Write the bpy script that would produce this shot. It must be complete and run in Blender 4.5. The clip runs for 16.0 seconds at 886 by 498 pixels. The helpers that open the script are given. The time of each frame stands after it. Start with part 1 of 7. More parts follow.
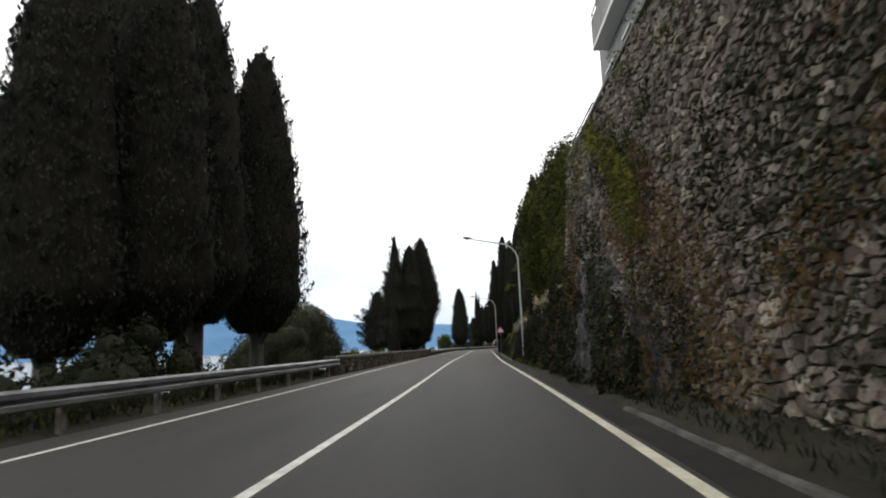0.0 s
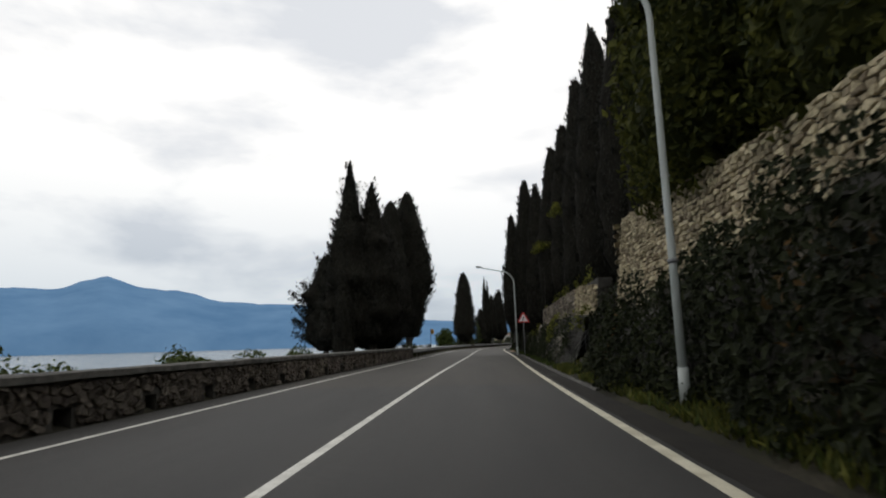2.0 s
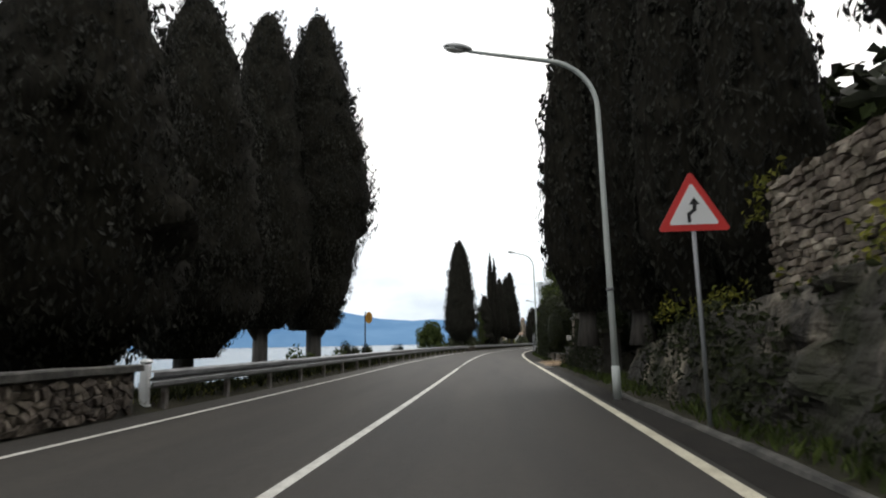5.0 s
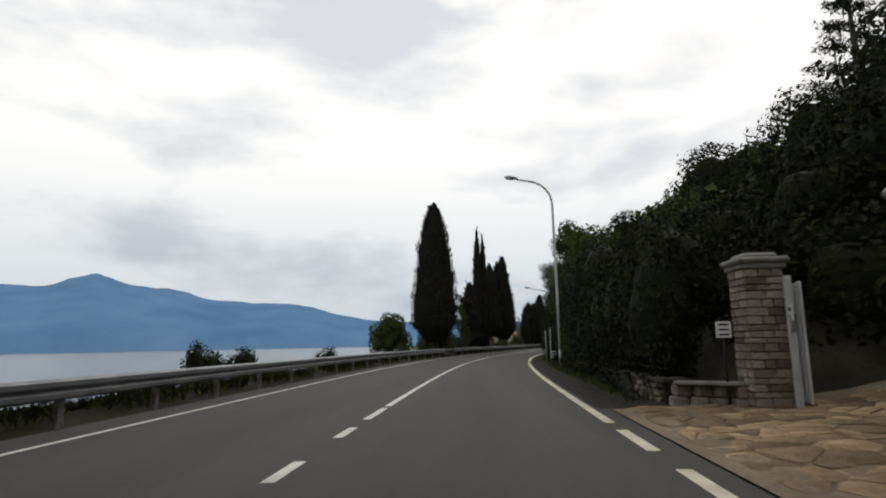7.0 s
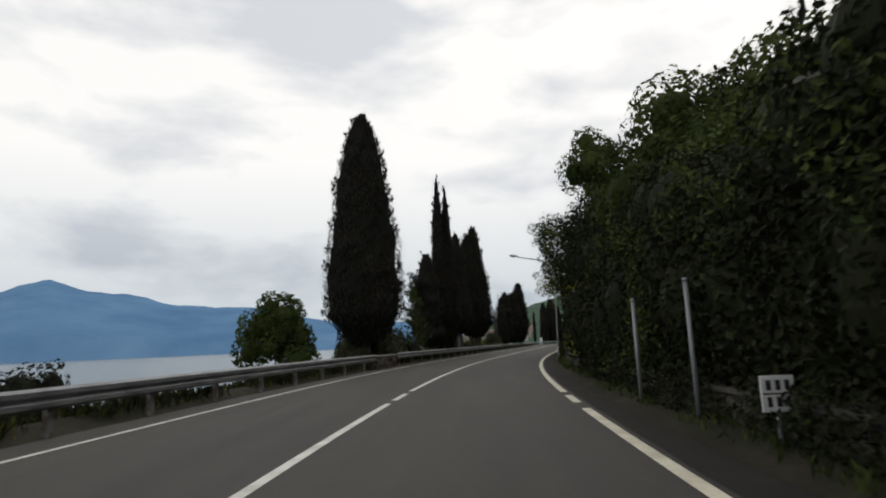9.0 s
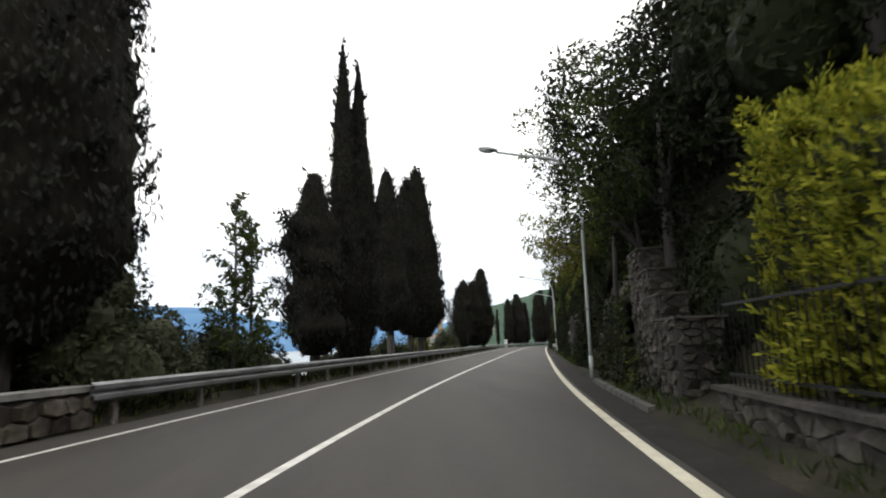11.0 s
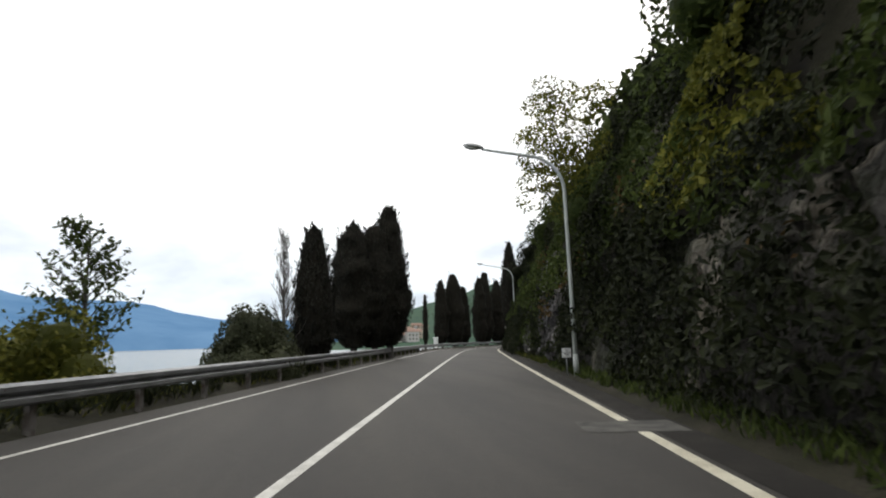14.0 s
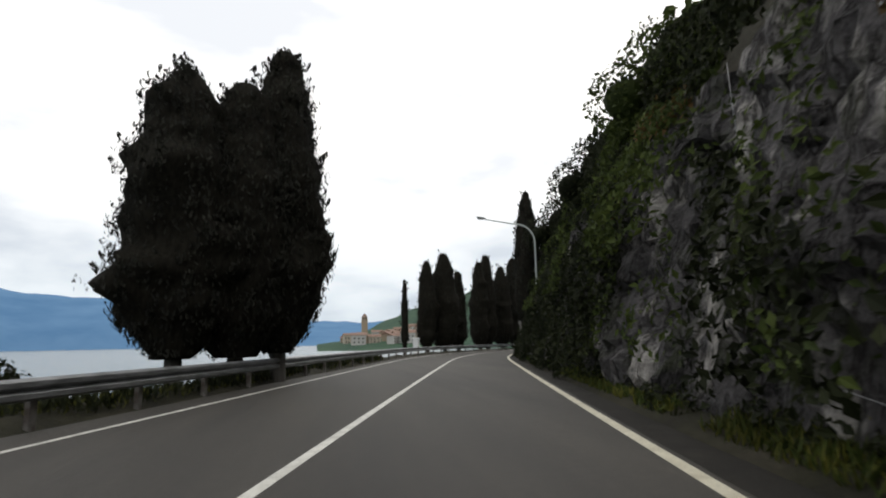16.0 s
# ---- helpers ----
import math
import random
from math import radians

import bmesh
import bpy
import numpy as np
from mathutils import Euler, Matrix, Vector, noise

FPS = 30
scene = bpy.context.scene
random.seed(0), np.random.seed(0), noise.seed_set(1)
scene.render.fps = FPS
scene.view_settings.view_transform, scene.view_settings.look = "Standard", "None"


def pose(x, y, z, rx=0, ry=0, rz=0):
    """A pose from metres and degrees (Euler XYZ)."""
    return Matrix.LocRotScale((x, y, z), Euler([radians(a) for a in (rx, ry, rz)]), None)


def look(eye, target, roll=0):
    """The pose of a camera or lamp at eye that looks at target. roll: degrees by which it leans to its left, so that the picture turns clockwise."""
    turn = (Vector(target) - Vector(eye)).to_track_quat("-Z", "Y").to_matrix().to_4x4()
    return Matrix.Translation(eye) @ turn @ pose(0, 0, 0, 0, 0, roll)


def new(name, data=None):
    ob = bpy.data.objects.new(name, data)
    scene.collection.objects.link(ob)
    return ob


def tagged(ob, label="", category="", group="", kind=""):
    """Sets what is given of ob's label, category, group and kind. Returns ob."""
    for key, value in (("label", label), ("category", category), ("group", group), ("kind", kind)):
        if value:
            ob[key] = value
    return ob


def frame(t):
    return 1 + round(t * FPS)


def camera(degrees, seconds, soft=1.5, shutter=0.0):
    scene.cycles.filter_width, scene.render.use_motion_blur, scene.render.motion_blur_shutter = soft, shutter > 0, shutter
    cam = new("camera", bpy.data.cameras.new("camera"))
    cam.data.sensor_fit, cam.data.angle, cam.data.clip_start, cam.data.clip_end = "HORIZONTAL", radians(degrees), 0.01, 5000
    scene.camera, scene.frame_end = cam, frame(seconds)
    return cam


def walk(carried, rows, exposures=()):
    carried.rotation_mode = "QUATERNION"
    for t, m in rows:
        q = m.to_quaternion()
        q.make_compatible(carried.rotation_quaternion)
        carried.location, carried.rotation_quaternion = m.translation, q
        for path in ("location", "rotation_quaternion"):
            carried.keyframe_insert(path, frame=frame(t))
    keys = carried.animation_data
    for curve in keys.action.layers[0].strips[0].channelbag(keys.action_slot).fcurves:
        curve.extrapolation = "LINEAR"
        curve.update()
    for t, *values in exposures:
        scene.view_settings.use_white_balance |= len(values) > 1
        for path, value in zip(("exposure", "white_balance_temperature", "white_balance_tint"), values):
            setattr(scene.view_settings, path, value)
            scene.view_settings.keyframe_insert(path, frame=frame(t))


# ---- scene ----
# Camera: seconds, x, y, yaw to the left, pitch, roll; the eye stays 1.15 m over the road.
EYE = 1.15
PATH = [
    (0.0, 0.000, 0.000, 2.19, 9.30, -1.98),
    (0.5, 0.097, 7.153, 2.62, 9.19, -2.08),
    (1.0, 0.167, 14.168, 2.66, 9.14, -2.79),
    (1.5, 0.235, 21.084, 2.79, 9.34, -2.21),
    (2.0, 0.266, 27.996, 2.98, 9.01, -1.51),
    (2.5, 0.325, 34.603, 2.98, 9.01, -1.65),
    (3.0, 0.461, 41.027, 2.86, 8.87, -1.49),
    (3.5, 0.589, 47.541, 2.93, 8.37, -0.97),
    (4.0, 0.699, 54.161, 3.24, 8.85, -0.95),
    (4.5, 0.866, 60.501, 3.54, 8.92, -1.00),
    (5.0, 1.081, 66.553, 3.75, 8.99, -1.04),
    (5.5, 1.306, 72.436, 3.82, 9.06, -1.09),
    (6.0, 1.505, 78.268, 3.69, 9.14, -1.14),
    (6.5, 1.643, 84.168, 3.34, 9.21, -1.19),
    (7.0, 1.717, 90.191, 2.79, 9.11, -1.08),
    (7.5, 1.840, 96.169, 2.26, 9.35, -1.09),
    (8.0, 2.016, 102.096, 1.41, 9.23, -2.34),
    (8.5, 2.202, 108.168, 0.49, 9.06, -2.43),
    (9.0, 2.468, 114.180, -0.36, 9.07, -2.39),
    (9.5, 2.849, 120.131, -1.19, 9.08, -2.34),
    (10.0, 3.364, 126.102, -2.09, 9.09, -2.29),
    (10.5, 4.031, 132.177, -3.13, 9.10, -2.24),
    (11.0, 4.869, 138.437, -4.39, 9.11, -2.19),
    (11.5, 5.868, 144.846, -5.84, 9.13, -2.47),
    (12.0, 6.936, 151.096, -7.22, 9.27, -1.89),
    (12.5, 8.083, 157.401, -8.57, 9.23, -1.62),
    (13.0, 9.337, 163.549, -9.48, 9.24, -1.29),
    (13.5, 10.692, 169.677, -10.21, 8.77, -1.68),
    (14.0, 12.105, 175.624, -10.49, 8.76, -1.62),
    (14.5, 13.551, 181.603, -10.65, 8.87, -1.86),
    (15.0, 14.987, 187.574, -10.43, 9.07, -0.70),
    (15.5, 16.411, 193.360, -10.36, 8.98, -1.39),
    (16.0, 17.804, 199.140, -10.52, 8.92, -0.98),
]


def aim(x, y, yaw, pitch, roll):
    a, p = radians(yaw), radians(pitch)
    return look((x, y, EYE), (x - math.sin(a) * math.cos(p), y + math.cos(a) * math.cos(p), EYE + math.sin(p)), roll)


cam = camera(73.5, 16.0, soft=2.0, shutter=0.12)
walk(cam, [(t, aim(x, y, w, p, r)) for t, x, y, w, p, r in PATH],
     exposures=[(0, 0.17), (0.7, -0.06), (1.5, -0.52), (2.4, -0.36), (3, -0.2), (3.5, -0.15), (4, 0.34), (5.2, 0.1), (6.5, -0.25), (7.5, -0.72), (8.5, -0.72), (9.8, -0.15), (11, 0.38), (11.5, 0.3), (12, 0.38), (12.5, 0.33), (13, 0.42), (13.5, 0.4), (14, 0.08), (14.5, -0.1), (16, -0.2)])

# ---- world and light: a bright, closed overcast over a lake ----
SUN_EL, SUN_AZ = radians(48), radians(28)
world = bpy.data.worlds.new("overcast")
scene.world = world
world.use_nodes = True
wn, wl = world.node_tree.nodes, world.node_tree.links
wn.clear()


def wnode(kind, **kw):
    n = wn.new(kind)
    for k, v in kw.items():
        if k == "op":
            n.operation = v
        else:
            n.inputs[int(k[1:])].default_value = v
    return n


w_out = wn.new("ShaderNodeOutputWorld")
w_bg = wn.new("ShaderNodeBackground")
w_bg2 = wn.new("ShaderNodeBackground")
w_mix = wn.new("ShaderNodeMixShader")
sky = wn.new("ShaderNodeTexSky")
sky.sky_type = "NISHITA"
sky.sun_disc = False
sky.sun_elevation, sky.sun_rotation = SUN_EL, SUN_AZ
sky.air_density, sky.dust_density = 1.0, 3.0
w_bg.inputs[1].default_value = 0.1
wl.new(sky.outputs[0], w_bg.inputs[0])
# cloud deck: soft heaps, flattened in height
w_co = wn.new("ShaderNodeTexCoord")
w_sep = wn.new("ShaderNodeSeparateXYZ")
wl.new(w_co.outputs["Generated"], w_sep.inputs[0])
w_com = wn.new("ShaderNodeCombineXYZ")
w_dz = wnode("ShaderNodeMath", op="MULTIPLY", i1=2.7)
wl.new(w_sep.outputs[2], w_dz.inputs[0])
wl.new(w_sep.outputs[0], w_com.inputs[0])
wl.new(w_sep.outputs[1], w_com.inputs[1])
wl.new(w_dz.outputs[0], w_com.inputs[2])
w_n1 = wn.new("ShaderNodeTexNoise")
w_n1.inputs["Scale"].default_value = 3.4
w_n1.inputs["Detail"].default_value = 6.0
w_n1.inputs["Roughness"].default_value = 0.5
w_n1.inputs["Distortion"].default_value = 0.15
wl.new(w_com.outputs[0], w_n1.inputs["Vector"])
w_ramp = wn.new("ShaderNodeValToRGB")
w_ramp.color_ramp.elements[0].position = 0.36
w_ramp.color_ramp.elements[0].color = (0.68, 0.70, 0.73, 1)
w_ramp.color_ramp.elements[1].position = 0.53
w_ramp.color_ramp.elements[1].color = (1.0, 0.985, 0.96, 1)
wl.new(w_n1.outputs["Fac"], w_ramp.inputs[0])
# thinner, bluer light near the horizon
w_hr = wn.new("ShaderNodeValToRGB")
w_hr.color_ramp.elements[0].position = 0.03
w_hr.color_ramp.elements[0].color = (0.56, 0.63, 0.70, 1)
w_hr.color_ramp.elements[1].position = 0.30
w_hr.color_ramp.elements[1].color = (1, 1, 1, 1)
wl.new(w_sep.outputs[2], w_hr.inputs[0])
w_mul = wn.new("ShaderNodeMixRGB")
w_mul.blend_type = "MULTIPLY"
w_mul.inputs[0].default_value = 1.0
wl.new(w_ramp.outputs[0], w_mul.inputs[1])
wl.new(w_hr.outputs[0], w_mul.inputs[2])
wl.new(w_mul.outputs[0], w_bg2.inputs[0])
w_bg2.inputs[1].default_value = 1.6
w_mix.inputs[0].default_value = 0.93
wl.new(w_bg.outputs[0], w_mix.inputs[1])
wl.new(w_bg2.outputs[0], w_mix.inputs[2])
wl.new(w_mix.outputs[0], w_out.inputs[0])

sun = bpy.data.lights.new("sun", "SUN")
sun.energy, sun.angle, sun.color = 0.6, radians(25), (1.0, 0.96, 0.9)
sun_ob = new("sun", sun)
sun_ob.rotation_euler = (radians(90) - SUN_EL, 0, radians(180) - SUN_AZ)


# ---- materials ----
def mat(name, base, rough=0.8, metal=0.0, spec=0.5):
    m = bpy.data.materials.new(name)
    m.use_nodes = True
    b = m.node_tree.nodes["Principled BSDF"]
    b.inputs["Base Color"].default_value = (*base, 1)
    b.inputs["Roughness"].default_value = rough
    b.inputs["Metallic"].default_value = metal
    b.inputs["Specular IOR Level"].default_value = spec
    return m


def ramp_tex(m, scale, stops, detail=6.0, coords="Object", stretch=(1, 1, 1), rough=0.6, kind="noise"):
    """A colour ramp over a noise in object space. Returns its colour socket."""
    nt = m.node_tree
    co = nt.nodes.new("ShaderNodeTexCoord")
    mp = nt.nodes.new("ShaderNodeMapping")
    mp.inputs["Scale"].default_value = stretch
    nt.links.new(co.outputs[coords], mp.inputs[0])
    if kind == "noise":
        tx = nt.nodes.new("ShaderNodeTexNoise")
        tx.inputs["Detail"].default_value = detail
        tx.inputs["Roughness"].default_value = rough
        out = tx.outputs["Fac"]
    else:
        tx = nt.nodes.new("ShaderNodeTexVoronoi")
        out = tx.outputs["Distance"]
    tx.inputs["Scale"].default_value = scale
    nt.links.new(mp.outputs[0], tx.inputs["Vector"])
    rp = nt.nodes.new("ShaderNodeValToRGB")
    el = rp.color_ramp.elements
    while len(el) < len(stops):
        el.new(0.5)
    for e, (p, c) in zip(el, stops):
        e.position = p
        e.color = (*c, 1) if len(c) == 3 else c
    nt.links.new(out, rp.inputs[0])
    return rp.outputs[0]


def mix(m, a, b, fac=0.5, mode="MULTIPLY"):
    n = m.node_tree.nodes.new("ShaderNodeMixRGB")
    n.blend_type = mode
    for i, v in ((0, fac), (1, a), (2, b)):
        if isinstance(v, (int, float)):
            n.inputs[i].default_value = v
        elif isinstance(v, tuple):
            n.inputs[i].default_value = (*v, 1)
        else:
            m.node_tree.links.new(v, n.inputs[i])
    return n.outputs[0]


def colour(m, socket):
    m.node_tree.links.new(socket, m.node_tree.nodes["Principled BSDF"].inputs["Base Color"])


def bump(m, socket, strength=0.4, dist=0.02):
    n = m.node_tree.nodes.new("ShaderNodeBump")
    n.inputs["Strength"].default_value = strength
    n.inputs["Distance"].default_value = dist
    m.node_tree.links.new(socket, n.inputs["Height"])
    m.node_tree.links.new(n.outputs[0], m.node_tree.nodes["Principled BSDF"].inputs["Normal"])


def island(m, lo, hi, obj=False):
    """A grey that differs from piece to piece."""
    nt = m.node_tree
    g = nt.nodes.new("ShaderNodeObjectInfo" if obj else "ShaderNodeNewGeometry")
    rp = nt.nodes.new("ShaderNodeValToRGB")
    rp.color_ramp.elements[0].color = (*lo, 1)
    rp.color_ramp.elements[1].color = (*hi, 1)
    nt.links.new(g.outputs["Random" if obj else "Random Per Island"], rp.inputs[0])
    return rp.outputs[0]


# asphalt: worn aggregate, darker wheel tracks and patches; the first stretch is newer and darker
def asphalt(name, lo, hi, rough):
    m = mat(name, lo, rough, spec=0.34)
    a = ramp_tex(m, 0.11, [(0.3, lo), (0.7, hi)], stretch=(1, 0.25, 1))
    b = ramp_tex(m, 90, [(0.35, (0.6, 0.6, 0.6)), (0.75, (1.35, 1.33, 1.3))], detail=3)
    c = ramp_tex(m, 0.9, [(0.33, (0.66, 0.66, 0.67)), (0.67, (1.2, 1.19, 1.16))], stretch=(1, 0.08, 1))
    d = ramp_tex(m, 9, [(0.35, (0.86, 0.86, 0.86)), (0.65, (1.1, 1.1, 1.1))], detail=4)
    colour(m, mix(m, mix(m, mix(m, a, b, 1.0), c, 1.0), d, 1.0))
    bump(m, b, 0.35, 0.006)
    return m


M_ASPHALT = asphalt("asphalt", (0.030, 0.0275, 0.0235), (0.049, 0.0445, 0.0375), 0.74)
M_ASPHALT_NEW = asphalt("dark_asphalt", (0.021, 0.0205, 0.02), (0.034, 0.033, 0.031), 0.72)

M_LINE = mat("road_paint", (0.62, 0.61, 0.56), 0.6)
colour(M_LINE, mix(M_LINE, ramp_tex(M_LINE, 3.0, [(0.3, (0.42, 0.41, 0.37)), (0.6, (0.70, 0.69, 0.63))]),
                   ramp_tex(M_LINE, 60, [(0.3, (0.6, 0.6, 0.6)), (0.6, (1, 1, 1))]), 1.0))
M_LINE_Y = mat("aged_road_paint", (0.6, 0.56, 0.42), 0.6)
colour(M_LINE_Y, mix(M_LINE_Y, ramp_tex(M_LINE_Y, 2.0, [(0.3, (0.44, 0.40, 0.29)), (0.6, (0.68, 0.64, 0.50))]),
                     ramp_tex(M_LINE_Y, 60, [(0.3, (0.6, 0.6, 0.6)), (0.6, (1, 1, 1))]), 1.0))

# dirt colours, taken darker to hold the shade of the bank plants
M_SHOULDER = mat("dirty_shaded_asphalt_edge", (0.03, 0.028, 0.025), 0.9, spec=0.2)
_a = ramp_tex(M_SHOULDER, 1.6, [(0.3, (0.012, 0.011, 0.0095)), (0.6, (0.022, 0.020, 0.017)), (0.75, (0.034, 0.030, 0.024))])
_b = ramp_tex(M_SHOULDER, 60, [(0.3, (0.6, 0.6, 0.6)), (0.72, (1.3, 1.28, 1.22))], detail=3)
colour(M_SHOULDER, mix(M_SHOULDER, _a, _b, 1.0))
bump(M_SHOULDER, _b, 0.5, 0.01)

M_GROUND = mat("ground", (0.08, 0.075, 0.05), 0.95, spec=0.2)
_a = ramp_tex(M_GROUND, 0.8, [(0.3, (0.018, 0.016, 0.013)), (0.5, (0.028, 0.027, 0.015)), (0.7, (0.05, 0.043, 0.031))])
_b = ramp_tex(M_GROUND, 25, [(0.3, (0.55, 0.55, 0.55)), (0.7, (1.25, 1.25, 1.25))])
colour(M_GROUND, mix(M_GROUND, _a, _b, 1.0))
bump(M_GROUND, _b, 0.6, 0.04)

M_KERB = mat("kerb_concrete", (0.16, 0.155, 0.14), 0.9)
_a = ramp_tex(M_KERB, 2.5, [(0.35, (0.03, 0.029, 0.026)), (0.7, (0.12, 0.115, 0.10))])
colour(M_KERB, mix(M_KERB, _a, ramp_tex(M_KERB, 40, [(0.3, (0.6, 0.6, 0.6)), (0.7, (1.1, 1.1, 1.1))]), 1.0))
bump(M_KERB, _a, 0.5, 0.02)


def stone_mat(name, dark, mid, light, moss=0.3, obj=True):
    m = mat(name, mid, 0.88, spec=0.25)
    a = ramp_tex(m, 1.6, [(0.28, dark), (0.5, mid), (0.72, light)], coords="Object" if not obj else "Generated")
    n = ramp_tex(m, 14, [(0.3, (0.55, 0.55, 0.55)), (0.7, (1.2, 1.2, 1.2))], coords="Generated" if obj else "Object")
    v = island(m, (0.48, 0.43, 0.41), (1.4, 1.36, 1.28), obj)
    c = mix(m, mix(m, a, n, 1.0), v, 1.0)
    g = ramp_tex(m, 0.9, [(0.5, (0, 0, 0)), (0.66, (moss, moss, moss))], coords="Object")
    colour(m, mix(m, c, (0.07, 0.075, 0.03), g, "MIX"))
    bump(m, n, 0.7, 0.03)
    return m


M_STONE = stone_mat("rubble_stone", (0.075, 0.066, 0.057), (0.19, 0.168, 0.142), (0.36, 0.325, 0.275))
M_STONE_J = stone_mat("rubble_stone_far", (0.075, 0.066, 0.057), (0.19, 0.168, 0.142), (0.36, 0.325, 0.275), obj=False)
M_WARM = stone_mat("warm_limestone", (0.22, 0.19, 0.13), (0.43, 0.38, 0.26), (0.58, 0.52, 0.38), 0.25)
M_WARM_J = stone_mat("warm_limestone_far", (0.22, 0.19, 0.13), (0.43, 0.38, 0.26), (0.58, 0.52, 0.38), 0.25, obj=False)
M_DARKST = stone_mat("dark_stone", (0.03, 0.029, 0.027), (0.065, 0.062, 0.057), (0.12, 0.115, 0.105), 0.4)
M_DARKST_J = stone_mat("dark_stone_far", (0.03, 0.029, 0.027), (0.065, 0.062, 0.057), (0.12, 0.115, 0.105), 0.4, obj=False)
M_BROWNST = stone_mat("brown_parapet_stone", (0.045, 0.039, 0.034), (0.10, 0.087, 0.075), (0.21, 0.185, 0.16), 0.2)
M_BROWNST_J = stone_mat("brown_parapet_stone_far", (0.045, 0.039, 0.034), (0.10, 0.087, 0.075), (0.21, 0.185, 0.16), 0.2, obj=False)
M_PALE = stone_mat("pale_pillar_stone", (0.17, 0.15, 0.13), (0.30, 0.27, 0.24), (0.42, 0.385, 0.345), 0.15)
M_FLAG = stone_mat("sandy_flagstone", (0.17, 0.12, 0.075), (0.30, 0.215, 0.13), (0.42, 0.32, 0.21), 0.12)
M_MORTAR = mat("mortar", (0.10, 0.095, 0.085), 0.95, spec=0.2)
_a = ramp_tex(M_MORTAR, 3, [(0.3, (0.025, 0.024, 0.021)), (0.7, (0.07, 0.065, 0.057))])
colour(M_MORTAR, _a)
bump(M_MORTAR, _a, 0.8, 0.03)
M_COPING = mat("weathered_concrete", (0.2, 0.195, 0.18), 0.9)
_a = ramp_tex(M_COPING, 2.2, [(0.3, (0.075, 0.075, 0.068)), (0.55, (0.19, 0.185, 0.17)), (0.75, (0.30, 0.29, 0.27))])
colour(M_COPING, _a)
bump(M_COPING, _a, 0.6, 0.02)
M_ROCK = mat("limestone_rock", (0.2, 0.19, 0.17), 0.9, spec=0.25)
_a = ramp_tex(M_ROCK, 0.55, [(0.34, (0.022, 0.021, 0.02)), (0.54, (0.06, 0.056, 0.048)), (0.68, (0.34, 0.30, 0.235))], detail=9, stretch=(1, 1, 0.5))
_b = ramp_tex(M_ROCK, 6, [(0.3, (0.5, 0.5, 0.5)), (0.7, (1.25, 1.25, 1.25))], detail=8)
_m = ramp_tex(M_ROCK, 0.8, [(0.5, (0, 0, 0)), (0.62, (0.75, 0.75, 0.75))], detail=8)
_k = ramp_tex(M_ROCK, 1.5, [(0.44, (1, 1, 1)), (0.5, (0.4, 0.39, 0.37)), (0.56, (1, 1, 1))], detail=5, stretch=(1, 1, 0.45))
_b = mix(M_ROCK, _b, _k, 1.0)
colour(M_ROCK, mix(M_ROCK, mix(M_ROCK, _a, _b, 1.0), (0.02, 0.024, 0.010), _m, "MIX"))
bump(M_ROCK, _b, 0.9, 0.08)

M_CRAG = mat("grey_crag", (0.2, 0.19, 0.18), 0.9, spec=0.25)
_a = ramp_tex(M_CRAG, 0.9, [(0.36, (0.035, 0.033, 0.034)), (0.54, (0.088, 0.083, 0.084)), (0.69, (0.42, 0.40, 0.37))], detail=9, stretch=(1, 1, 0.45))
_b = ramp_tex(M_CRAG, 7, [(0.3, (0.5, 0.5, 0.5)), (0.7, (1.25, 1.25, 1.25))], detail=8)
_k = ramp_tex(M_CRAG, 1.7, [(0.44, (1, 1, 1)), (0.5, (0.2, 0.19, 0.18)), (0.56, (1, 1, 1))], detail=5, stretch=(1, 1, 0.4))
_m = ramp_tex(M_CRAG, 1.1, [(0.54, (0, 0, 0)), (0.66, (0.6, 0.6, 0.6))], detail=8)
_b = mix(M_CRAG, _b, _k, 1.0)
colour(M_CRAG, mix(M_CRAG, mix(M_CRAG, _a, _b, 1.0), (0.03, 0.036, 0.015), _m, "MIX"))
bump(M_CRAG, _b, 0.9, 0.08)

M_CREAM = mat("cream_limestone", (0.3, 0.27, 0.2), 0.9, spec=0.25)
_a = ramp_tex(M_CREAM, 1.1, [(0.40, (0.03, 0.028, 0.026)), (0.53, (0.085, 0.077, 0.065)), (0.65, (0.47, 0.42, 0.31))], detail=9, stretch=(1, 1, 0.3))
_b = ramp_tex(M_CREAM, 8, [(0.3, (0.5, 0.5, 0.5)), (0.7, (1.25, 1.25, 1.25))], detail=8)
_k = ramp_tex(M_CREAM, 2.2, [(0.45, (1, 1, 1)), (0.5, (0.3, 0.28, 0.26)), (0.55, (1, 1, 1))], detail=5, stretch=(1, 1, 0.35))
_b = mix(M_CREAM, _b, _k, 1.0)
colour(M_CREAM, mix(M_CREAM, _a, _b, 1.0))
bump(M_CREAM, _b, 0.9, 0.08)

M_GALV = mat("galvanised_steel", (0.30, 0.31, 0.32), 0.5, 0.7)
_a = ramp_tex(M_GALV, 1.4, [(0.3, (0.11, 0.113, 0.117)), (0.7, (0.27, 0.277, 0.285))], stretch=(1, 1, 4))
colour(M_GALV, _a)
M_RUSTY = mat("rusty_post", (0.13, 0.11, 0.095), 0.75, 0.3)
colour(M_RUSTY, ramp_tex(M_RUSTY, 5, [(0.35, (0.07, 0.055, 0.045)), (0.6, (0.19, 0.18, 0.17))]))
M_POLE = mat("painted_pole", (0.42, 0.46, 0.44), 0.55, 0.2)
colour(M_POLE, ramp_tex(M_POLE, 2.5, [(0.3, (0.30, 0.33, 0.31)), (0.65, (0.46, 0.49, 0.47))], stretch=(1, 1, 0.3)))
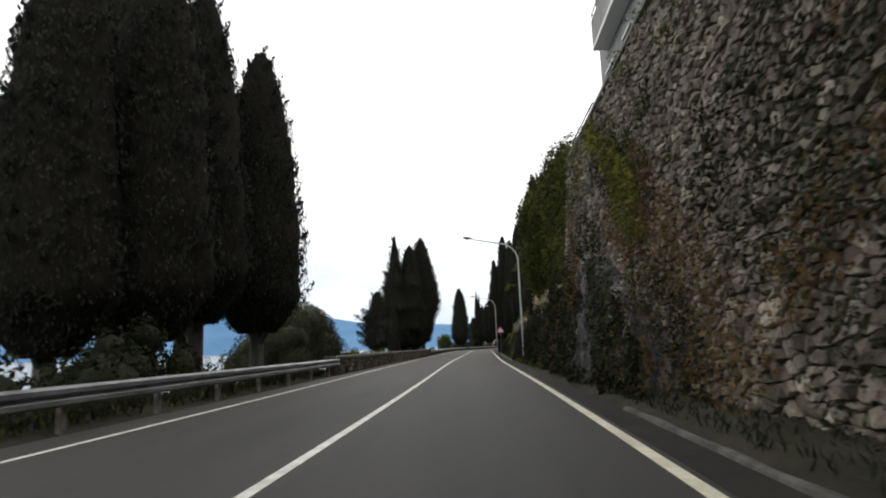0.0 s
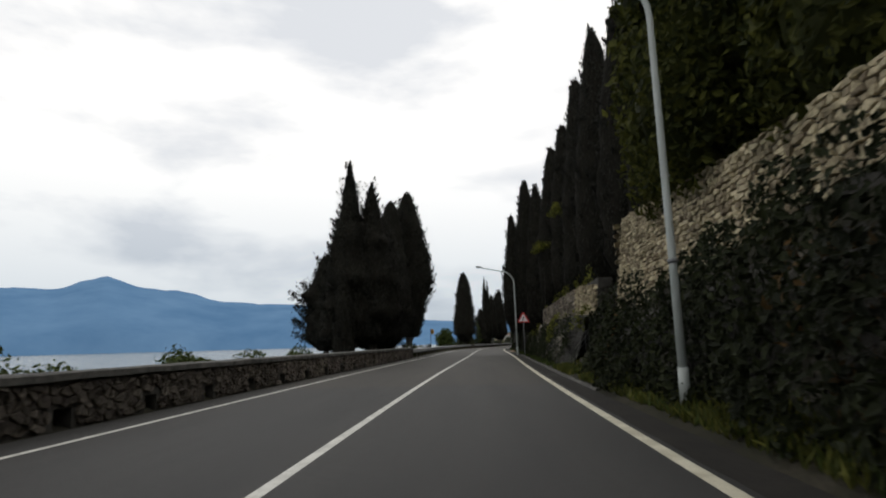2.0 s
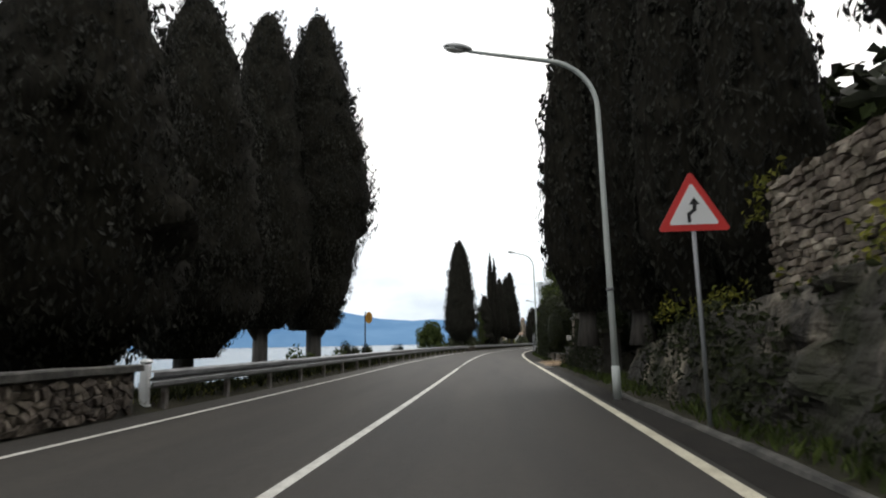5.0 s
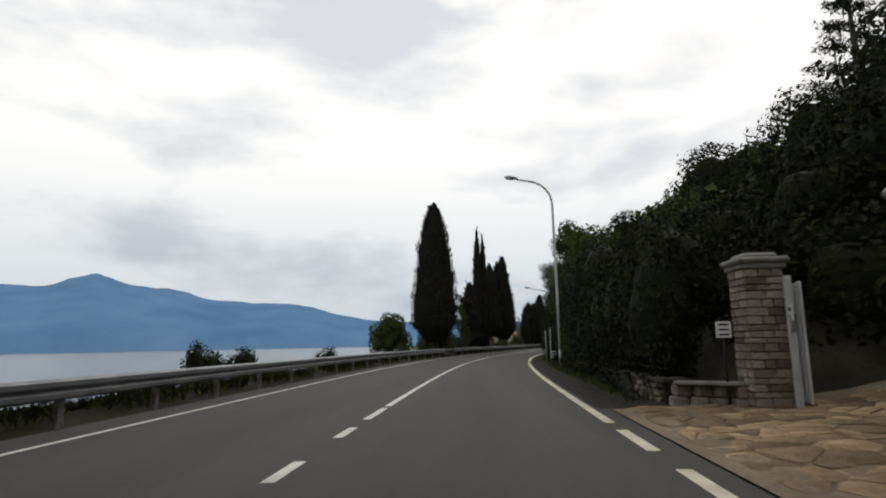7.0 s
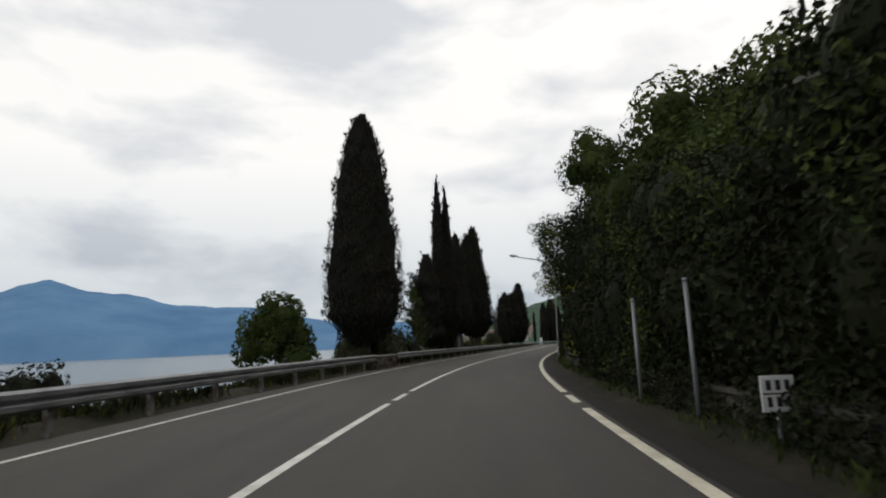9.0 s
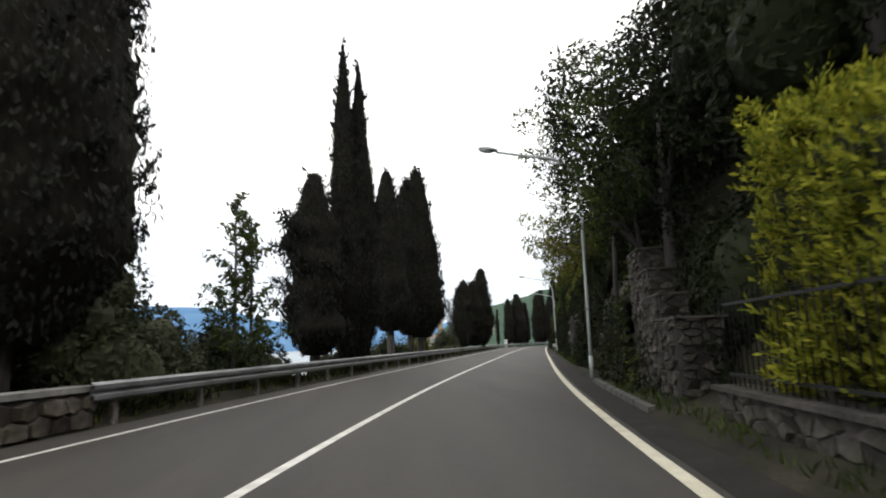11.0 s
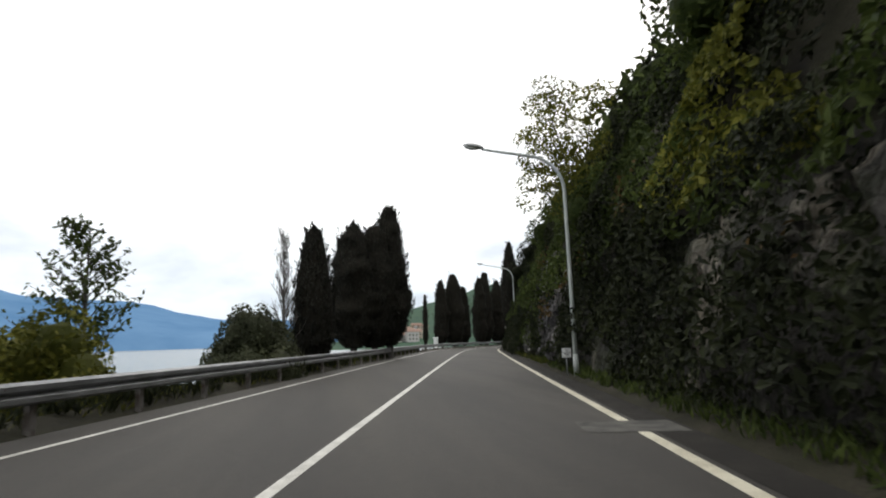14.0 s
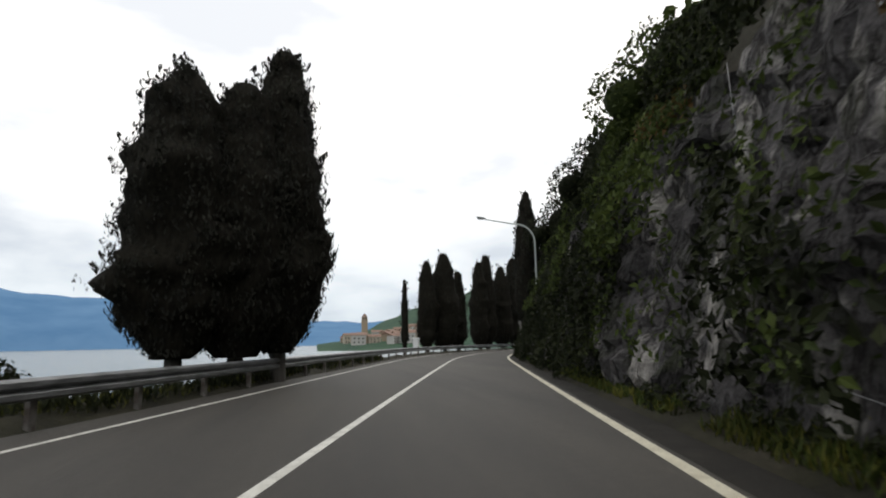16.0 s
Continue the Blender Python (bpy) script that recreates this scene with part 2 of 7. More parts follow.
M_LAMP = mat("lamp_housing", (0.36, 0.37, 0.37), 0.5, 0.3)
M_DIFF = mat("lamp_cover", (0.55, 0.56, 0.55), 0.25)
M_IRON = mat("dark_iron", (0.02, 0.02, 0.02), 0.6, 0.6)
M_WHITE = mat("white_paint", (0.72, 0.73, 0.72), 0.45)
M_RED = mat("sign_red", (0.55, 0.035, 0.03), 0.45)
M_BLACK = mat("sign_black", (0.015, 0.015, 0.015), 0.5)
M_YELLOW = mat("sign_yellow", (0.62, 0.30, 0.03), 0.5)
M_GREYP = mat("grey_metal", (0.24, 0.25, 0.26), 0.5, 0.5)
M_GATE = mat("gate_white_metal", (0.50, 0.53, 0.53), 0.5, 0.2)
colour(M_GATE, ramp_tex(M_GATE, 3, [(0.3, (0.38, 0.40, 0.39)), (0.6, (0.56, 0.58, 0.58))]))
M_APRON = mat("sandy_paving", (0.36, 0.26, 0.15), 0.92)
_a = ramp_tex(M_APRON, 0.9, [(0.3, (0.10, 0.075, 0.048)), (0.55, (0.19, 0.14, 0.085)), (0.75, (0.26, 0.20, 0.13))])
colour(M_APRON, mix(M_APRON, _a, ramp_tex(M_APRON, 18, [(0.3, (0.65, 0.65, 0.65)), (0.7, (1.15, 1.15, 1.15))]), 1.0))
bump(M_APRON, _a, 0.5, 0.03)
M_PLASTER = mat("grey_plaster", (0.3, 0.29, 0.28), 0.9)
colour(M_PLASTER, ramp_tex(M_PLASTER, 0.8, [(0.3, (0.22, 0.215, 0.205)), (0.7, (0.36, 0.35, 0.335))]))
M_GLASS = mat("window_glass", (0.02, 0.025, 0.03), 0.08)
M_ROOF = mat("terracotta_roof", (0.30, 0.15, 0.09), 0.9)
colour(M_ROOF, ramp_tex(M_ROOF, 1.5, [(0.3, (0.16, 0.10, 0.075)), (0.7, (0.26, 0.165, 0.125))]))
M_HOUSE = [mat("house_cream", (0.36, 0.32, 0.26), 0.9), mat("house_ochre", (0.30, 0.24, 0.17), 0.9), mat("house_white", (0.42, 0.41, 0.39), 0.9)]
M_BARK = mat("bark", (0.13, 0.115, 0.10), 0.95)
_a = ramp_tex(M_BARK, 7, [(0.3, (0.03, 0.027, 0.024)), (0.7, (0.105, 0.096, 0.086))], stretch=(1, 1, 0.15))
colour(M_BARK, _a)
bump(M_BARK, _a, 0.9, 0.04)


def leaf_mat(name, lo, hi, trans=0.25, tone=0.5):
    m = mat(name, lo, 0.75, spec=0.12)
    v = island(m, lo, hi)
    n = ramp_tex(m, tone, [(0.32, (0.5, 0.5, 0.5)), (0.68, (1.35, 1.3, 1.2))])
    c = mix(m, v, n, 1.0)
    colour(m, c)
    nt = m.node_tree
    tr = nt.nodes.new("ShaderNodeBsdfTranslucent")
    nt.links.new(c, tr.inputs["Color"])
    mx = nt.nodes.new("ShaderNodeMixShader")
    mx.inputs[0].default_value = trans
    out = nt.nodes["Material Output"]
    nt.links.new(nt.nodes["Principled BSDF"].outputs[0], mx.inputs[1])
    nt.links.new(tr.outputs[0], mx.inputs[2])
    nt.links.new(mx.outputs[0], out.inputs["Surface"])
    return m


# near-black surface colour that stands in for shade deep in cypress crowns
M_CROWN_SHADE = mat("crown_core_shade", (0.012, 0.010, 0.008), 0.95, spec=0.05)
_a = ramp_tex(M_CROWN_SHADE, 9, [(0.35, (0.008, 0.0075, 0.006)), (0.65, (0.020, 0.0185, 0.014))], stretch=(1, 1, 0.3))
colour(M_CROWN_SHADE, _a)
bump(M_CROWN_SHADE, _a, 1.0, 0.08)
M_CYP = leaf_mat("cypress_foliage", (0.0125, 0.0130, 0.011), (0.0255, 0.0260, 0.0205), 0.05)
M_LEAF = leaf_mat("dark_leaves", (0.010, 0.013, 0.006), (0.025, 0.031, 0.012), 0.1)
M_LEAF2 = leaf_mat("mid_green_leaves", (0.028, 0.044, 0.012), (0.075, 0.10, 0.026), 0.25)
M_OLIVE = leaf_mat("olive_leaves", (0.035, 0.042, 0.022), (0.075, 0.085, 0.05), 0.2)
M_LAUREL = leaf_mat("laurel_leaves", (0.062, 0.076, 0.013), (0.18, 0.18, 0.033), 0.28)
M_BRIGHT = leaf_mat("yellow_green_hedge", (0.06, 0.09, 0.011), (0.38, 0.38, 0.042), 0.32)
M_EVERGREEN = leaf_mat("evergreen_leaves", (0.022, 0.03, 0.008), (0.10, 0.105, 0.022), 0.2)
M_AUTUMN = leaf_mat("brownish_leaves", (0.07, 0.05, 0.02), (0.14, 0.085, 0.035), 0.25)
M_GRASS = leaf_mat("verge_grass", (0.05, 0.06, 0.013), (0.14, 0.14, 0.032), 0.2)
M_LAKE = mat("lake_water", (0.05, 0.085, 0.10), 0.22, spec=0.5)
_a = ramp_tex(M_LAKE, 0.35, [(0.3, (0, 0, 0)), (0.7, (1, 1, 1))], detail=5, stretch=(0.5, 1.3, 1))
bump(M_LAKE, _a, 0.5, 0.25)

# ---- the road's axis: metres along it and heading in degrees, turned into places ----
HEADING = [(-85, -1.9), (0, -1.6), (12, -1.0), (24, -0.43), (36, -0.6), (48, -1.23), (60, -1.77), (72, -1.71), (84, -1.17), (96, -1.02), (108, -1.91), (120, -3.72),
           (130, -5.97), (139, -8.33), (148, -10.61), (157, -12.38), (166, -13.12), (175, -13.24), (184, -13.25), (194, -13.37), (205, -13.5), (237, -14.2),
           (250, -19), (264, -28), (280, -38), (302, -50), (412, -65)]
# Places along the road are given by numbered stations, 1.37 to 1.41 m apart: station and its distance in metres.
STATIONS = [(-60, -84.7), (0, 0), (10.03, 14.17), (19.78, 28.0), (29.26, 41.03), (38.47, 54.17), (60.93, 84.19), (69.91, 96.19), (78.98, 108.19), (101.74, 138.58),
            (119.79, 164.09), (137.66, 188.77), (146.62, 200.68), (300, 411)]
STATION = 1.385
AX_STEP = 0.25
_d = np.arange(-85, 412.01, AX_STEP)
_h = np.radians(np.interp(_d + AX_STEP / 2, [a for a, b in HEADING], [b for a, b in HEADING]))
_x = np.concatenate([[0], np.cumsum(-np.sin(_h) * AX_STEP)])[:-1]
_y = np.concatenate([[0], np.cumsum(np.cos(_h) * AX_STEP)])[:-1]
_i0 = int(85 / AX_STEP)
_x, _y = _x - _x[_i0] - 0.14, _y - _y[_i0]
_hd = np.radians(np.interp(_d, [a for a, b in HEADING], [b for a, b in HEADING]))
_s = np.interp(_d, [b for a, b in STATIONS], [a for a, b in STATIONS])


def at(s, lat, z=0.0):
    """The place at station s along the road and lat metres to the right of the camera's line (arrays welcome)."""
    x, y, h = np.interp(s, _s, _x), np.interp(s, _s, _y), np.interp(s, _s, _hd)
    return np.stack(np.broadcast_arrays(x + np.cos(h) * lat, y + np.sin(h) * lat, z), -1)


def vat(s, lat, z=0.0):
    return Vector(at(s, lat, z).tolist())


def turn(s):
    return float(np.interp(s, _s, _hd))


def lane_of(x, y):
    d = (_x - x) ** 2 + (_y - y) ** 2
    i = int(d.argmin())
    return float(_s[i]), float((x - _x[i]) * math.cos(_hd[i]) + (y - _y[i]) * math.sin(_hd[i]))


rng = np.random.default_rng(7)


# ---- mesh helpers ----
def mesh_np(name, verts, faces, material, smooth=False):
    """A mesh from arrays: faces is (n, 3) or (n, 4)."""
    verts, faces = np.asarray(verts, np.float32), np.asarray(faces, np.int32)
    me = bpy.data.meshes.new(name)
    n, k = faces.shape
    me.vertices.add(len(verts))
    me.vertices.foreach_set("co", verts.ravel())
    me.loops.add(n * k)
    me.loops.foreach_set("vertex_index", faces.ravel())
    me.polygons.add(n)
    me.polygons.foreach_set("loop_start", np.arange(0, n * k, k, dtype=np.int32))
    me.polygons.foreach_set("loop_total", np.full(n, k, np.int32))
    me.polygons.foreach_set("use_smooth", np.full(n, smooth))
    me.update(calc_edges=True)
    me.validate()
    me.materials.append(material)
    return me


def part_np(name, verts, faces, material, parent=None, label="", smooth=False):
    ob = new(name, mesh_np(name, verts, faces, material, smooth))
    if parent is not None:
        ob.parent = parent
    return tagged(ob, label)


def part(name, bm, material, parent=None, label="", smooth=False):
    me = bpy.data.meshes.new(name)
    for f in bm.faces:
        f.smooth = smooth
    bm.to_mesh(me)
    bm.free()
    me.materials.append(material)
    ob = new(name, me)
    if parent is not None:
        ob.parent = parent
    return tagged(ob, label)


def empty(name, m=None):
    ob = new(name)
    ob.empty_display_size = 0.2
    if m is not None:
        ob.matrix_basis = m
    return ob


def bm_box(bm, cx, cy, cz, sx, sy, sz, m=None, bevel=0.0):
    r = bmesh.ops.create_cube(bm, size=1.0)["verts"]
    bmesh.ops.scale(bm, vec=(sx, sy, sz), verts=r)
    bmesh.ops.translate(bm, vec=(cx, cy, cz), verts=r)
    if bevel:
        es = list({e for v in r for e in v.link_edges})
        r = list({v for f in bmesh.ops.bevel(bm, geom=es, offset=bevel, segments=1, affect="EDGES")["faces"] for v in f.verts} | {v for v in r if v.is_valid})
    if m is not None:
        bmesh.ops.transform(bm, matrix=m, verts=r)
    return r


def box(name, c, s, material, parent=None, label="", bevel=0.0, m=None):
    bm = bmesh.new()
    bm_box(bm, *c, *s, m, bevel)
    return part(name, bm, material, parent, label)


def tube(name, pts, radii, material, parent=None, label="", sides=10, smooth=True):
    """A round bar along points, closed at both ends."""
    pts = [Vector(p) for p in pts]
    if isinstance(radii, (int, float)):
        radii = [radii] * len(pts)
    v, f = [], []
    for i, p in enumerate(pts):
        d = (pts[min(i + 1, len(pts) - 1)] - pts[max(i - 1, 0)]).normalized()
        u = d.cross(Vector((0, 1, 0.02)) if abs(d.y) < 0.9 else Vector((1, 0, 0))).normalized()
        w = d.cross(u)
        for k in range(sides):
            a = 2 * math.pi * k / sides
            v.append(p + (u * math.cos(a) + w * math.sin(a)) * radii[i])
    for i in range(len(pts) - 1):
        for k in range(sides):
            a, b = i * sides + k, i * sides + (k + 1) % sides
            f.append((a, b, b + sides, a + sides))
    me = bpy.data.meshes.new(name)
    me.from_pydata([tuple(p) for p in v], [], f + [tuple(range(sides))[::-1], tuple(range(len(v) - sides, len(v)))])
    for p in me.polygons:
        p.use_smooth = smooth and len(p.vertices) == 4
    me.materials.append(material)
    ob = new(name, me)
    if parent is not None:
        ob.parent = parent
    return tagged(ob, label)


def strip(name, ss, lats, zfun, material, parent=None, label="", smooth=True):
    """A sheet over distances ss and offsets lats, with heights from zfun(s, lat)."""
    S, L = np.meshgrid(np.asarray(ss, float), np.asarray(lats, float), indexing="ij")
    V = at(S, L, zfun(S, L)).reshape(-1, 3)
    n, k = S.shape
    i = np.arange((n - 1) * (k - 1))
    a = (i // (k - 1)) * k + i % (k - 1)
    F = np.stack([a, a + 1, a + k + 1, a + k], 1)
    return part_np(name, V, F, material, parent, label, smooth)


def sweep(name, ss, section, material, parent=None, label="", smooth=False, closed=True):
    """A section of (lat, z) carried along the road, capped at both ends."""
    ss = np.asarray(ss, float)
    sec = np.asarray(section, float)
    k = len(sec)
    V = at(np.repeat(ss, k), np.tile(sec[:, 0], len(ss)), np.tile(sec[:, 1], len(ss)))
    f = []
    for i in range(len(ss) - 1):
        for j in range(k if closed else k - 1):
            a, b = i * k + j, i * k + (j + 1) % k
            f.append((a, b, b + k, a + k))
    me = bpy.data.meshes.new(name)
    caps = [tuple(range(k)), tuple(range(len(V) - k, len(V)))[::-1]] if closed else []
    me.from_pydata(V.tolist(), [], f + caps)
    for p in me.polygons:
        p.use_smooth = smooth
    me.materials.append(material)
    ob = new(name, me)
    if parent is not None:
        ob.parent = parent
    return tagged(ob, label)


def wob(P, scale, seed=0):
    """Cheap smooth noise of places, about -1 to 1 (arrays)."""
    P = np.asarray(P, float) * scale + seed * 17.31
    x, y, z = P[..., 0], P[..., 1], P[..., 2]
    return (np.sin(x * 1.0 + 1.7 * np.sin(y * 0.9 + z * 0.6)) + np.sin(y * 1.3 + 1.9 * np.sin(z * 1.1 + x * 0.7))
            + np.sin(z * 1.2 + 1.5 * np.sin(x * 1.1 - y * 0.8)) + 0.6 * np.sin(2.3 * x - 1.9 * y + 2.7 * z)) / 3.6


# ---- foliage ----
def leaves(P, N, size, aspect=0.5, up=0.0, jitter=0.7, fold=0.15, spread=0.35):
    """Small folded leaves or sprays at P that look along N; up bends their tips upwards. Returns verts, faces."""
    n = len(P)
    N = N / (np.linalg.norm(N, axis=1, keepdims=True) + 1e-9)
    N = N + rng.normal(0, jitter, (n, 3)) * 0.6
    N /= np.linalg.norm(N, axis=1, keepdims=True) + 1e-9
    D = rng.normal(0, 1, (n, 3))
    D[:, 2] = D[:, 2] * (1 - min(up, 1)) + up * 2.2
    D -= N * (D * N).sum(1, keepdims=True) * 0.85
    D /= np.linalg.norm(D, axis=1, keepdims=True) + 1e-9
    B = np.cross(N, D)
    B /= np.linalg.norm(B, axis=1, keepdims=True) + 1e-9
    L = size * (1 + rng.uniform(-spread, spread, (n, 1)))
    Wd = L * aspect * 0.5
    a = P - D * L * 0.4
    c = P + D * L * 0.6 + N * L * 0.1
    m = P + N * L * fold
    V = np.stack([a, m + B * Wd, c, m - B * Wd], 1).reshape(-1, 3)
    F = np.arange(4 * n).reshape(n, 4)
    return V, F


def tree_root(name, s, lat, z, label, category="tree", group=""):
    e = empty(name, Matrix.Translation(vat(s, lat, z)))
    return tagged(e, label, category, group)


def cyp_profile(h, kind):
    """Radius of a cypress crown over its height, both 0 to 1."""
    if kind == "column":
        return np.minimum(1, (h / 0.13 + 0.3) ** 0.7) * np.clip((1 - h) / 0.62, 0, 1) ** 0.6
    if kind == "flame":
        return np.minimum(1, (h / 0.22 + 0.15) ** 0.8) * np.clip((1 - h) / 0.78, 0, 1) ** 0.8
    if kind == "egg":
        return np.minimum(1, (h / 0.17 + 0.3) ** 0.75) * np.clip((1 - h) / 0.70, 0, 1) ** 0.52
    if kind == "block":
        return np.minimum(1, (h / 0.20 + 0.25) ** 0.8) * np.clip((1 - h) / 0.5, 0, 1) ** 0.42
    if kind == "drop":
        return np.minimum(1, 0.42 + 1.4 * h) * np.clip((1 - h) / 0.58, 0, 1) ** 0.6
    return np.minimum(1, (h / 0.08 + 0.3) ** 0.8) * np.clip((1 - h) / 0.95, 0, 1) ** 0.85   # cone


def cypress(s, lat, top, radius, kind="column", crown_from=1.2, ground=-0.6, dens=55, lump=0.14, label=None, group="", spray=0.165, m=None, squash=1.0, rough=0.0):
    """An Italian cypress: bare foot, dark crown of many upright sprays over a lumpy heart."""
    root = tree_root("cypress_tree", s, lat, ground, label or "tall dark green cypress with a dense upright crown", "tree", group)
    root.matrix_basis = root.matrix_basis @ pose(0, 0, 0, 0, 0, math.degrees(turn(s)))
    H = (top - ground) * 0.95
    c0 = crown_from - ground
    hc = H - c0
    r0 = 0.09 + 0.055 * radius + 0.006 * H
    tube("trunk", [(0, 0, -0.4), (0.02, 0.01, c0 * 0.5), (0.0, 0.02, c0 + 0.35 * hc), (0, 0, c0 + 0.8 * hc)], [r0 * 1.35, r0, r0 * 0.8, 0.03], M_BARK, root, sides=9)
    radius_foot = radius * float(cyp_profile(0.06, kind)) * 0.75
    for k in range(3):
        a = 2.1 * k + s
        z = c0 * 0.75 + 0.2 * k
        tube("limb", [(0, 0, z), (math.cos(a) * radius_foot * 0.4, math.sin(a) * radius_foot * 0.4, z + 0.6), (math.cos(a) * radius_foot * 0.8, math.sin(a) * radius_foot * 0.8, z + 1.7)],
             [r0 * 0.5, r0 * 0.38, r0 * 0.2], M_BARK, root, sides=6)
    seed = s * 0.37 + lat

    def shell(h, a, scale=1.0):
        r = radius * cyp_profile(h, kind) * scale
        p = np.stack([r * np.cos(a), r * np.sin(a) * squash, c0 + h * hc], -1)
        k = 1 + lump * wob(p * [1, 1, 0.55], 1.25 / max(radius, 0.8) ** 0.5, seed) + lump * 0.6 * wob(p * [1, 1, 0.45], 3.4, seed + 3) + lump * 0.45 * wob(p * [1, 1, 0.5], 8.0, seed + 5)
        k += rough * (0.9 * np.maximum(0, wob(p * [0.8, 0.8, 1.3], 1.5, seed + 7)) ** 1.5 - 0.1)
        p[..., :2] *= k[..., None]
        return p

    # heart: near-black core, the shade inside the crown put into its colour
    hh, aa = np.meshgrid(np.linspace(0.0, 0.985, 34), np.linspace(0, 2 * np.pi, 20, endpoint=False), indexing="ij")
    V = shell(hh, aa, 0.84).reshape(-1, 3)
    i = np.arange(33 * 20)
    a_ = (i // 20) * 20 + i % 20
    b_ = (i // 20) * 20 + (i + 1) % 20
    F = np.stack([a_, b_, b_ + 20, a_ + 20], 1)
    # sprays: a close coat, and flame-shaped plumes of branch tips that stand out of it
    area = 2 * math.pi * radius * hc * 0.62
    n = int(dens * 1.0 * area)
    h = rng.uniform(0, 1, n * 2)
    h = h[rng.uniform(0, 1, n * 2) < (cyp_profile(h, kind) + 0.12)][:n]
    a = rng.uniform(0, 2 * np.pi, len(h))
    P = shell(h, a, 1.0)
    P[:, :2] *= rng.uniform(0.86, 0.98, (len(h), 1))
    Nn = np.stack([np.cos(a), np.sin(a), np.full(len(h), 0.25)], 1)
    per = 26
    size0 = (0.34 + 0.09 * radius) * (0.72 + 0.4 * min(rough, 0.7))
    npl = int(dens * area * 1.1 / per / (1 + 0.5 * rough))
    th = rng.uniform(0, 1, npl * 2)
    th = th[rng.uniform(0, 1, npl * 2) < (cyp_profile(th, kind) + 0.2)][:npl]
    ta = rng.uniform(0, 2 * np.pi, len(th))
    C = shell(th, ta, 0.9)
    rad = np.stack([np.cos(ta), np.sin(ta), np.zeros(len(th))], 1)
    size = size0 * rng.uniform(0.55, 1.25, len(th)) * (1 + 1.1 * rough * rng.uniform(0, 1, len(th)) ** 2)
    axis = rad * (0.42 + 0.55 * rough * rng.uniform(0.3, 1.2, len(th)))[:, None] + np.array([[0, 0, 1.0]]) * rng.uniform(0.7, 1.2, len(th))[:, None]
    axis /= np.linalg.norm(axis, axis=1, keepdims=True)
    u = rng.uniform(0, 1, (len(th), per, 1))
    around = rng.normal(0, 1, (len(th), per, 3))
    around /= np.linalg.norm(around, axis=2, keepdims=True) + 1e-9
    wide = 0.30 * np.sin(np.pi * (0.22 + 0.76 * u)) * np.sqrt(rng.uniform(0.1, 1, u.shape))
    Q = C[:, None] + (axis[:, None] * (u - 0.15) + around * wide) * size[:, None, None]
    P = np.concatenate([P, Q.reshape(-1, 3)])
    Nn = np.concatenate([Nn, (np.repeat(rad + [0, 0, 0.2], per, 0) + 0.8 * around.reshape(-1, 3))])
    LV, LF = leaves(P, Nn, spray, 0.42, up=1.0, jitter=0.5, fold=0.14, spread=0.4)
    part_np("shade_core", V, F, M_CROWN_SHADE, root, "near-black core for the shade inside the crown", smooth=True)
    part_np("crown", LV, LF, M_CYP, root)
    return root


def bough(root, a, z, length, n=420):
    """A cypress limb that reaches out of the crown, and the leaves of the upturned plumes along it."""
    tip = np.array([math.cos(a) * length, math.sin(a) * length, z + 0.12 * length])
    foot = np.array([0, 0, z - 0.25 * length])
    tube("limb", [tuple(foot), tuple((foot + tip) / 2 - [0, 0, 0.1]), tuple(tip)], [0.06, 0.045, 0.015], M_BARK, root, sides=5)
    k = 9
    t = np.sort(rng.uniform(0.3, 1.0, k))
    c = foot + (tip - foot) * t[:, None]
    q = np.repeat(c, n // k, 0)
    u = rng.uniform(0, 1, (len(q), 1))
    d = np.array([math.cos(a) * 0.55, math.sin(a) * 0.55, 0.6])
    P = q + d * (u - 0.3) * 0.85 + rng.normal(0, 1, q.shape) * 0.2 * np.sin(np.pi * (0.2 + 0.75 * u))
    LV, LF = leaves(P, rng.normal(0, 1, P.shape), 0.17, 0.42, up=0.8, jitter=0.5)
    return LV, LF


def boughs(root, rows, n=420):
    V, F, o = [], [], 0
    for a, z, length in rows:
        v, f = bough(root, a, z, length, n)
        V.append(v)
        F.append(f + o)
        o += len(v)
    part_np("crown", np.concatenate(V), np.concatenate(F), M_CYP, root, "ragged spreading lower foliage")


def blob_points(blobs, dens, inner=0.8):
    """Leaf places on the outside of a heap of ellipsoids (x, y, z, rx, ry, rz)."""
    P, N = [], []
    B = np.array(blobs, float)
    for b in B:
        area = 4 * math.pi * ((b[3] * b[4]) ** 1.6 / 3 + (b[3] * b[5]) ** 1.6 / 3 + (b[4] * b[5]) ** 1.6 / 3) ** (1 / 1.6)
        n = int(area * dens * 0.88)
        d = rng.normal(0, 1, (n, 3))
        d /= np.linalg.norm(d, axis=1, keepdims=True)
        r = rng.uniform(inner, 1.06, (n, 1)) + 0.13 * wob(d * b[3:] + b[:3], 2.4)[:, None] + 0.1 * wob(d * b[3:] + b[:3], 0.9, 2)[:, None]
        p = b[:3] + d * b[3:] * r
        P.append(p)
        N.append(d / b[3:])
    P, N = np.concatenate(P), np.concatenate(N)
    ok = np.ones(len(P), bool)
    for b in B:
        ok &= (((P - b[:3]) / b[3:]) ** 2).sum(1) > 0.52
    return P[ok], N[ok]


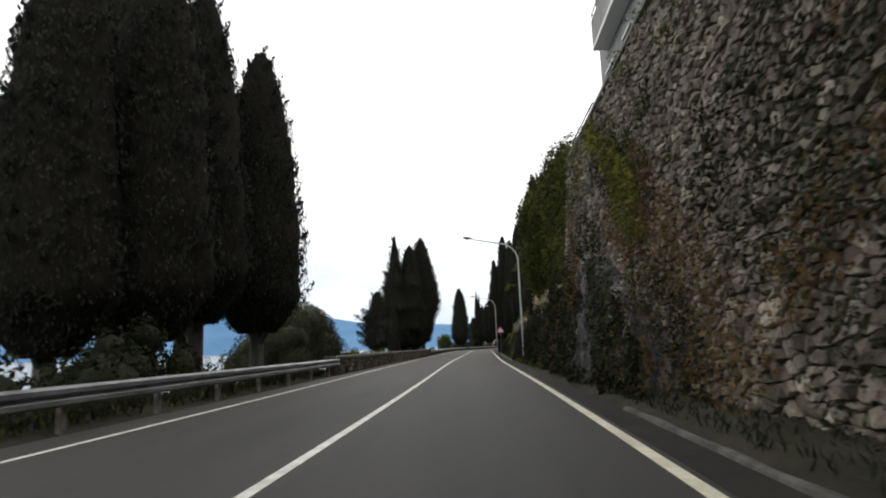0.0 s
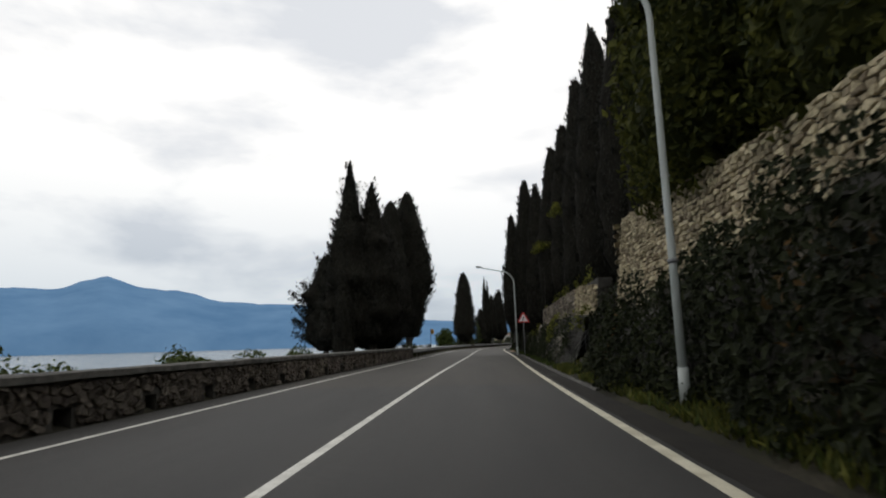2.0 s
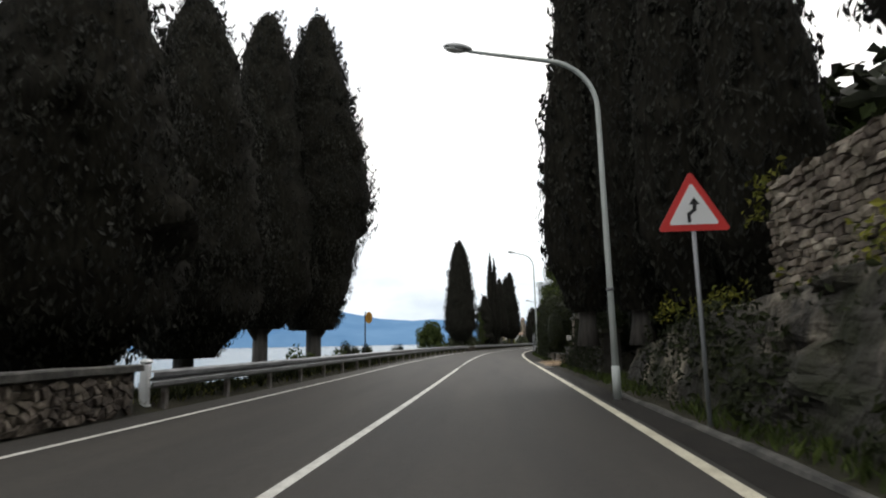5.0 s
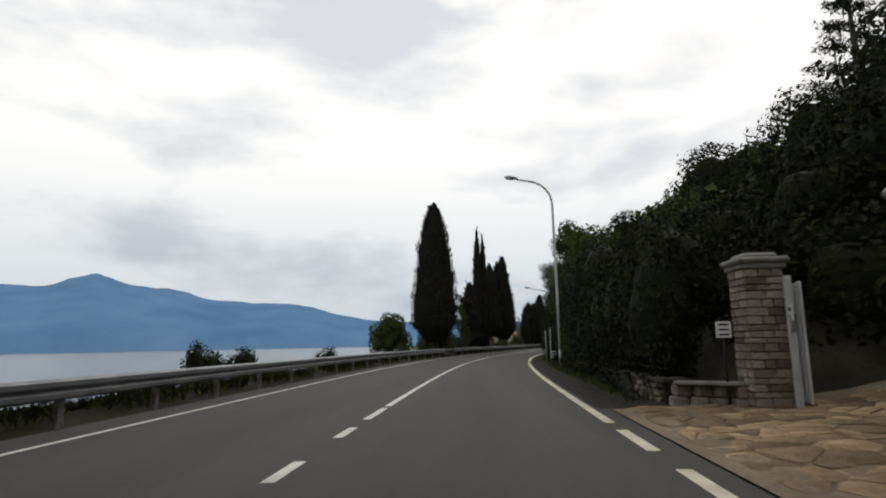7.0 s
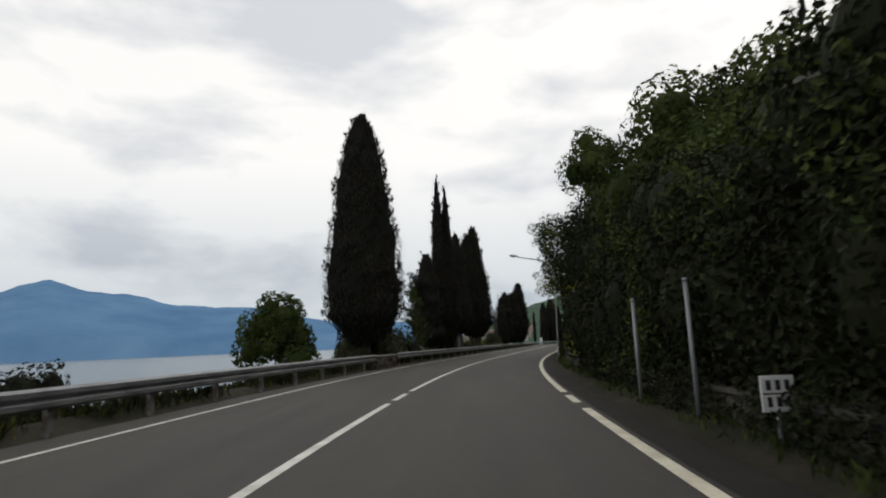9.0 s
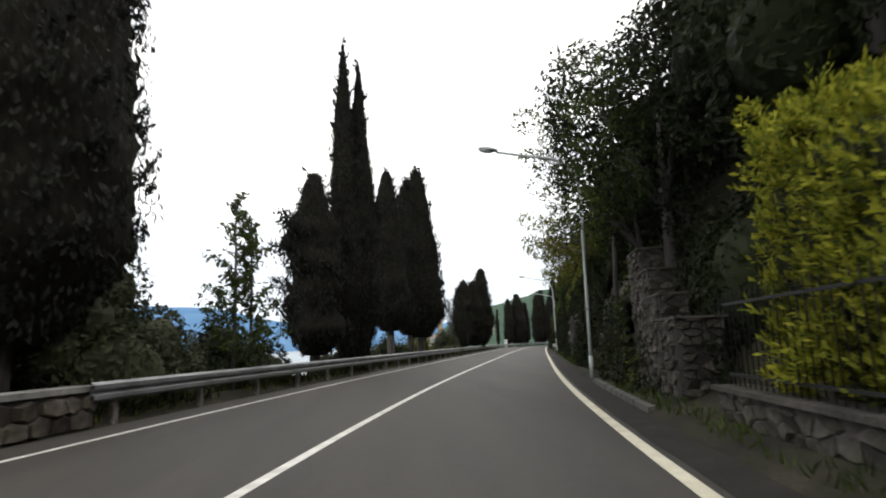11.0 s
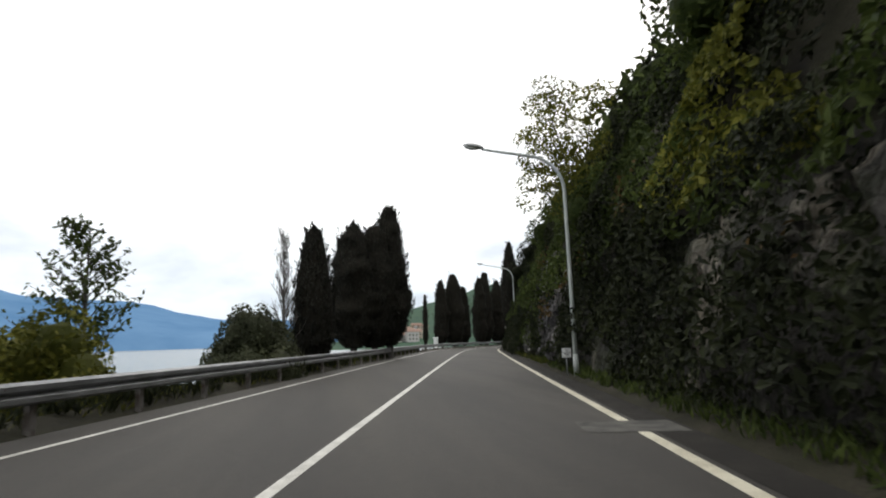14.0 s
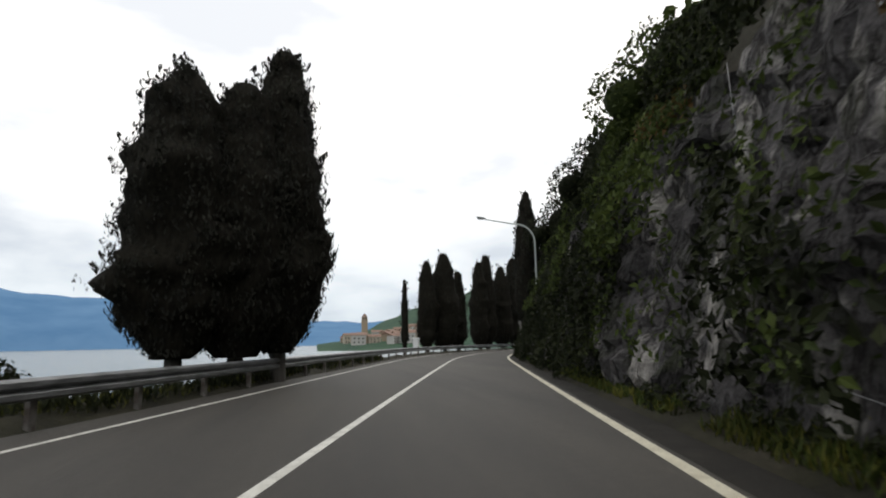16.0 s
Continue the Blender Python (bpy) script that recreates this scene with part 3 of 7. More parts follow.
def heart(blobs, scale=0.72):
    scale = min(scale, 0.75)
    V, F, o = [], [], 0
    hh, aa = np.meshgrid(np.linspace(-1, 1, 9), np.linspace(0, 2 * np.pi, 12, endpoint=False), indexing="ij")
    rr = np.sqrt(np.maximum(0, 1 - hh ** 2)) + 0.001
    U = np.stack([rr * np.cos(aa), rr * np.sin(aa), hh], -1).reshape(-1, 3)
    i = np.arange(8 * 12)
    a_ = (i // 12) * 12 + i % 12
    b_ = (i // 12) * 12 + (i + 1) % 12
    Q = np.stack([a_, b_, b_ + 12, a_ + 12], 1)
    for b in np.array(blobs, float):
        w = U * b[3:] * scale
        w = w * (1 + 0.16 * wob(w + b[:3], 1.7)[:, None])
        V.append(w + b[:3])
        F.append(Q + o)
        o += len(U)
    return np.concatenate(V), np.concatenate(F)


def bush(name, s, lat, blobs, material, label, category="shrub", ground=0.0, dens=60, size=0.16, aspect=0.55, trunk=None, core=0.7, group="", up=0.1, inner=0.8, stem=0.06):
    """A shrub or broad-leaved tree: trunk and limbs, and a crown of leaves over a heap of clumps. Blobs are (ds, dlat, z, rs, rlat, rz)."""
    root = tree_root(name, s, lat, ground, label, category, group)
    h = turn(s)
    B = []
    for ds, dl, z, rs, rl, rz in blobs:
        x, y = dl * math.cos(h) - ds * math.sin(h), dl * math.sin(h) + ds * math.cos(h)
        B.append((x, y, z - ground, rl, rs, rz))
    P, N = blob_points(B, dens, inner)
    LV, LF = leaves(P, N, size, aspect, up=up, jitter=0.9)
    if core:
        V, F = heart(B, core)
        LV, LF = np.concatenate([V, LV]), np.concatenate([F, LF + len(V)])
    part_np("crown", LV, LF, material, root)
    if trunk:
        r, zt = trunk
        tube("trunk", [(0, 0, -0.4), (0.05, 0.03, zt * 0.5), (0.0, 0.06, zt)], [r * 1.3, r, r * 0.7], M_BARK, root, sides=8)
        for b in B[:5]:
            c = Vector(b[:3])
            tube("limb", [(0, 0, zt * 0.8), Vector((0, 0, zt)) * 0.5 + c * 0.5, c], [r * 0.6, r * 0.4, r * 0.15], M_BARK, root, sides=6)
    else:
        tube("stem", [(0, 0, -0.3), (0.04, 0.02, max(b[2] for b in B) * 0.6)], [stem, stem * 0.5], M_BARK, root, sides=6)
    return root


def slope_leaves(name, s0, s1, face, z0, ztop, material, label, dens=70, size=0.2, kind="stuff", lumps=0.35, ls=0.9, category="", aspect=0.55, patch=None):
    """Creepers and bushes on a steep bank: face(s, z) is its offset; ztop(s) its upper edge."""
    zmax = max(ztop(np.array([s0, (s0 + s1) / 2, s1])).max(), 1.0) + 0.6
    n = int((s1 - s0) * STATION * (zmax - z0) * dens * 1.02)
    size = size * 0.93
    S, Z = rng.uniform(s0, s1, n), rng.uniform(z0, zmax, n)
    top = ztop(S) + 0.35 * wob(np.stack([S, S * 0, S * 0], 1), 2.1) + 0.3 * wob(np.stack([S, S * 0, S * 0], 1), 5.0)
    ok = Z < top
    if patch is not None:
        ok &= patch(S, Z)
    S, Z = S[ok], Z[ok]
    Lt = face(S, Z)
    q = np.stack([S, Z, Lt], 1)
    out = lumps * (wob(q, ls) + 0.6 * wob(q, ls * 2.7, 5)) + rng.uniform(-0.1, 0.12, len(S))
    P = at(S, Lt - out - 0.05, Z)
    Q = at(S, Lt - out - 1.0, Z + 0.35)
    V, F = leaves(P, Q - P, size, aspect, up=0.1, jitter=1.0)
    ob = part_np(name, V, F, material)
    return tagged(ob, label, category or name.replace("_", " "), kind=kind)


# ---- stone walls ----
def cells(u0, u1, v0, vtop, a, b, jit, course=False):
    """Cells of a stone wall: (centre, polygon) pairs in the wall's plane, from scattered seeds cut against one another."""
    nu, nv = int((u1 - u0) / a) + 3, int((max(vtop(u0), vtop((u0 + u1) / 2), vtop(u1)) - v0) / b) + 4
    seeds = np.zeros((nv, nu, 2))
    for j in range(nv):
        for i in range(nu):
            seeds[j, i] = (u0 + (i - 0.5 + 0.5 * (j % 2) + rng.uniform(-jit, jit)) * a, v0 + (j - 0.5 + rng.uniform(-jit, jit) * (0.35 if course else 1)) * b)
    gone = rng.uniform(0, 1, (nv, nu)) < (0.0 if course else 0.24)
    out = []
    k = a / b
    for j in range(1, nv - 1):
        for i in range(1, nu - 1):
            c = seeds[j, i]
            if gone[j, i]:
                continue
            if not (u0 - 0.3 * a < c[0] < u1 + 0.3 * a and v0 - 0.3 * b < c[1] < vtop(c[0]) + 0.1 * b):
                continue
            poly = [(c[0] - a * 1.2, c[1] - b * 1.2), (c[0] + a * 1.2, c[1] - b * 1.2), (c[0] + a * 1.2, c[1] + b * 1.2), (c[0] - a * 1.2, c[1] + b * 1.2)]
            for dj in (-2, -1, 0, 1, 2):
                for di in (-2, -1, 0, 1, 2):
                    jj, ii = j + dj, i + di
                    if (di or dj) and 0 <= jj < nv and 0 <= ii < nu and not gone[jj, ii]:
                        q = seeds[jj, ii]
                        nx, ny = q[0] - c[0], (q[1] - c[1]) * k * k
                        mx, my = (q[0] + c[0]) / 2, (q[1] + c[1]) / 2
                        res = []
                        for p1, p2 in zip(poly, poly[1:] + poly[:1]):
                            d1 = (p1[0] - mx) * nx + (p1[1] - my) * ny
                            d2 = (p2[0] - mx) * nx + (p2[1] - my) * ny
                            if d1 <= 0:
                                res.append(p1)
                            if d1 * d2 < 0:
                                t = d1 / (d1 - d2)
                                res.append((p1[0] + (p2[0] - p1[0]) * t, p1[1] + (p2[1] - p1[1]) * t))
                        poly = res
                        if len(poly) < 3:
                            break
                if len(poly) < 3:
                    break
            if len(poly) >= 3:
                poly = [(min(max(p[0], u0), u1), min(max(p[1], v0), vtop(p[0]))) for p in poly]
                out.append((c, poly))
    return out


def stone_geo(poly, joint, depth):
    """One stone: a domed block over its polygon. Rows of (u, v, out) and faces."""
    P = np.array(poly)
    c = P.mean(0)
    size = np.abs(P - c).max()
    P = c + (P - c) * (1 - min(0.45, joint / max(size, 0.02)))
    n = len(P)
    Q = c + (P - c) * rng.uniform(0.78, 0.92)
    tl = rng.normal(0, 0.22, 2)
    tilt = lambda p: max(-0.6 * depth, min(0.9 * depth, float((p[0] - c[0]) * tl[0] + (p[1] - c[1]) * tl[1])))
    V = [(*p, -0.04) for p in P] + [(*p, depth * rng.uniform(0.45, 0.75)) for p in P] + [(*p, depth * rng.uniform(0.8, 1.15) + tilt(p)) for p in Q] + [(*c, depth * rng.uniform(0.95, 1.1))]
    F = []
    for i in range(n):
        k = (i + 1) % n
        F += [(i, k, n + k), (i, n + k, n + i), (n + i, n + k, 2 * n + k), (n + i, 2 * n + k, 2 * n + i), (2 * n + i, 2 * n + k, 3 * n)]
    return V, F


def stone_face(parent, place, u0, u1, v0, vtop, a, b, mat_piece, mat_rest, jit=0.36, joint=0.018, depth=0.06, near=None, course=False, limit=290, skip=None, along=True):
    """Sets stones into a wall's face: place(u, v, out) gives points. The nearest are pieces of their own, the rest one mesh."""
    a = a / STATION if along else a
    cs = [c for c in cells(u0, u1, v0, vtop, a, b, jit, course) if np.ptp([p[1] for p in c[1]]) > 0.03 and np.ptp([p[0] for p in c[1]]) > 0.03]
    if skip is not None:
        cs = [c for c in cs if not skip(c)]
    if near is not None:
        cs.sort(key=lambda c: near(c[0]))
    restV, restF, o = [], [], 0
    for k, (c, poly) in enumerate(cs):
        V, F = stone_geo(poly, joint, depth * rng.uniform(0.4, 1.6))
        V = np.array(V)
        W = place(V[:, 0], V[:, 1], V[:, 2])
        if k < limit:
            mid = W.mean(0)
            me = mesh_np("stone", W - mid, F, mat_piece)
            ob = new("stone", me)
            ob.location = mid
            ob.parent = parent
        else:
            restV.append(W)
            restF.append(np.array(F) + o)
            o += len(W)
    if restV:
        tagged(part_np("stones", np.concatenate(restV), np.concatenate(restF), mat_rest, parent), kind="stuff")


def right_place(face):
    return lambda u, v, out: at(u, face(u, v) - out, v)

# ---- ground, lake, road ----
LATS_R = [2.3, 2.6, 3.2, 3.7, 4.4, 5.5, 8, 14, 28]
PROFILE = [  # along the road: heights of the ground on the hill side at those offsets
    (-60, [0, 0.02, 0.1, 0.2, 0.4, 9.3, 9.5, 10, 14]), (18.5, [0, 0.02, 0.1, 0.2, 0.6, 9.2, 9.5, 10, 14]),
    (20.5, [0, 0.02, 0.15, 0.4, 1.8, 4.9, 5.8, 8, 14]), (35.1, [0, 0.02, 0.1, 0.3, 1.4, 4.9, 5.8, 8, 14]),
    (35.4, [0, 0.02, 0.1, 0.2, 0.8, 2.0, 4.5, 8, 14]), (36.3, [0, 0.02, 0.1, 0.2, 0.8, 2.0, 4.5, 8, 14]),
    (36.6, [0, 0.02, 0.1, 0.3, 1.7, 3.1, 4.3, 7, 13]), (52, [0, 0.02, 0.1, 0.3, 1.8, 2.9, 4.2, 7, 13]),
    (58, [0, 0.02, 0.1, 0.3, 1.0, 2.0, 4, 7, 13]), (68, [0, 0.02, 0.1, 0.3, 0.9, 1.6, 3.5, 7, 12]),
    (69.4, [0, 0.01, 0.03, 0.05, 0.08, 0.15, 0.6, 3, 10]), (73.2, [0, 0.01, 0.03, 0.05, 0.08, 0.15, 0.6, 3, 10]),
    (75, [0, 0.02, 0.08, 0.2, 0.5, 1.2, 3, 7, 15]), (106, [0, 0.02, 0.08, 0.2, 0.5, 1.2, 3.5, 8, 16]),
    (110, [0, 0.02, 0.1, 0.3, 1.5, 3.2, 6, 10, 18]), (121, [0, 0.02, 0.15, 0.6, 3.2, 6.5, 10, 14, 22]),
    (260, [0, 0.02, 0.15, 0.6, 3.4, 7.5, 11, 15, 22])]
LATS_L = [-60, -18, -14, -11, -8.5, -7.3, -6.8, -6.4]
Z_L = [-8, -5.2, -3.4, -1.7, -0.45, 0.16, 0.16, -0.03]


def ground_z(S, L):
    S, L = np.broadcast_arrays(np.asarray(S, float), np.asarray(L, float))
    tab = np.array([p[1] for p in PROFILE])
    ps = [p[0] for p in PROFILE]
    cols = [np.interp(S, ps, tab[:, k]) for k in range(len(LATS_R))]
    lats = LATS_L + LATS_R
    full = [np.full(S.shape, z) for z in Z_L] + cols
    Z = np.zeros(S.shape)
    for (l0, z0), (l1, z1) in zip(list(zip(lats, full))[:-1], list(zip(lats, full))[1:]):
        m = (L >= l0) & (L <= l1)
        t = (L - l0) / (l1 - l0)
        Z = np.where(m, z0 * (1 - t) + z1 * t, Z)
    road = (L > -6.35) & (L < 2.5)
    n = 0.08 * wob(np.stack([S, L, S * 0], -1), 1.3)
    return np.where(road, -0.05, Z + np.where((L < -7) | (L > 3), n, 0))


ground = strip("ground", np.concatenate([np.arange(-60, 66, 1.0), np.arange(66, 78, 0.5), np.arange(78, 260.1, 1.0)]),
               [-60, -30, -18, -15.5, -14, -12.5, -11, -9.7, -8.5, -7.8, -7.2, -6.9, -6.4, -6.3, -2, 2.3, 2.45, 2.6, 2.9, 3.2, 3.7, 4.1, 4.4, 4.9, 5.5, 6.5, 8, 11, 14, 20, 28],
               ground_z, M_GROUND)
tagged(ground, "earth bank with leaf litter along the lake road", "ground", kind="structure")

# the hill goes on behind, as a coarse sheet
hx, hy = np.meshgrid(np.linspace(-10, 420, 60), np.linspace(-200, 460, 90), indexing="ij")
dd = (hx[..., None] - _x[None, None, ::12]) ** 2 + (hy[..., None] - _y[None, None, ::12]) ** 2
ii = dd.argmin(-1)
side = (hx - _x[::12][ii]) * np.cos(_hd[::12][ii]) + (hy - _y[::12][ii]) * np.sin(_hd[::12][ii])
dist = np.sqrt(dd.min(-1)) * np.sign(side)
hz = np.where(dist < 22, -9.0, np.interp(dist, [22, 30, 60, 150, 400], [8, 15, 26, 60, 120])) + 2.5 * wob(np.stack([hx, hy, hx * 0], -1), 0.05)
hn, hk = hx.shape
hi = np.arange((hn - 1) * (hk - 1))
ha = (hi // (hk - 1)) * hk + hi % (hk - 1)
M_HILL = mat("wooded_hill", (0.03, 0.06, 0.035), 1.0, spec=0.1)
_a = ramp_tex(M_HILL, 0.05, [(0.3, (0.022, 0.05, 0.04)), (0.7, (0.05, 0.09, 0.05))], detail=8)
colour(M_HILL, _a)
bump(M_HILL, _a, 1.0, 3.0)
hillside = part_np("hillside", np.stack([hx, hy, hz], -1).reshape(-1, 3), np.stack([ha, ha + hk, ha + hk + 1, ha + 1], 1), M_HILL, smooth=True)
tagged(hillside, "wooded hillside rising above the road", "hill", kind="structure")

lake = part_np("water", [(-4600, -1500, -4.2), (4600, -1500, -4.2), (4600, 4700, -4.2), (-4600, 4700, -4.2)], [(0, 1, 2, 3)], M_LAKE)
tagged(lake, "pale grey-blue lake with small ripples", "lake", kind="structure")

for name, a, b, m, text in (("road", -60, 31.7, M_ASPHALT_NEW, "dark newer asphalt of a two-lane lake road"), ("road", 31.7, 260, M_ASPHALT, "worn brownish grey asphalt of a two-lane lake road")):
    road = strip(name, np.append(np.arange(a, b, 0.5), b), [-6.35, -5.5, -4, -1.9, 0, 1.72, 2.25, 2.42], lambda S, L: np.where(L > 2.4, -0.03, 0.0) + 0.0 * S, m)
    tagged(road, text, "road", kind="structure")


def paint(name, s0, s1, lat, width, material, label):
    ss = np.arange(s0, s1 + 0.01, 0.5)
    if ss[-1] < s1:
        ss = np.append(ss, s1)
    ob = strip(name, ss, [lat - width / 2, lat + width / 2], lambda S, L: 0.004 + 0 * S, material)
    return tagged(ob, label, "road marking", kind="structure")


for a, b in ((-60, 68.5), (69.35, 70.05), (71.2, 71.9), (72.6, 73.85), (74.1, 92.6), (93.1, 94.3), (94.9, 260)):
    paint("centre_line", a, b, -1.87, 0.13, M_LINE, "white centre line painted on the asphalt")
for a, b in ((-60, 69.7), (70.4, 71.55), (72.1, 91.2), (91.9, 93.0), (93.6, 260)):
    paint("edge_line", a, b, 1.77, 0.15, M_LINE_Y, "yellowed white edge line on the asphalt")
paint("edge_line", -60, 260, -5.47, 0.11, M_LINE, "thin white edge line on the asphalt")

# low rough kerb of stone and concrete at the foot of the hill side
for k0, k1 in ((-58, 8.0), (30.0, 58.0)):
    ss = np.arange(k0, k1, 0.6)
    sec = [(2.44, -0.02), (2.46, 0.025), (2.50, 0.04), (2.56, 0.035), (2.60, -0.02)]
    ob = sweep("kerb", ss, sec, M_KERB)
    for v in ob.data.vertices:
        n = noise.noise(v.co * 1.7) * 0.05
        v.co.x += n
        v.co.z += noise.noise(v.co * 2.9) * 0.025
    tagged(ob, "worn concrete kerb edging at the foot of the bank", "kerb", kind="structure")

# old dirty asphalt between edge line and bank, its colour darkened for shade too
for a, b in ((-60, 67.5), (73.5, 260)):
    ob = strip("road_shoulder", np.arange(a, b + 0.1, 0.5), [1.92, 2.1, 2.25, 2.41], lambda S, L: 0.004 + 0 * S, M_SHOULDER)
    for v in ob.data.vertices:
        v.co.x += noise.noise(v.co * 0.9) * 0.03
    tagged(ob, "dark asphalt strip beside the edge line, dirt and bank shade in its colour", "shoulder", kind="structure")

# repair patch and drain by the edge line
patch = strip("drain_patch", [134.2, 134.9], [1.1, 2.35], lambda S, L: 0.006 + 0 * S, M_KERB)
tagged(patch, "pale concrete strip across the road edge", "road patch", kind="structure")
patch = strip("drain_patch", [34.3, 34.45], [1.9, 2.3], lambda S, L: 0.006 + 0 * S, M_KERB)
tagged(patch, "pale drain bar at the road edge", "road patch", kind="structure")

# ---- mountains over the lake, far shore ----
# blue haze of distance painted into the base colour and a faint glow
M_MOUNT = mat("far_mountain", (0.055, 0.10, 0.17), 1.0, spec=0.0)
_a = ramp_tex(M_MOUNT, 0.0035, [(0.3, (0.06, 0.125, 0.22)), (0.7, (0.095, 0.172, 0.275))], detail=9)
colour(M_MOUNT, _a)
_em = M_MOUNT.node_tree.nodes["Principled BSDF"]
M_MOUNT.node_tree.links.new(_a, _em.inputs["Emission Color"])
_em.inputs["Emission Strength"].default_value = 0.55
RIDGE = [(-95, 4.8), (-65, 5.6), (-48, 5.74), (-40.5, 5.17), (-36.7, 5.14), (-34.9, 5.81), (-33.1, 6.39), (-31.3, 5.69), (-29.6, 5.4), (-27.1, 5.09), (-23.8, 4.32), (-20.6, 3.96), (-17.6, 4.02),
         (-15.3, 3.66), (-14.2, 3.35), (-12.3, 2.83), (-8.7, 2.3), (-3, 2.14), (2.8, 1.87), (10, 2.34), (24, 3.9), (60, 6.5)]
az = np.linspace(-100, 60, 321)
el = np.interp(az, [a for a, b in RIDGE], [b for a, b in RIDGE])
rows = []
for k, (d, f) in enumerate(((2600, -0.12), (2700, 0.25), (2950, 0.55), (3250, 0.82), (3600, 1.0), (4000, 0.9))):
    e = el * f + (0.0 if k == 0 else 0.16 * np.array([noise.noise(Vector((a * 0.35, k * 1.3, 0))) + 0.5 * noise.noise(Vector((a * 1.1, k * 2.3, 4))) for a in az]))
    rows.append(np.stack([d * np.sin(np.radians(az)), d * np.cos(np.radians(az)) + 70, 1.15 + d * np.tan(np.radians(e)) - (6 if k == 0 else 0)], 1))
V = np.concatenate(rows)
n = len(az)
i = np.arange(5 * (n - 1))
a_ = (i // (n - 1)) * n + i % (n - 1)
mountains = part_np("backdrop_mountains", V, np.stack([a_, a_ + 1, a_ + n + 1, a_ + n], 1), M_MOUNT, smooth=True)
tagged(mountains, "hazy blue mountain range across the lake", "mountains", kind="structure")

# ---- lake side: parapet wall, guard rails ----
HOLES = np.arange(21.0, 54, 1.75)


def parapet():
    body = empty("parapet_wall")
    tagged(body, "low rubble stone parapet wall with concrete coping", "wall", kind="structure")
    top = 0.74
    edges = [19.2] + [x for h in HOLES for x in (h - 0.15, h + 0.15)] + [55.3]
    for a, b in zip(edges[0::2], edges[1::2]):
        sweep("wall_core", np.linspace(a, b, 4), [(-6.46, -0.1), (-6.46, top), (-6.86, top), (-6.86, -0.9)], M_MORTAR, body)
    for h in HOLES:
        sweep("lintel", [h - 0.15, h, h + 0.15], [(-6.46, 0.32), (-6.46, top), (-6.86, top), (-6.86, 0.32)], M_MORTAR, body)
    ss = np.arange(19.1, 55.41, 0.55)
    cop = sweep("coping", ss, [(-6.37, top), (-6.37, top + 0.10), (-6.42, top + 0.125), (-6.92, top + 0.125), (-6.95, top + 0.09), (-6.95, top)], M_KERB, body, "dark weathered concrete coping")
    for v in cop.data.vertices:
        v.co.z += noise.noise(v.co * 2.1) * 0.018
        v.co.x += noise.noise(v.co * 1.3 + Vector((9, 0, 0))) * 0.02
    in_hole = lambda c: any(min(p[0] for p in c[1]) < h + 0.13 and max(p[0] for p in c[1]) > h - 0.13 for h in HOLES) and min(p[1] for p in c[1]) < 0.3
    stone_face(body, lambda u, v, out: at(u, -6.46 + out, v), 19.3, 55.2, 0.02, lambda u: top - 0.02, 0.17, 0.12, M_BROWNST, M_BROWNST_J, near=lambda c: c[0] if c[0] > 24 else 99 - c[0], joint=0.012, depth=0.045, jit=0.5, skip=in_hole)
    return body


parapet()

RAIL_SEC = [(-6.42, 0.42), (-6.34, 0.46), (-6.34, 0.53), (-6.41, 0.57), (-6.41, 0.59), (-6.34, 0.63), (-6.34, 0.70), (-6.42, 0.745),
            (-6.432, 0.74), (-6.352, 0.695), (-6.352, 0.635), (-6.422, 0.595), (-6.422, 0.565), (-6.352, 0.525), (-6.352, 0.465), (-6.432, 0.425)]


def guardrail(s0, s1):
    root = empty("guardrail")
    tagged(root, "galvanised steel W-beam guardrail on rusty posts", "guardrail", "guardrails along the lake")
    ob = sweep("rail", np.append(np.arange(s0, s1, 1.0), s1), RAIL_SEC, M_GALV, root, "grey corrugated steel beam", smooth=False)
    bm = bmesh.new()
    bm_box(bm, 0, 0, 0.17, 0.09, 0.15, 1.06, bevel=0.008)
    bm_box(bm, 0.06, 0, 0.58, 0.06, 0.12, 0.22, bevel=0.006)
    me = bpy.data.meshes.new("post")
    bm.to_mesh(me)
    bm.free()
    me.materials.append(M_RUSTY)
    for s in np.arange(s0 + 0.5, s1 - 0.2, 2.0):
        p = new("post", me)
        p.parent = root
        p.matrix_basis = Matrix.Translation(vat(s, -6.50, 0)) @ pose(0, 0, 0, 0, 0, math.degrees(turn(s)) + rng.uniform(-2, 2))
    for s in np.arange(s0 + 2.0, s1 - 0.5, 4.0):
        b = tube("bolt", [(0, 0, 0), (0.02, 0, 0)], 0.018, M_RUSTY, root, sides=6)
        b.matrix_basis = Matrix.Translation(vat(s, -6.345, 0.665)) @ pose(0, 0, 0, 0, 0, math.degrees(turn(s)))
    return root


guardrail(-30, 19.6)
guardrail(55.6, 105.3)
guardrail(108.3, 236)

# short stone pier between two stretches of rail
pier = sweep("pier_wall", np.linspace(104.9, 108.45, 6), [(-6.50, -0.2), (-6.50, 0.6), (-6.95, 0.6), (-6.95, -0.9)], M_MORTAR)
tagged(pier, "short stone block wall between guardrail ends", "wall", kind="structure")
stone_face(pier, lambda u, v, o: at(u, -6.50 + o, v), 104.9, 108.45, 0.0, lambda u: 0.58, 0.42, 0.28, M_BROWNST, M_BROWNST_J, course=True, jit=0.2)
sweep("coping", np.linspace(104.8, 108.55, 8), [(-6.44, 0.60), (-6.44, 0.69), (-7.0, 0.69), (-7.0, 0.60)], M_COPING, pier)


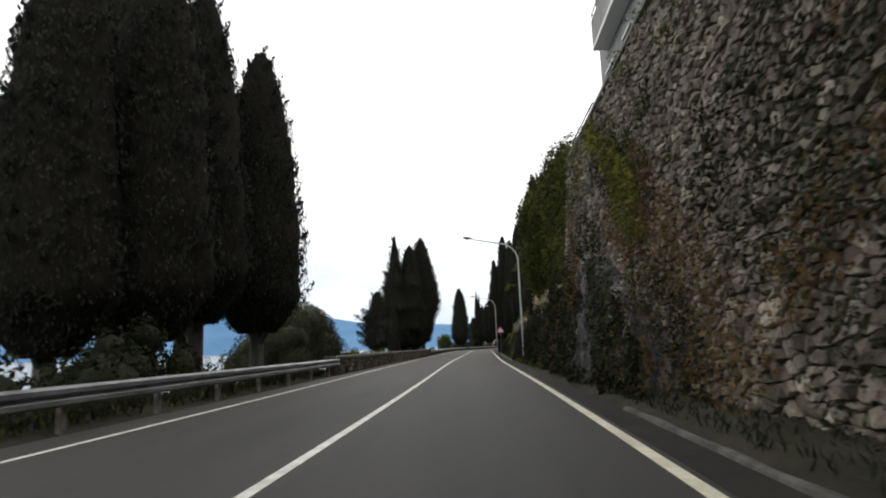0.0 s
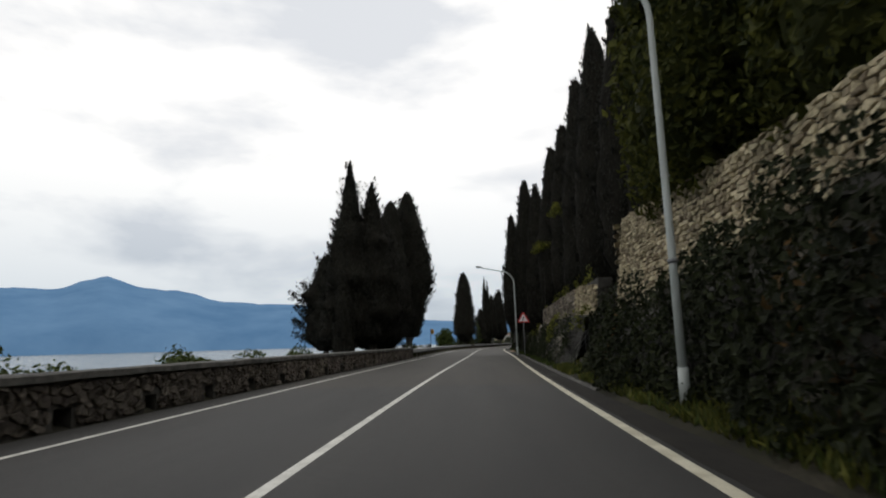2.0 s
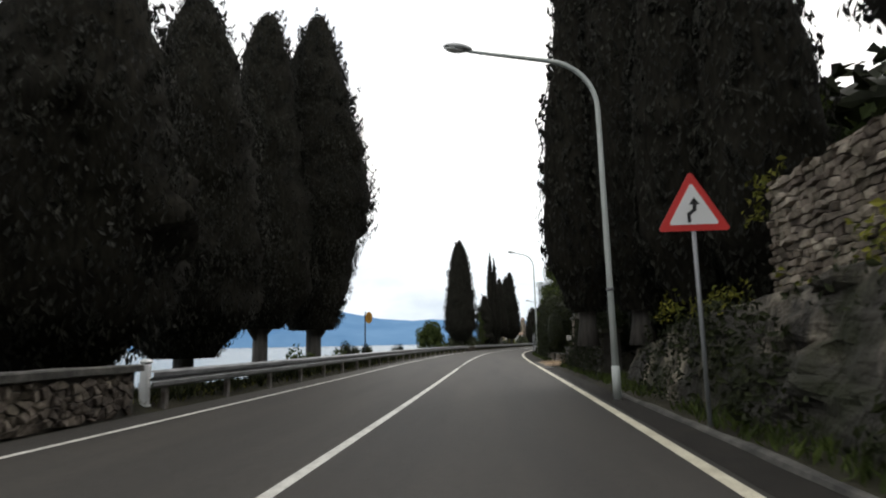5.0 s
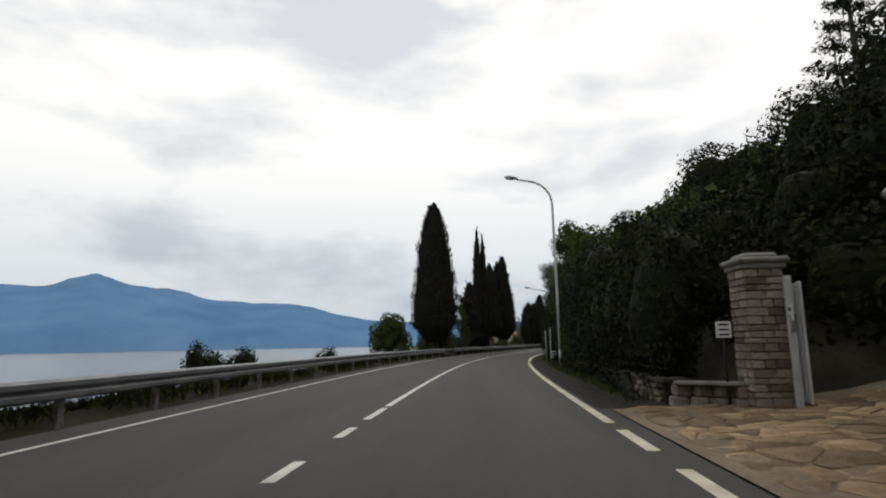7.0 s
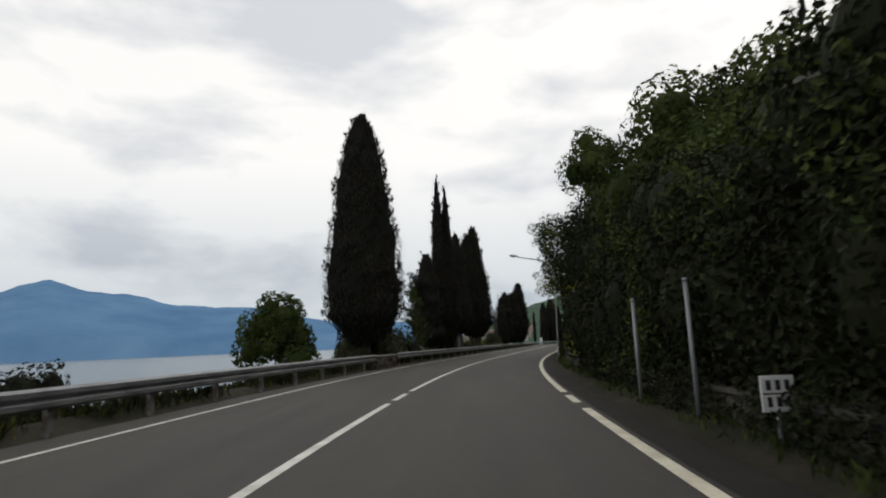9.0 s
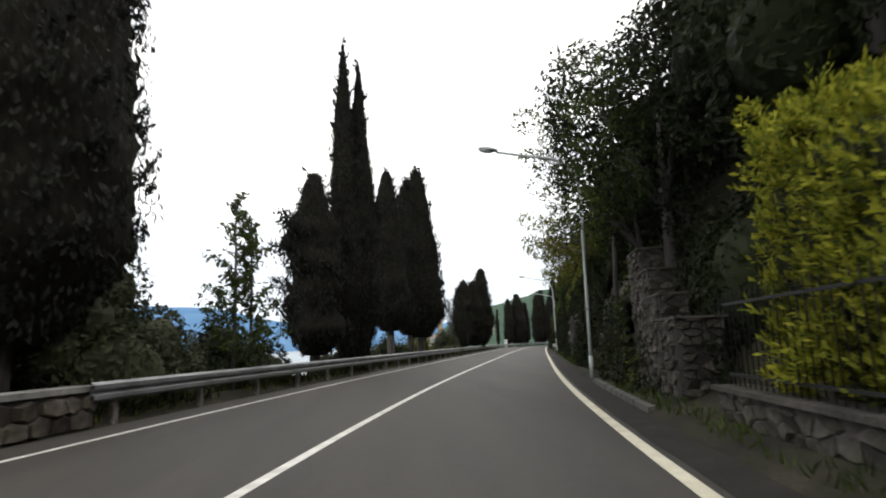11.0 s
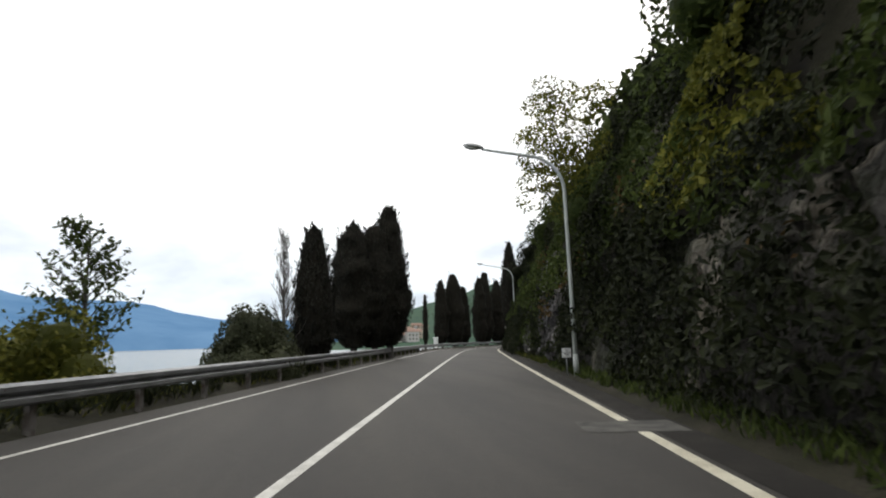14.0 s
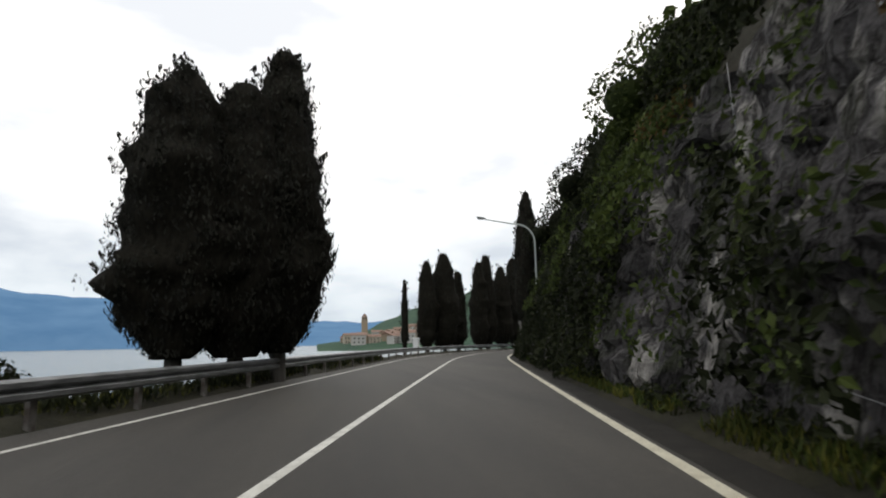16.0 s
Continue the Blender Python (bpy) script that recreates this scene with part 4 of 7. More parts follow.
# ---- street lamps ----
def street_lamp(s, lat, z0, height, arm=2.85, lean=0.0, thick=1.0):
    root = empty("street_lamp", Matrix.Translation(vat(s, lat, z0)) @ pose(0, 0, 0, 0, 0, math.degrees(turn(s))) @ pose(0, 0, 0, 0, lean, 0))
    tagged(root, "tall pale green-grey street lamp with curved arm", "street lamp", "street lamps along the road")
    st = height - 1.75
    pts = [(0, 0, -0.4), (0, 0, st * 0.35), (0, 0, st)]
    rad = [0.072 * thick, 0.062 * thick, 0.052 * thick]
    for k in range(1, 9):
        a = math.radians(80) * k / 8
        pts.append((-1.0 * (1 - math.cos(a)) * 1.15, 0, st + 1.15 * math.sin(a)))
        rad.append(0.05)
    ex, ez = pts[-1][0], pts[-1][2]
    pts.append((-arm + 0.35, 0, ez + (arm - 0.35 + ex) * 0.2))
    rad.append(0.035)
    tube("pole", pts, rad, M_POLE, root, sides=12)
    tube("sleeve", [(0, 0, -0.05), (0, 0, 0.55)], [0.082 * thick, 0.08 * thick], M_POLE, root, sides=12)
    tube("collar", [(0, 0, st * 0.35 - 0.03), (0, 0, st * 0.35 + 0.03)], 0.08, M_GALV, root, sides=12)
    hx, hz = -arm + 0.1, ez + (arm + ex) * 0.2 + 0.03
    m = pose(hx, 0, hz, 0, 11, 0)
    bm = bmesh.new()
    r = bmesh.ops.create_uvsphere(bm, u_segments=14, v_segments=8, radius=0.5)["verts"]
    bmesh.ops.scale(bm, vec=(0.66, 0.3, 0.2), verts=r)
    for v in bm.verts:
        v.co.z = max(v.co.z, -0.03)
        v.co.y *= 1.0 - 0.25 * max(0, v.co.x)
    bmesh.ops.transform(bm, matrix=m, verts=bm.verts)
    hd = part("lamp_head", bm, M_LAMP, root, "grey cobra-head housing", smooth=True)
    bm = bmesh.new()
    r = bmesh.ops.create_uvsphere(bm, u_segments=14, v_segments=8, radius=0.5)["verts"]
    bmesh.ops.scale(bm, vec=(0.46, 0.24, 0.16), verts=r)
    for v in bm.verts:
        v.co.z = min(v.co.z, 0.0) - 0.03
    bmesh.ops.transform(bm, matrix=m @ pose(-0.06, 0, 0), verts=bm.verts)
    part("lamp_cover", bm, M_DIFF, hd, "pale translucent lamp cover", smooth=True)
    return root


for s, lat, z0, hgt, arm in ((26.5, 2.92, 0.15, 7.9, 3.2), (56.8, 2.2, 0.1, 7.6, 3.0), (85.6, 2.99, 0.25, 8.85, 1.9), (114.6, 2.6, 0.1, 7.25, 2.85), (141.8, 2.7, 0.1, 7.2, 2.8), (173.6, 3.6, 0.1, 8.9, 3.4)):
    street_lamp(s, lat, z0, hgt, arm, lean=0.5 if s == 114.6 else -0.4, thick=0.8 if s == 114.6 else 1.0)

pole = empty("utility_pole", Matrix.Translation(vat(115.1, 3.45, 0.2)) @ pose(0, 0, 0, 0, 0, math.degrees(turn(115))) @ pose(0, 0, 0, 0, 3, 0))
tagged(pole, "slim weathered grey utility pole under the trees", "pole")
tube("shaft", [(0, 0, -0.4), (0, 0, 4), (0, 0, 8.2)], [0.085, 0.075, 0.06], M_BARK, pole, sides=10)
for z in (7.6, 7.9):
    tube("bracket", [(-0.25, 0, z), (0.25, 0, z)], 0.02, M_GREYP, pole, sides=6)

# two thin pipes in the hedge
for s, lat, h in ((91.4, 2.75, 1.7), (89.6, 2.9, 1.8)):
    e = empty("thin_pole", Matrix.Translation(vat(s, lat, 0.05)))
    tagged(e, "thin grey metal pole at the foot of the bank", "pole")
    tube("shaft", [(0, 0, -0.3), (0, 0, h)], 0.035, M_GREYP, e, sides=8)
    tube("cap", [(0, 0, h), (0, 0, h + 0.04)], [0.045, 0.03], M_GREYP, e, sides=8)


def white_pillar(s, lat, h, w, material, label):
    root = empty("roadside_pillar", Matrix.Translation(vat(s, lat, 0)) @ pose(0, 0, 0, 0, 0, math.degrees(turn(s))))
    tagged(root, label, "pillar")
    box("base", (0, 0, h * 0.06 - 0.1), (w * 1.25, w * 1.25, h * 0.12 + 0.2), material, root, bevel=0.03)
    box("shaft", (0, 0, h * 0.5), (w, w, h * 0.8), material, root, bevel=0.03)
    box("cap", (0, 0, h * 0.94), (w * 1.2, w * 1.2, h * 0.1), material, root, bevel=0.04)


white_pillar(186.5, -7.3, 1.6, 0.5, M_WHITE, "small white painted pillar behind the guardrail")
white_pillar(178.5, 3.0, 2.6, 0.7, M_COPING, "pale weathered concrete pillar at the road bend")
white_pillar(55.9, -6.75, 0.95, 0.16, M_WHITE, "small white marker post at the end of a parapet")


# ---- road signs ----
def facing(s, lat, z):
    return Matrix.Translation(vat(s, lat, z)) @ pose(0, 0, 0, 0, 0, math.degrees(turn(s)))


def bend_sign(s, lat):
    root = empty("warning_sign", facing(s, lat, 0.1))
    tagged(root, "triangular double bend warning sign on a grey post", "road sign")
    tube("post", [(0, 0.04, -0.4), (0, 0.04, 3.2)], 0.03, M_GREYP, root, sides=8)

    def tri(name, r, y, material, parent, label=""):
        bm = bmesh.new()
        pts = []
        for k in range(3):
            c = Vector((math.sin(2 * math.pi * k / 3) * r, 0, math.cos(2 * math.pi * k / 3) * r))
            for d in (-0.22, 0.0, 0.22):
                a = 2 * math.pi * k / 3 + d * 2.2
                pts.append(c * 0.9 + Vector((math.sin(a), 0, math.cos(a))) * r * 0.1)
        f = bm.faces.new([bm.verts.new((p.x, y, p.z + 2.75)) for p in pts])
        ex = bmesh.ops.extrude_face_region(bm, geom=[f])["geom"]
        bmesh.ops.translate(bm, vec=(0, 0.012, 0), verts=[v for v in ex if isinstance(v, bmesh.types.BMVert)])
        bmesh.ops.recalc_face_normals(bm, faces=bm.faces)
        return part(name, bm, material, parent, label)
    plate = tri("plate", 0.52, 0, M_RED, root, "red rimmed triangular plate")
    tri("panel", 0.36, -0.006, M_WHITE, plate, "white inner panel")
    bm = bmesh.new()
    zig = [(-0.06, 2.60), (-0.06, 2.70), (0.02, 2.76), (0.02, 2.84)]
    for (x0, z0), (x1, z1) in zip(zig[:-1], zig[1:]):
        L = math.hypot(x1 - x0, z1 - z0)
        bm_box(bm, 0, 0, 0, 0.045, 0.006, L + 0.03, pose((x0 + x1) / 2, -0.011, (z0 + z1) / 2, 0, math.degrees(math.atan2(x1 - x0, z1 - z0)), 0))
    v = [bm.verts.new(p) for p in ((-0.05, -0.013, 2.83), (0.09, -0.013, 2.83), (0.02, -0.013, 2.93))]
    bm.faces.new(v)
    part("symbol", bm, M_BLACK, plate, "black double bend arrow")
    for z in (2.6, 2.95):
        box("clamp", (0, 0.03, z), (0.16, 0.03, 0.03), M_GREYP, root)


bend_sign(53.8, 2.6)


def bus_sign(s, lat):
    root = empty("stop_sign_post", facing(s, lat, -0.1))
    tagged(root, "slim dark post with a yellow oval stop sign", "road sign")
    tube("post", [(0, 0, -0.4), (0, 0, 2.9)], 0.035, M_IRON, root, sides=8)
    bm = bmesh.new()
    r = bmesh.ops.create_cone(bm, cap_ends=True, segments=20, radius1=0.24, radius2=0.24, depth=0.03)["verts"]
    bmesh.ops.transform(bm, matrix=pose(0.2, 0, 2.6, 90, 0, 0) @ Matrix.Diagonal((0.75, 1.25, 1, 1)), verts=r)
    plate = part("plate", bm, M_YELLOW, root, "yellow oval plate")
    for z in (2.5, 2.6, 2.7):
        box("bar", (0.2, -0.02, z), (0.16, 0.006, 0.03), M_BLACK, plate)


bus_sign(70.4, -6.8)


def km_plaque(s, lat, z, lines, wide=0.28):
    root = empty("kilometre_plaque", facing(s, lat, z) @ pose(0, 0, 0, 0, 0, 8) @ Matrix.Diagonal((wide / 0.36, 1, wide / 0.36, 1)))
    tagged(root, "small white roadside plaque with black characters", "plaque")
    plate = box("plate", (0, 0, 0), (0.36, 0.02, 0.36), M_WHITE, root, bevel=0.004)
    tube("post", [(0, 0.03, -z * 1.3), (0, 0.03, 0.1)], 0.025, M_GREYP, root, sides=8)
    box("divider", (0, -0.012, 0.0), (0.34, 0.004, 0.015), M_BLACK, plate)
    for k, txt in enumerate(lines):
        zz = 0.085 - 0.165 * k
        if txt:
            cu = bpy.data.curves.new("characters", "FONT")
            cu.body, cu.size, cu.align_x, cu.align_y, cu.extrude = txt, 0.17, "CENTER", "CENTER", 0.002
            ob = new("characters", cu)
            ob.data.materials.append(M_BLACK)
            ob.parent = plate
            ob.matrix_basis = pose(0, -0.013, zz, 90, 0, 0)
        else:
            for dx in (-0.1, 0.0, 0.1):
                box("bar", (dx, -0.012, zz), (0.05, 0.004, 0.10), M_BLACK, plate)


km_plaque(88.0, 2.95, 0.55, ("", ""), 0.34)
km_plaque(142.2, 2.52, 0.68, ("X", "59"))


# ---- hill side walls and rock ----
def rock_bank(name, s0, s1, face, ztop, label, back=1.2, amp=0.28, step=0.16, material=None):
    """A steep face of broken rock: every block of a scattered cell pattern stands out by its own amount."""
    ss = np.arange(s0, s1 + 0.01, step)
    vs = np.concatenate([np.linspace(0, 1, 30), [1.12, 1.3]])
    S, U = np.meshgrid(ss, vs, indexing="ij")
    T = ztop(S)
    Z = np.where(U <= 1, U * (T + 0.15) - 0.15, T + 0.1 * (U > 1))
    L = face(S, Z) + np.where(U > 1, (U - 1) / 0.3 * back, 0)
    q = np.stack([S, Z, L], -1)
    d = np.zeros(S.size)
    for k, p in enumerate(q.reshape(-1, 3)):
        v = Vector((p[0] * 1.25, p[1] * 0.85, p[2])) + noise.noise_vector(Vector(p) * 0.9) * 0.35
        dist, pts = noise.voronoi(v)
        c = pts[0]
        h = math.sin(c.x * 127.1 + c.y * 311.7 + c.z * 74.7) * 43758.5
        dist2, pts2 = noise.voronoi(v * 2.7)
        c2 = pts2[0]
        h2 = math.sin(c2.x * 27.1 + c2.y * 31.7 + c2.z * 74.7) * 4758.5
        crack = min(1.0, (dist[1] - dist[0]) * 5)
        crack2 = min(1.0, (dist2[1] - dist2[0]) * 5)
        d[k] = (h - math.floor(h) - 0.3) * crack + 0.4 * (h2 - math.floor(h2) - 0.3) * crack2 - 0.15
    d = amp * 1.25 * d.reshape(S.shape) + amp * 0.6 * wob(q, 0.8)
    d *= np.clip(Z + 0.35, 0.2, 1)
    P = at(S, np.maximum(L - d, 2.72), Z + 0.05 * wob(q, 3.3, 2))
    n, k = S.shape
    i = np.arange((n - 1) * (k - 1))
    a = (i // (k - 1)) * k + i % (k - 1)
    ob = part_np(name, P.reshape(-1, 3), np.stack([a, a + k, a + k + 1, a + 1], 1), material or M_ROCK)
    return tagged(ob, label, "rock", kind="structure")


lin = lambda xs, ys: (lambda s: np.interp(s, xs, ys))

# first high retaining wall
w1_face = lambda s, z: 3.75 + 0.09 * np.asarray(z) + 0.0 * np.asarray(s)
wall1 = sweep("wall_1", np.arange(-30, 18.61, 1.35), [(3.78, -0.3), (4.60, 9.25), (5.2, 9.25), (5.2, -0.3)], M_MORTAR)
tagged(wall1, "high rubble stone retaining wall below a terrace", "wall", kind="structure")
stone_face(wall1, right_place(w1_face), 2.2, 18.6, 0.1, lambda u: 9.3, 0.185, 0.145, M_STONE, M_STONE_J, near=lambda c: abs(c[0] - 9.5) + 0.6 * abs(c[1] - 3.5), depth=0.08, joint=0.026, jit=0.5)
stone_face(wall1, lambda u, v, o: at(18.6 + o, u, v), 4.35, 5.2, 5.0, lambda u: 9.2, 0.34, 0.24, M_STONE, M_STONE_J, near=lambda c: 0, limit=40, along=False)
sweep("coping", np.arange(-30, 18.7, 1.35), [(4.45, 9.25), (4.45, 9.37), (5.25, 9.37), (5.25, 9.25)], M_COPING, wall1)

rock_bank("rock_bank", 7.6, 14.2, lambda s, z: 3.05 + 0.16 * z + 0.45 * np.clip((12 - s) / 5, 0, 1.5), lin([7.6, 9, 12, 15], [0.4, 1.5, 3.2, 4.4]), "grey overgrown rock at the foot of a wall", amp=0.3, material=M_CRAG)
rock_bank("rock_bank", 13.6, 20.6, lambda s, z: 3.1 + 0.3 * z, lin([13.6, 15, 20.6], [4.0, 4.4, 3.8]), "dark rock below a wall under shrubs", amp=0.4)
rock_bank("rock_bank", 20.0, 34.4, lambda s, z: 3.2 + 0.6 * z, lin([20, 27, 35], [3.0, 2.4, 1.5]), "dark overgrown rock bank", amp=0.3)
rock_bank("rock_bank", 36.7, 60.0, lambda s, z: 3.05 + 0.35 * z, lin([35, 40, 50, 56, 60], [1.9, 2.2, 2.2, 1.5, 0.9]), "dark rocky bank below a terrace wall", amp=0.3)

# second wall: large pale stones, ending at the stairs
w2_face = lambda s, z: 4.45 + 0.12 * np.asarray(z)
w2_top = lin([20, 25, 27.5, 30.6, 34.3], [4.0, 4.5, 4.6, 4.95, 5.35])
w2_s = np.linspace(20, 35.25, 16)
_sec = [at(w2_s, 4.62 + 0 * w2_s, 1.2 + 0 * w2_s), at(w2_s, 4.47 + 0.12 * w2_top(w2_s), w2_top(w2_s)), at(w2_s, 5.9 + 0 * w2_s, w2_top(w2_s)), at(w2_s, 5.9 + 0 * w2_s, 1.2 + 0 * w2_s)]
_V = np.stack(_sec, 1).reshape(-1, 3)
_F = [(4 * i + q, 4 * i + (q + 1) % 4, 4 * i + 4 + (q + 1) % 4, 4 * i + 4 + q) for i in range(15) for q in range(4)] + [(0, 1, 2, 3), (63, 62, 61, 60)]
wall2 = part_np("wall_2", _V, np.array(_F), M_MORTAR)
tagged(wall2, "pale warm limestone terrace wall above the rock bank", "wall", kind="structure")
stone_face(wall2, right_place(w2_face), 20, 35.3, 1.7, lambda u: float(w2_top(u)) + 0.04, 0.25, 0.13, M_WARM, M_WARM_J, near=lambda c: 36 - c[0], depth=0.06, jit=0.48, joint=0.022, course=True, skip=lambda c: c[0][1] < 2.5 - (c[0][0] - 30) * 0.13)
stone_face(wall2, lambda u, v, o: at(35.25 + o, u, v), 4.72, 5.9, 1.7, lambda u: 5.3, 0.33, 0.16, M_WARM, M_WARM_J, near=lambda c: 0, limit=90, depth=0.07, jit=0.45, course=True, along=False)

# third wall: coursed dry stone
wall3 = sweep("wall_4", np.linspace(36.4, 55.0, 12), [(4.25, 1.5), (4.38, 3.5), (4.9, 3.5), (4.9, 1.5)], M_MORTAR)
tagged(wall3, "coursed dry stone terrace wall over a rocky bank", "wall", kind="structure")
stone_face(wall3, right_place(lambda s, z: 4.18 + 0.05 * np.asarray(z)), 36.4, 55.0, 1.8, lambda u: 3.25 + 0.33 * min(1.0, (u - 36.4) / 3.0), 0.30, 0.115, M_WARM, M_STONE_J, near=lambda c: c[0], course=True, jit=0.5, depth=0.07)

# steep stone stairs up to the terrace, with two iron handrails
stairs = empty("staircase", facing(35.85, 0, 0))
tagged(stairs, "dark steep stone steps climbing to the terrace", "stairs", kind="structure")
for k in range(15):
    box("step", (3.1 + 0.17 * k + 0.22, rng.uniform(-0.03, 0.03), 0.18 * (k + 0.5) - 0.06), (0.46, 0.86 + rng.uniform(-0.06, 0.06), 0.15), M_DARKST, stairs, bevel=0.025, m=pose(0, 0, 0, 0, 0, rng.uniform(-1.5, 1.5)))
for y in (-0.42, 0.46):
    rail = empty("handrail", facing(35.85, 0, 0))
    tagged(rail, "dark iron handrail beside the stone steps", "handrail")
    tube("bar", [(3.05, y, 0.62), (3.15, y, 0.75), (5.4, y, 3.4)], 0.02, M_IRON, rail, sides=8)
    tube("bar", [(3.12, y, 0.4), (5.4, y, 3.0)], 0.013, M_IRON, rail, sides=8)
    for k in range(5):
        x = 3.15 + 0.55 * k
        tube("post", [(x, y, max(0.0, (x - 3.1) * 1.06 - 0.25)), (x, y, 0.75 + (x - 3.15) * 1.178)], 0.017, M_IRON, rail, sides=6)

stone_face(wall3, lambda u, v, o: at(36.4 - o, u, v), 4.3, 4.9, 1.7, lambda u: 3.15, 0.30, 0.115, M_DARKST, M_DARKST_J, near=lambda c: 0, limit=60, course=True, jit=0.45, along=False)

# garden wall before the gate, its stone coloured dark for the hedge's shade
wall5 = sweep("wall_5", np.linspace(61.2, 65.7, 8), [(2.95, -0.2), (3.05, 1.35), (3.5, 1.35), (3.5, -0.2)], M_MORTAR)
tagged(wall5, "mossy stone garden wall darkened for the hedge's shade", "wall", kind="structure")
stone_face(wall5, right_place(lambda s, z: 2.93 + 0.06 * np.asarray(z)), 61.2, 65.7, 0.05, lambda u: 1.38, 0.27, 0.14, M_DARKST, M_DARKST_J, near=lambda c: 67 - c[0], course=True, jit=0.45, depth=0.05)
stone_face(wall5, lambda u, v, o: at(65.7 + o, u, v), 2.95, 3.5, 0.05, lambda u: 1.35, 0.3, 0.18, M_DARKST, M_DARKST_J, course=True, limit=20, along=False)
sweep("coping", np.linspace(61.1, 65.8, 12), [(2.94, 1.36), (2.94, 1.46), (3.56, 1.46), (3.56, 1.36)], M_DARKST_J, wall5)

wall5b = sweep("wall_7", np.linspace(65.75, 68.5, 4), [(3.05, -0.2), (3.09, 0.78), (3.5, 0.78), (3.5, -0.2)], M_MORTAR)
tagged(wall5b, "low dark stone wall stepping down to the driveway", "wall", kind="structure")
stone_face(wall5b, right_place(lambda s, z: 3.03 + 0.05 * np.asarray(z)), 65.75, 68.5, 0.05, lambda u: 0.8, 0.27, 0.14, M_DARKST, M_DARKST_J, near=lambda c: 0, course=True, jit=0.45, depth=0.05)
sweep("coping", np.linspace(65.75, 68.55, 4), [(2.98, 0.79), (2.98, 0.87), (3.56, 0.87), (3.56, 0.79)], M_DARKST_J, wall5b)


# ---- driveway, gate pillars and gate ----
apron = strip("driveway", np.arange(68.7, 73.31, 0.46), [2.12, 2.3, 2.5, 2.7, 2.9, 3.2, 3.7, 4.1, 4.4, 4.9, 5.5, 6.5, 8, 9], lambda S, L: np.maximum(ground_z(S, L) + 0.04, 0.02), M_APRON)
tagged(apron, "sandy orange-brown flagstone driveway entrance", "driveway", kind="structure")
stone_face(apron, lambda u, v, o: at(u, v, np.maximum(ground_z(u, v) + 0.04, 0.02) + o), 68.75, 73.25, 2.3, lambda u: 7.0, 0.4, 0.34, M_FLAG, M_FLAG, depth=0.012, joint=0.014, jit=0.4, near=lambda c: c[1])


def gate_pillar(s, lat, h, w=0.62, material=None, label="pale coursed stone gate pillar with a moulded cap"):
    root = empty("gate_pillar", facing(s, lat, 0))
    tagged(root, label, "pillar", "gate pillars")
    box("core", (0, 0, h / 2 - 0.1), (w - 0.1, w - 0.1, h), M_MORTAR, root)
    z = 0.0
    course = 0
    while z < h - 0.08:
        ch = min(rng.uniform(0.085, 0.15), h - z)
        for side in range(4):
            n = 2 if (course + side) % 2 else 3
            cuts = np.concatenate([[0], np.sort(rng.uniform(0.25, 0.75, n - 1) if n == 2 else np.array([0.33, 0.67]) + rng.uniform(-0.08, 0.08, 2)), [1]])
            for a, b in zip(cuts[:-1], cuts[1:]):
                c = ((a + b) / 2 - 0.5) * w
                L = (b - a) * w - 0.012
                d = rng.uniform(0.0, 0.02)
                box("stone", (0, 0, 0), (L, 0.09, ch - 0.012), material or M_PALE, root, bevel=0.012, m=pose(0, 0, z + ch / 2, 0, 0, 90 * side) @ pose(c, -(w / 2 - 0.045 + d), 0))
        z += ch
        course += 1
    bm = bmesh.new()
    bm_box(bm, 0, 0, h + 0.04, w + 0.10, w + 0.10, 0.09, bevel=0.02)
    bm_box(bm, 0, 0, h + 0.13, w + 0.2, w + 0.2, 0.10, bevel=0.035)
    bm_box(bm, 0, 0, h + 0.21, w - 0.05, w - 0.05, 0.1, bevel=0.045)
    part("cap", bm, M_COPING, root, "weathered moulded stone cap")
    return root


gate_pillar(72.95, 4.45, 2.25, 0.6)
# near pillar takes the dark stone so its colour carries the shade
gate_pillar(69.2, 3.87, 2.25, 0.46, M_DARKST, "mossy stone gate pillar darkened for shade, with a moulded cap")
gate = empty("garden_gate", facing(72.6, 4.72, 0.08))
tagged(gate, "pale metal gate leaf standing open beside a pillar", "gate")
box("frame", (0.0, 0.0, 1.02), (0.1, 0.08, 2.0), M_GATE, gate, bevel=0.01)
box("panel", (0.16, 0.5, 1.0), (0.04, 1.1, 1.85), M_GATE, gate, "pale grey metal sheet", bevel=0.01, m=pose(0, 0, 0, 0, 0, -16))
for k in range(5):
    box("slat", (0.13, 0.1 + 0.2 * k, 1.0), (0.03, 0.03, 1.8), M_GATE, gate, m=pose(0, 0, 0, 0, 0, -16))
box("lock", (0.0, -0.06, 1.3), (0.08, 0.05, 0.22), M_GREYP, gate)
plate = empty("plaque", facing(73.0, 3.9, 1.3))
tagged(plate, "small white notice plate on the garden fence", "plaque")
box("plate", (0, 0, 0), (0.24, 0.015, 0.26), M_WHITE, plate)
for k in range(3):
    box("bar", (0, -0.011, 0.08 - 0.08 * k), (0.16, 0.004, 0.03), M_BLACK, plate)
tube("post", [(0.0, 0.02, -1.3), (0.0, 0.02, 0.1)], 0.02, M_IRON, plate, sides=6)

notice = box("notice_plate", (-0.03, -0.06, 1.45), (0.015, 0.16, 0.24), M_WHITE, gate, "small white plate fixed to the gate")
box("bar", (-0.04, -0.06, 1.5), (0.004, 0.1, 0.06), M_BLACK, notice)

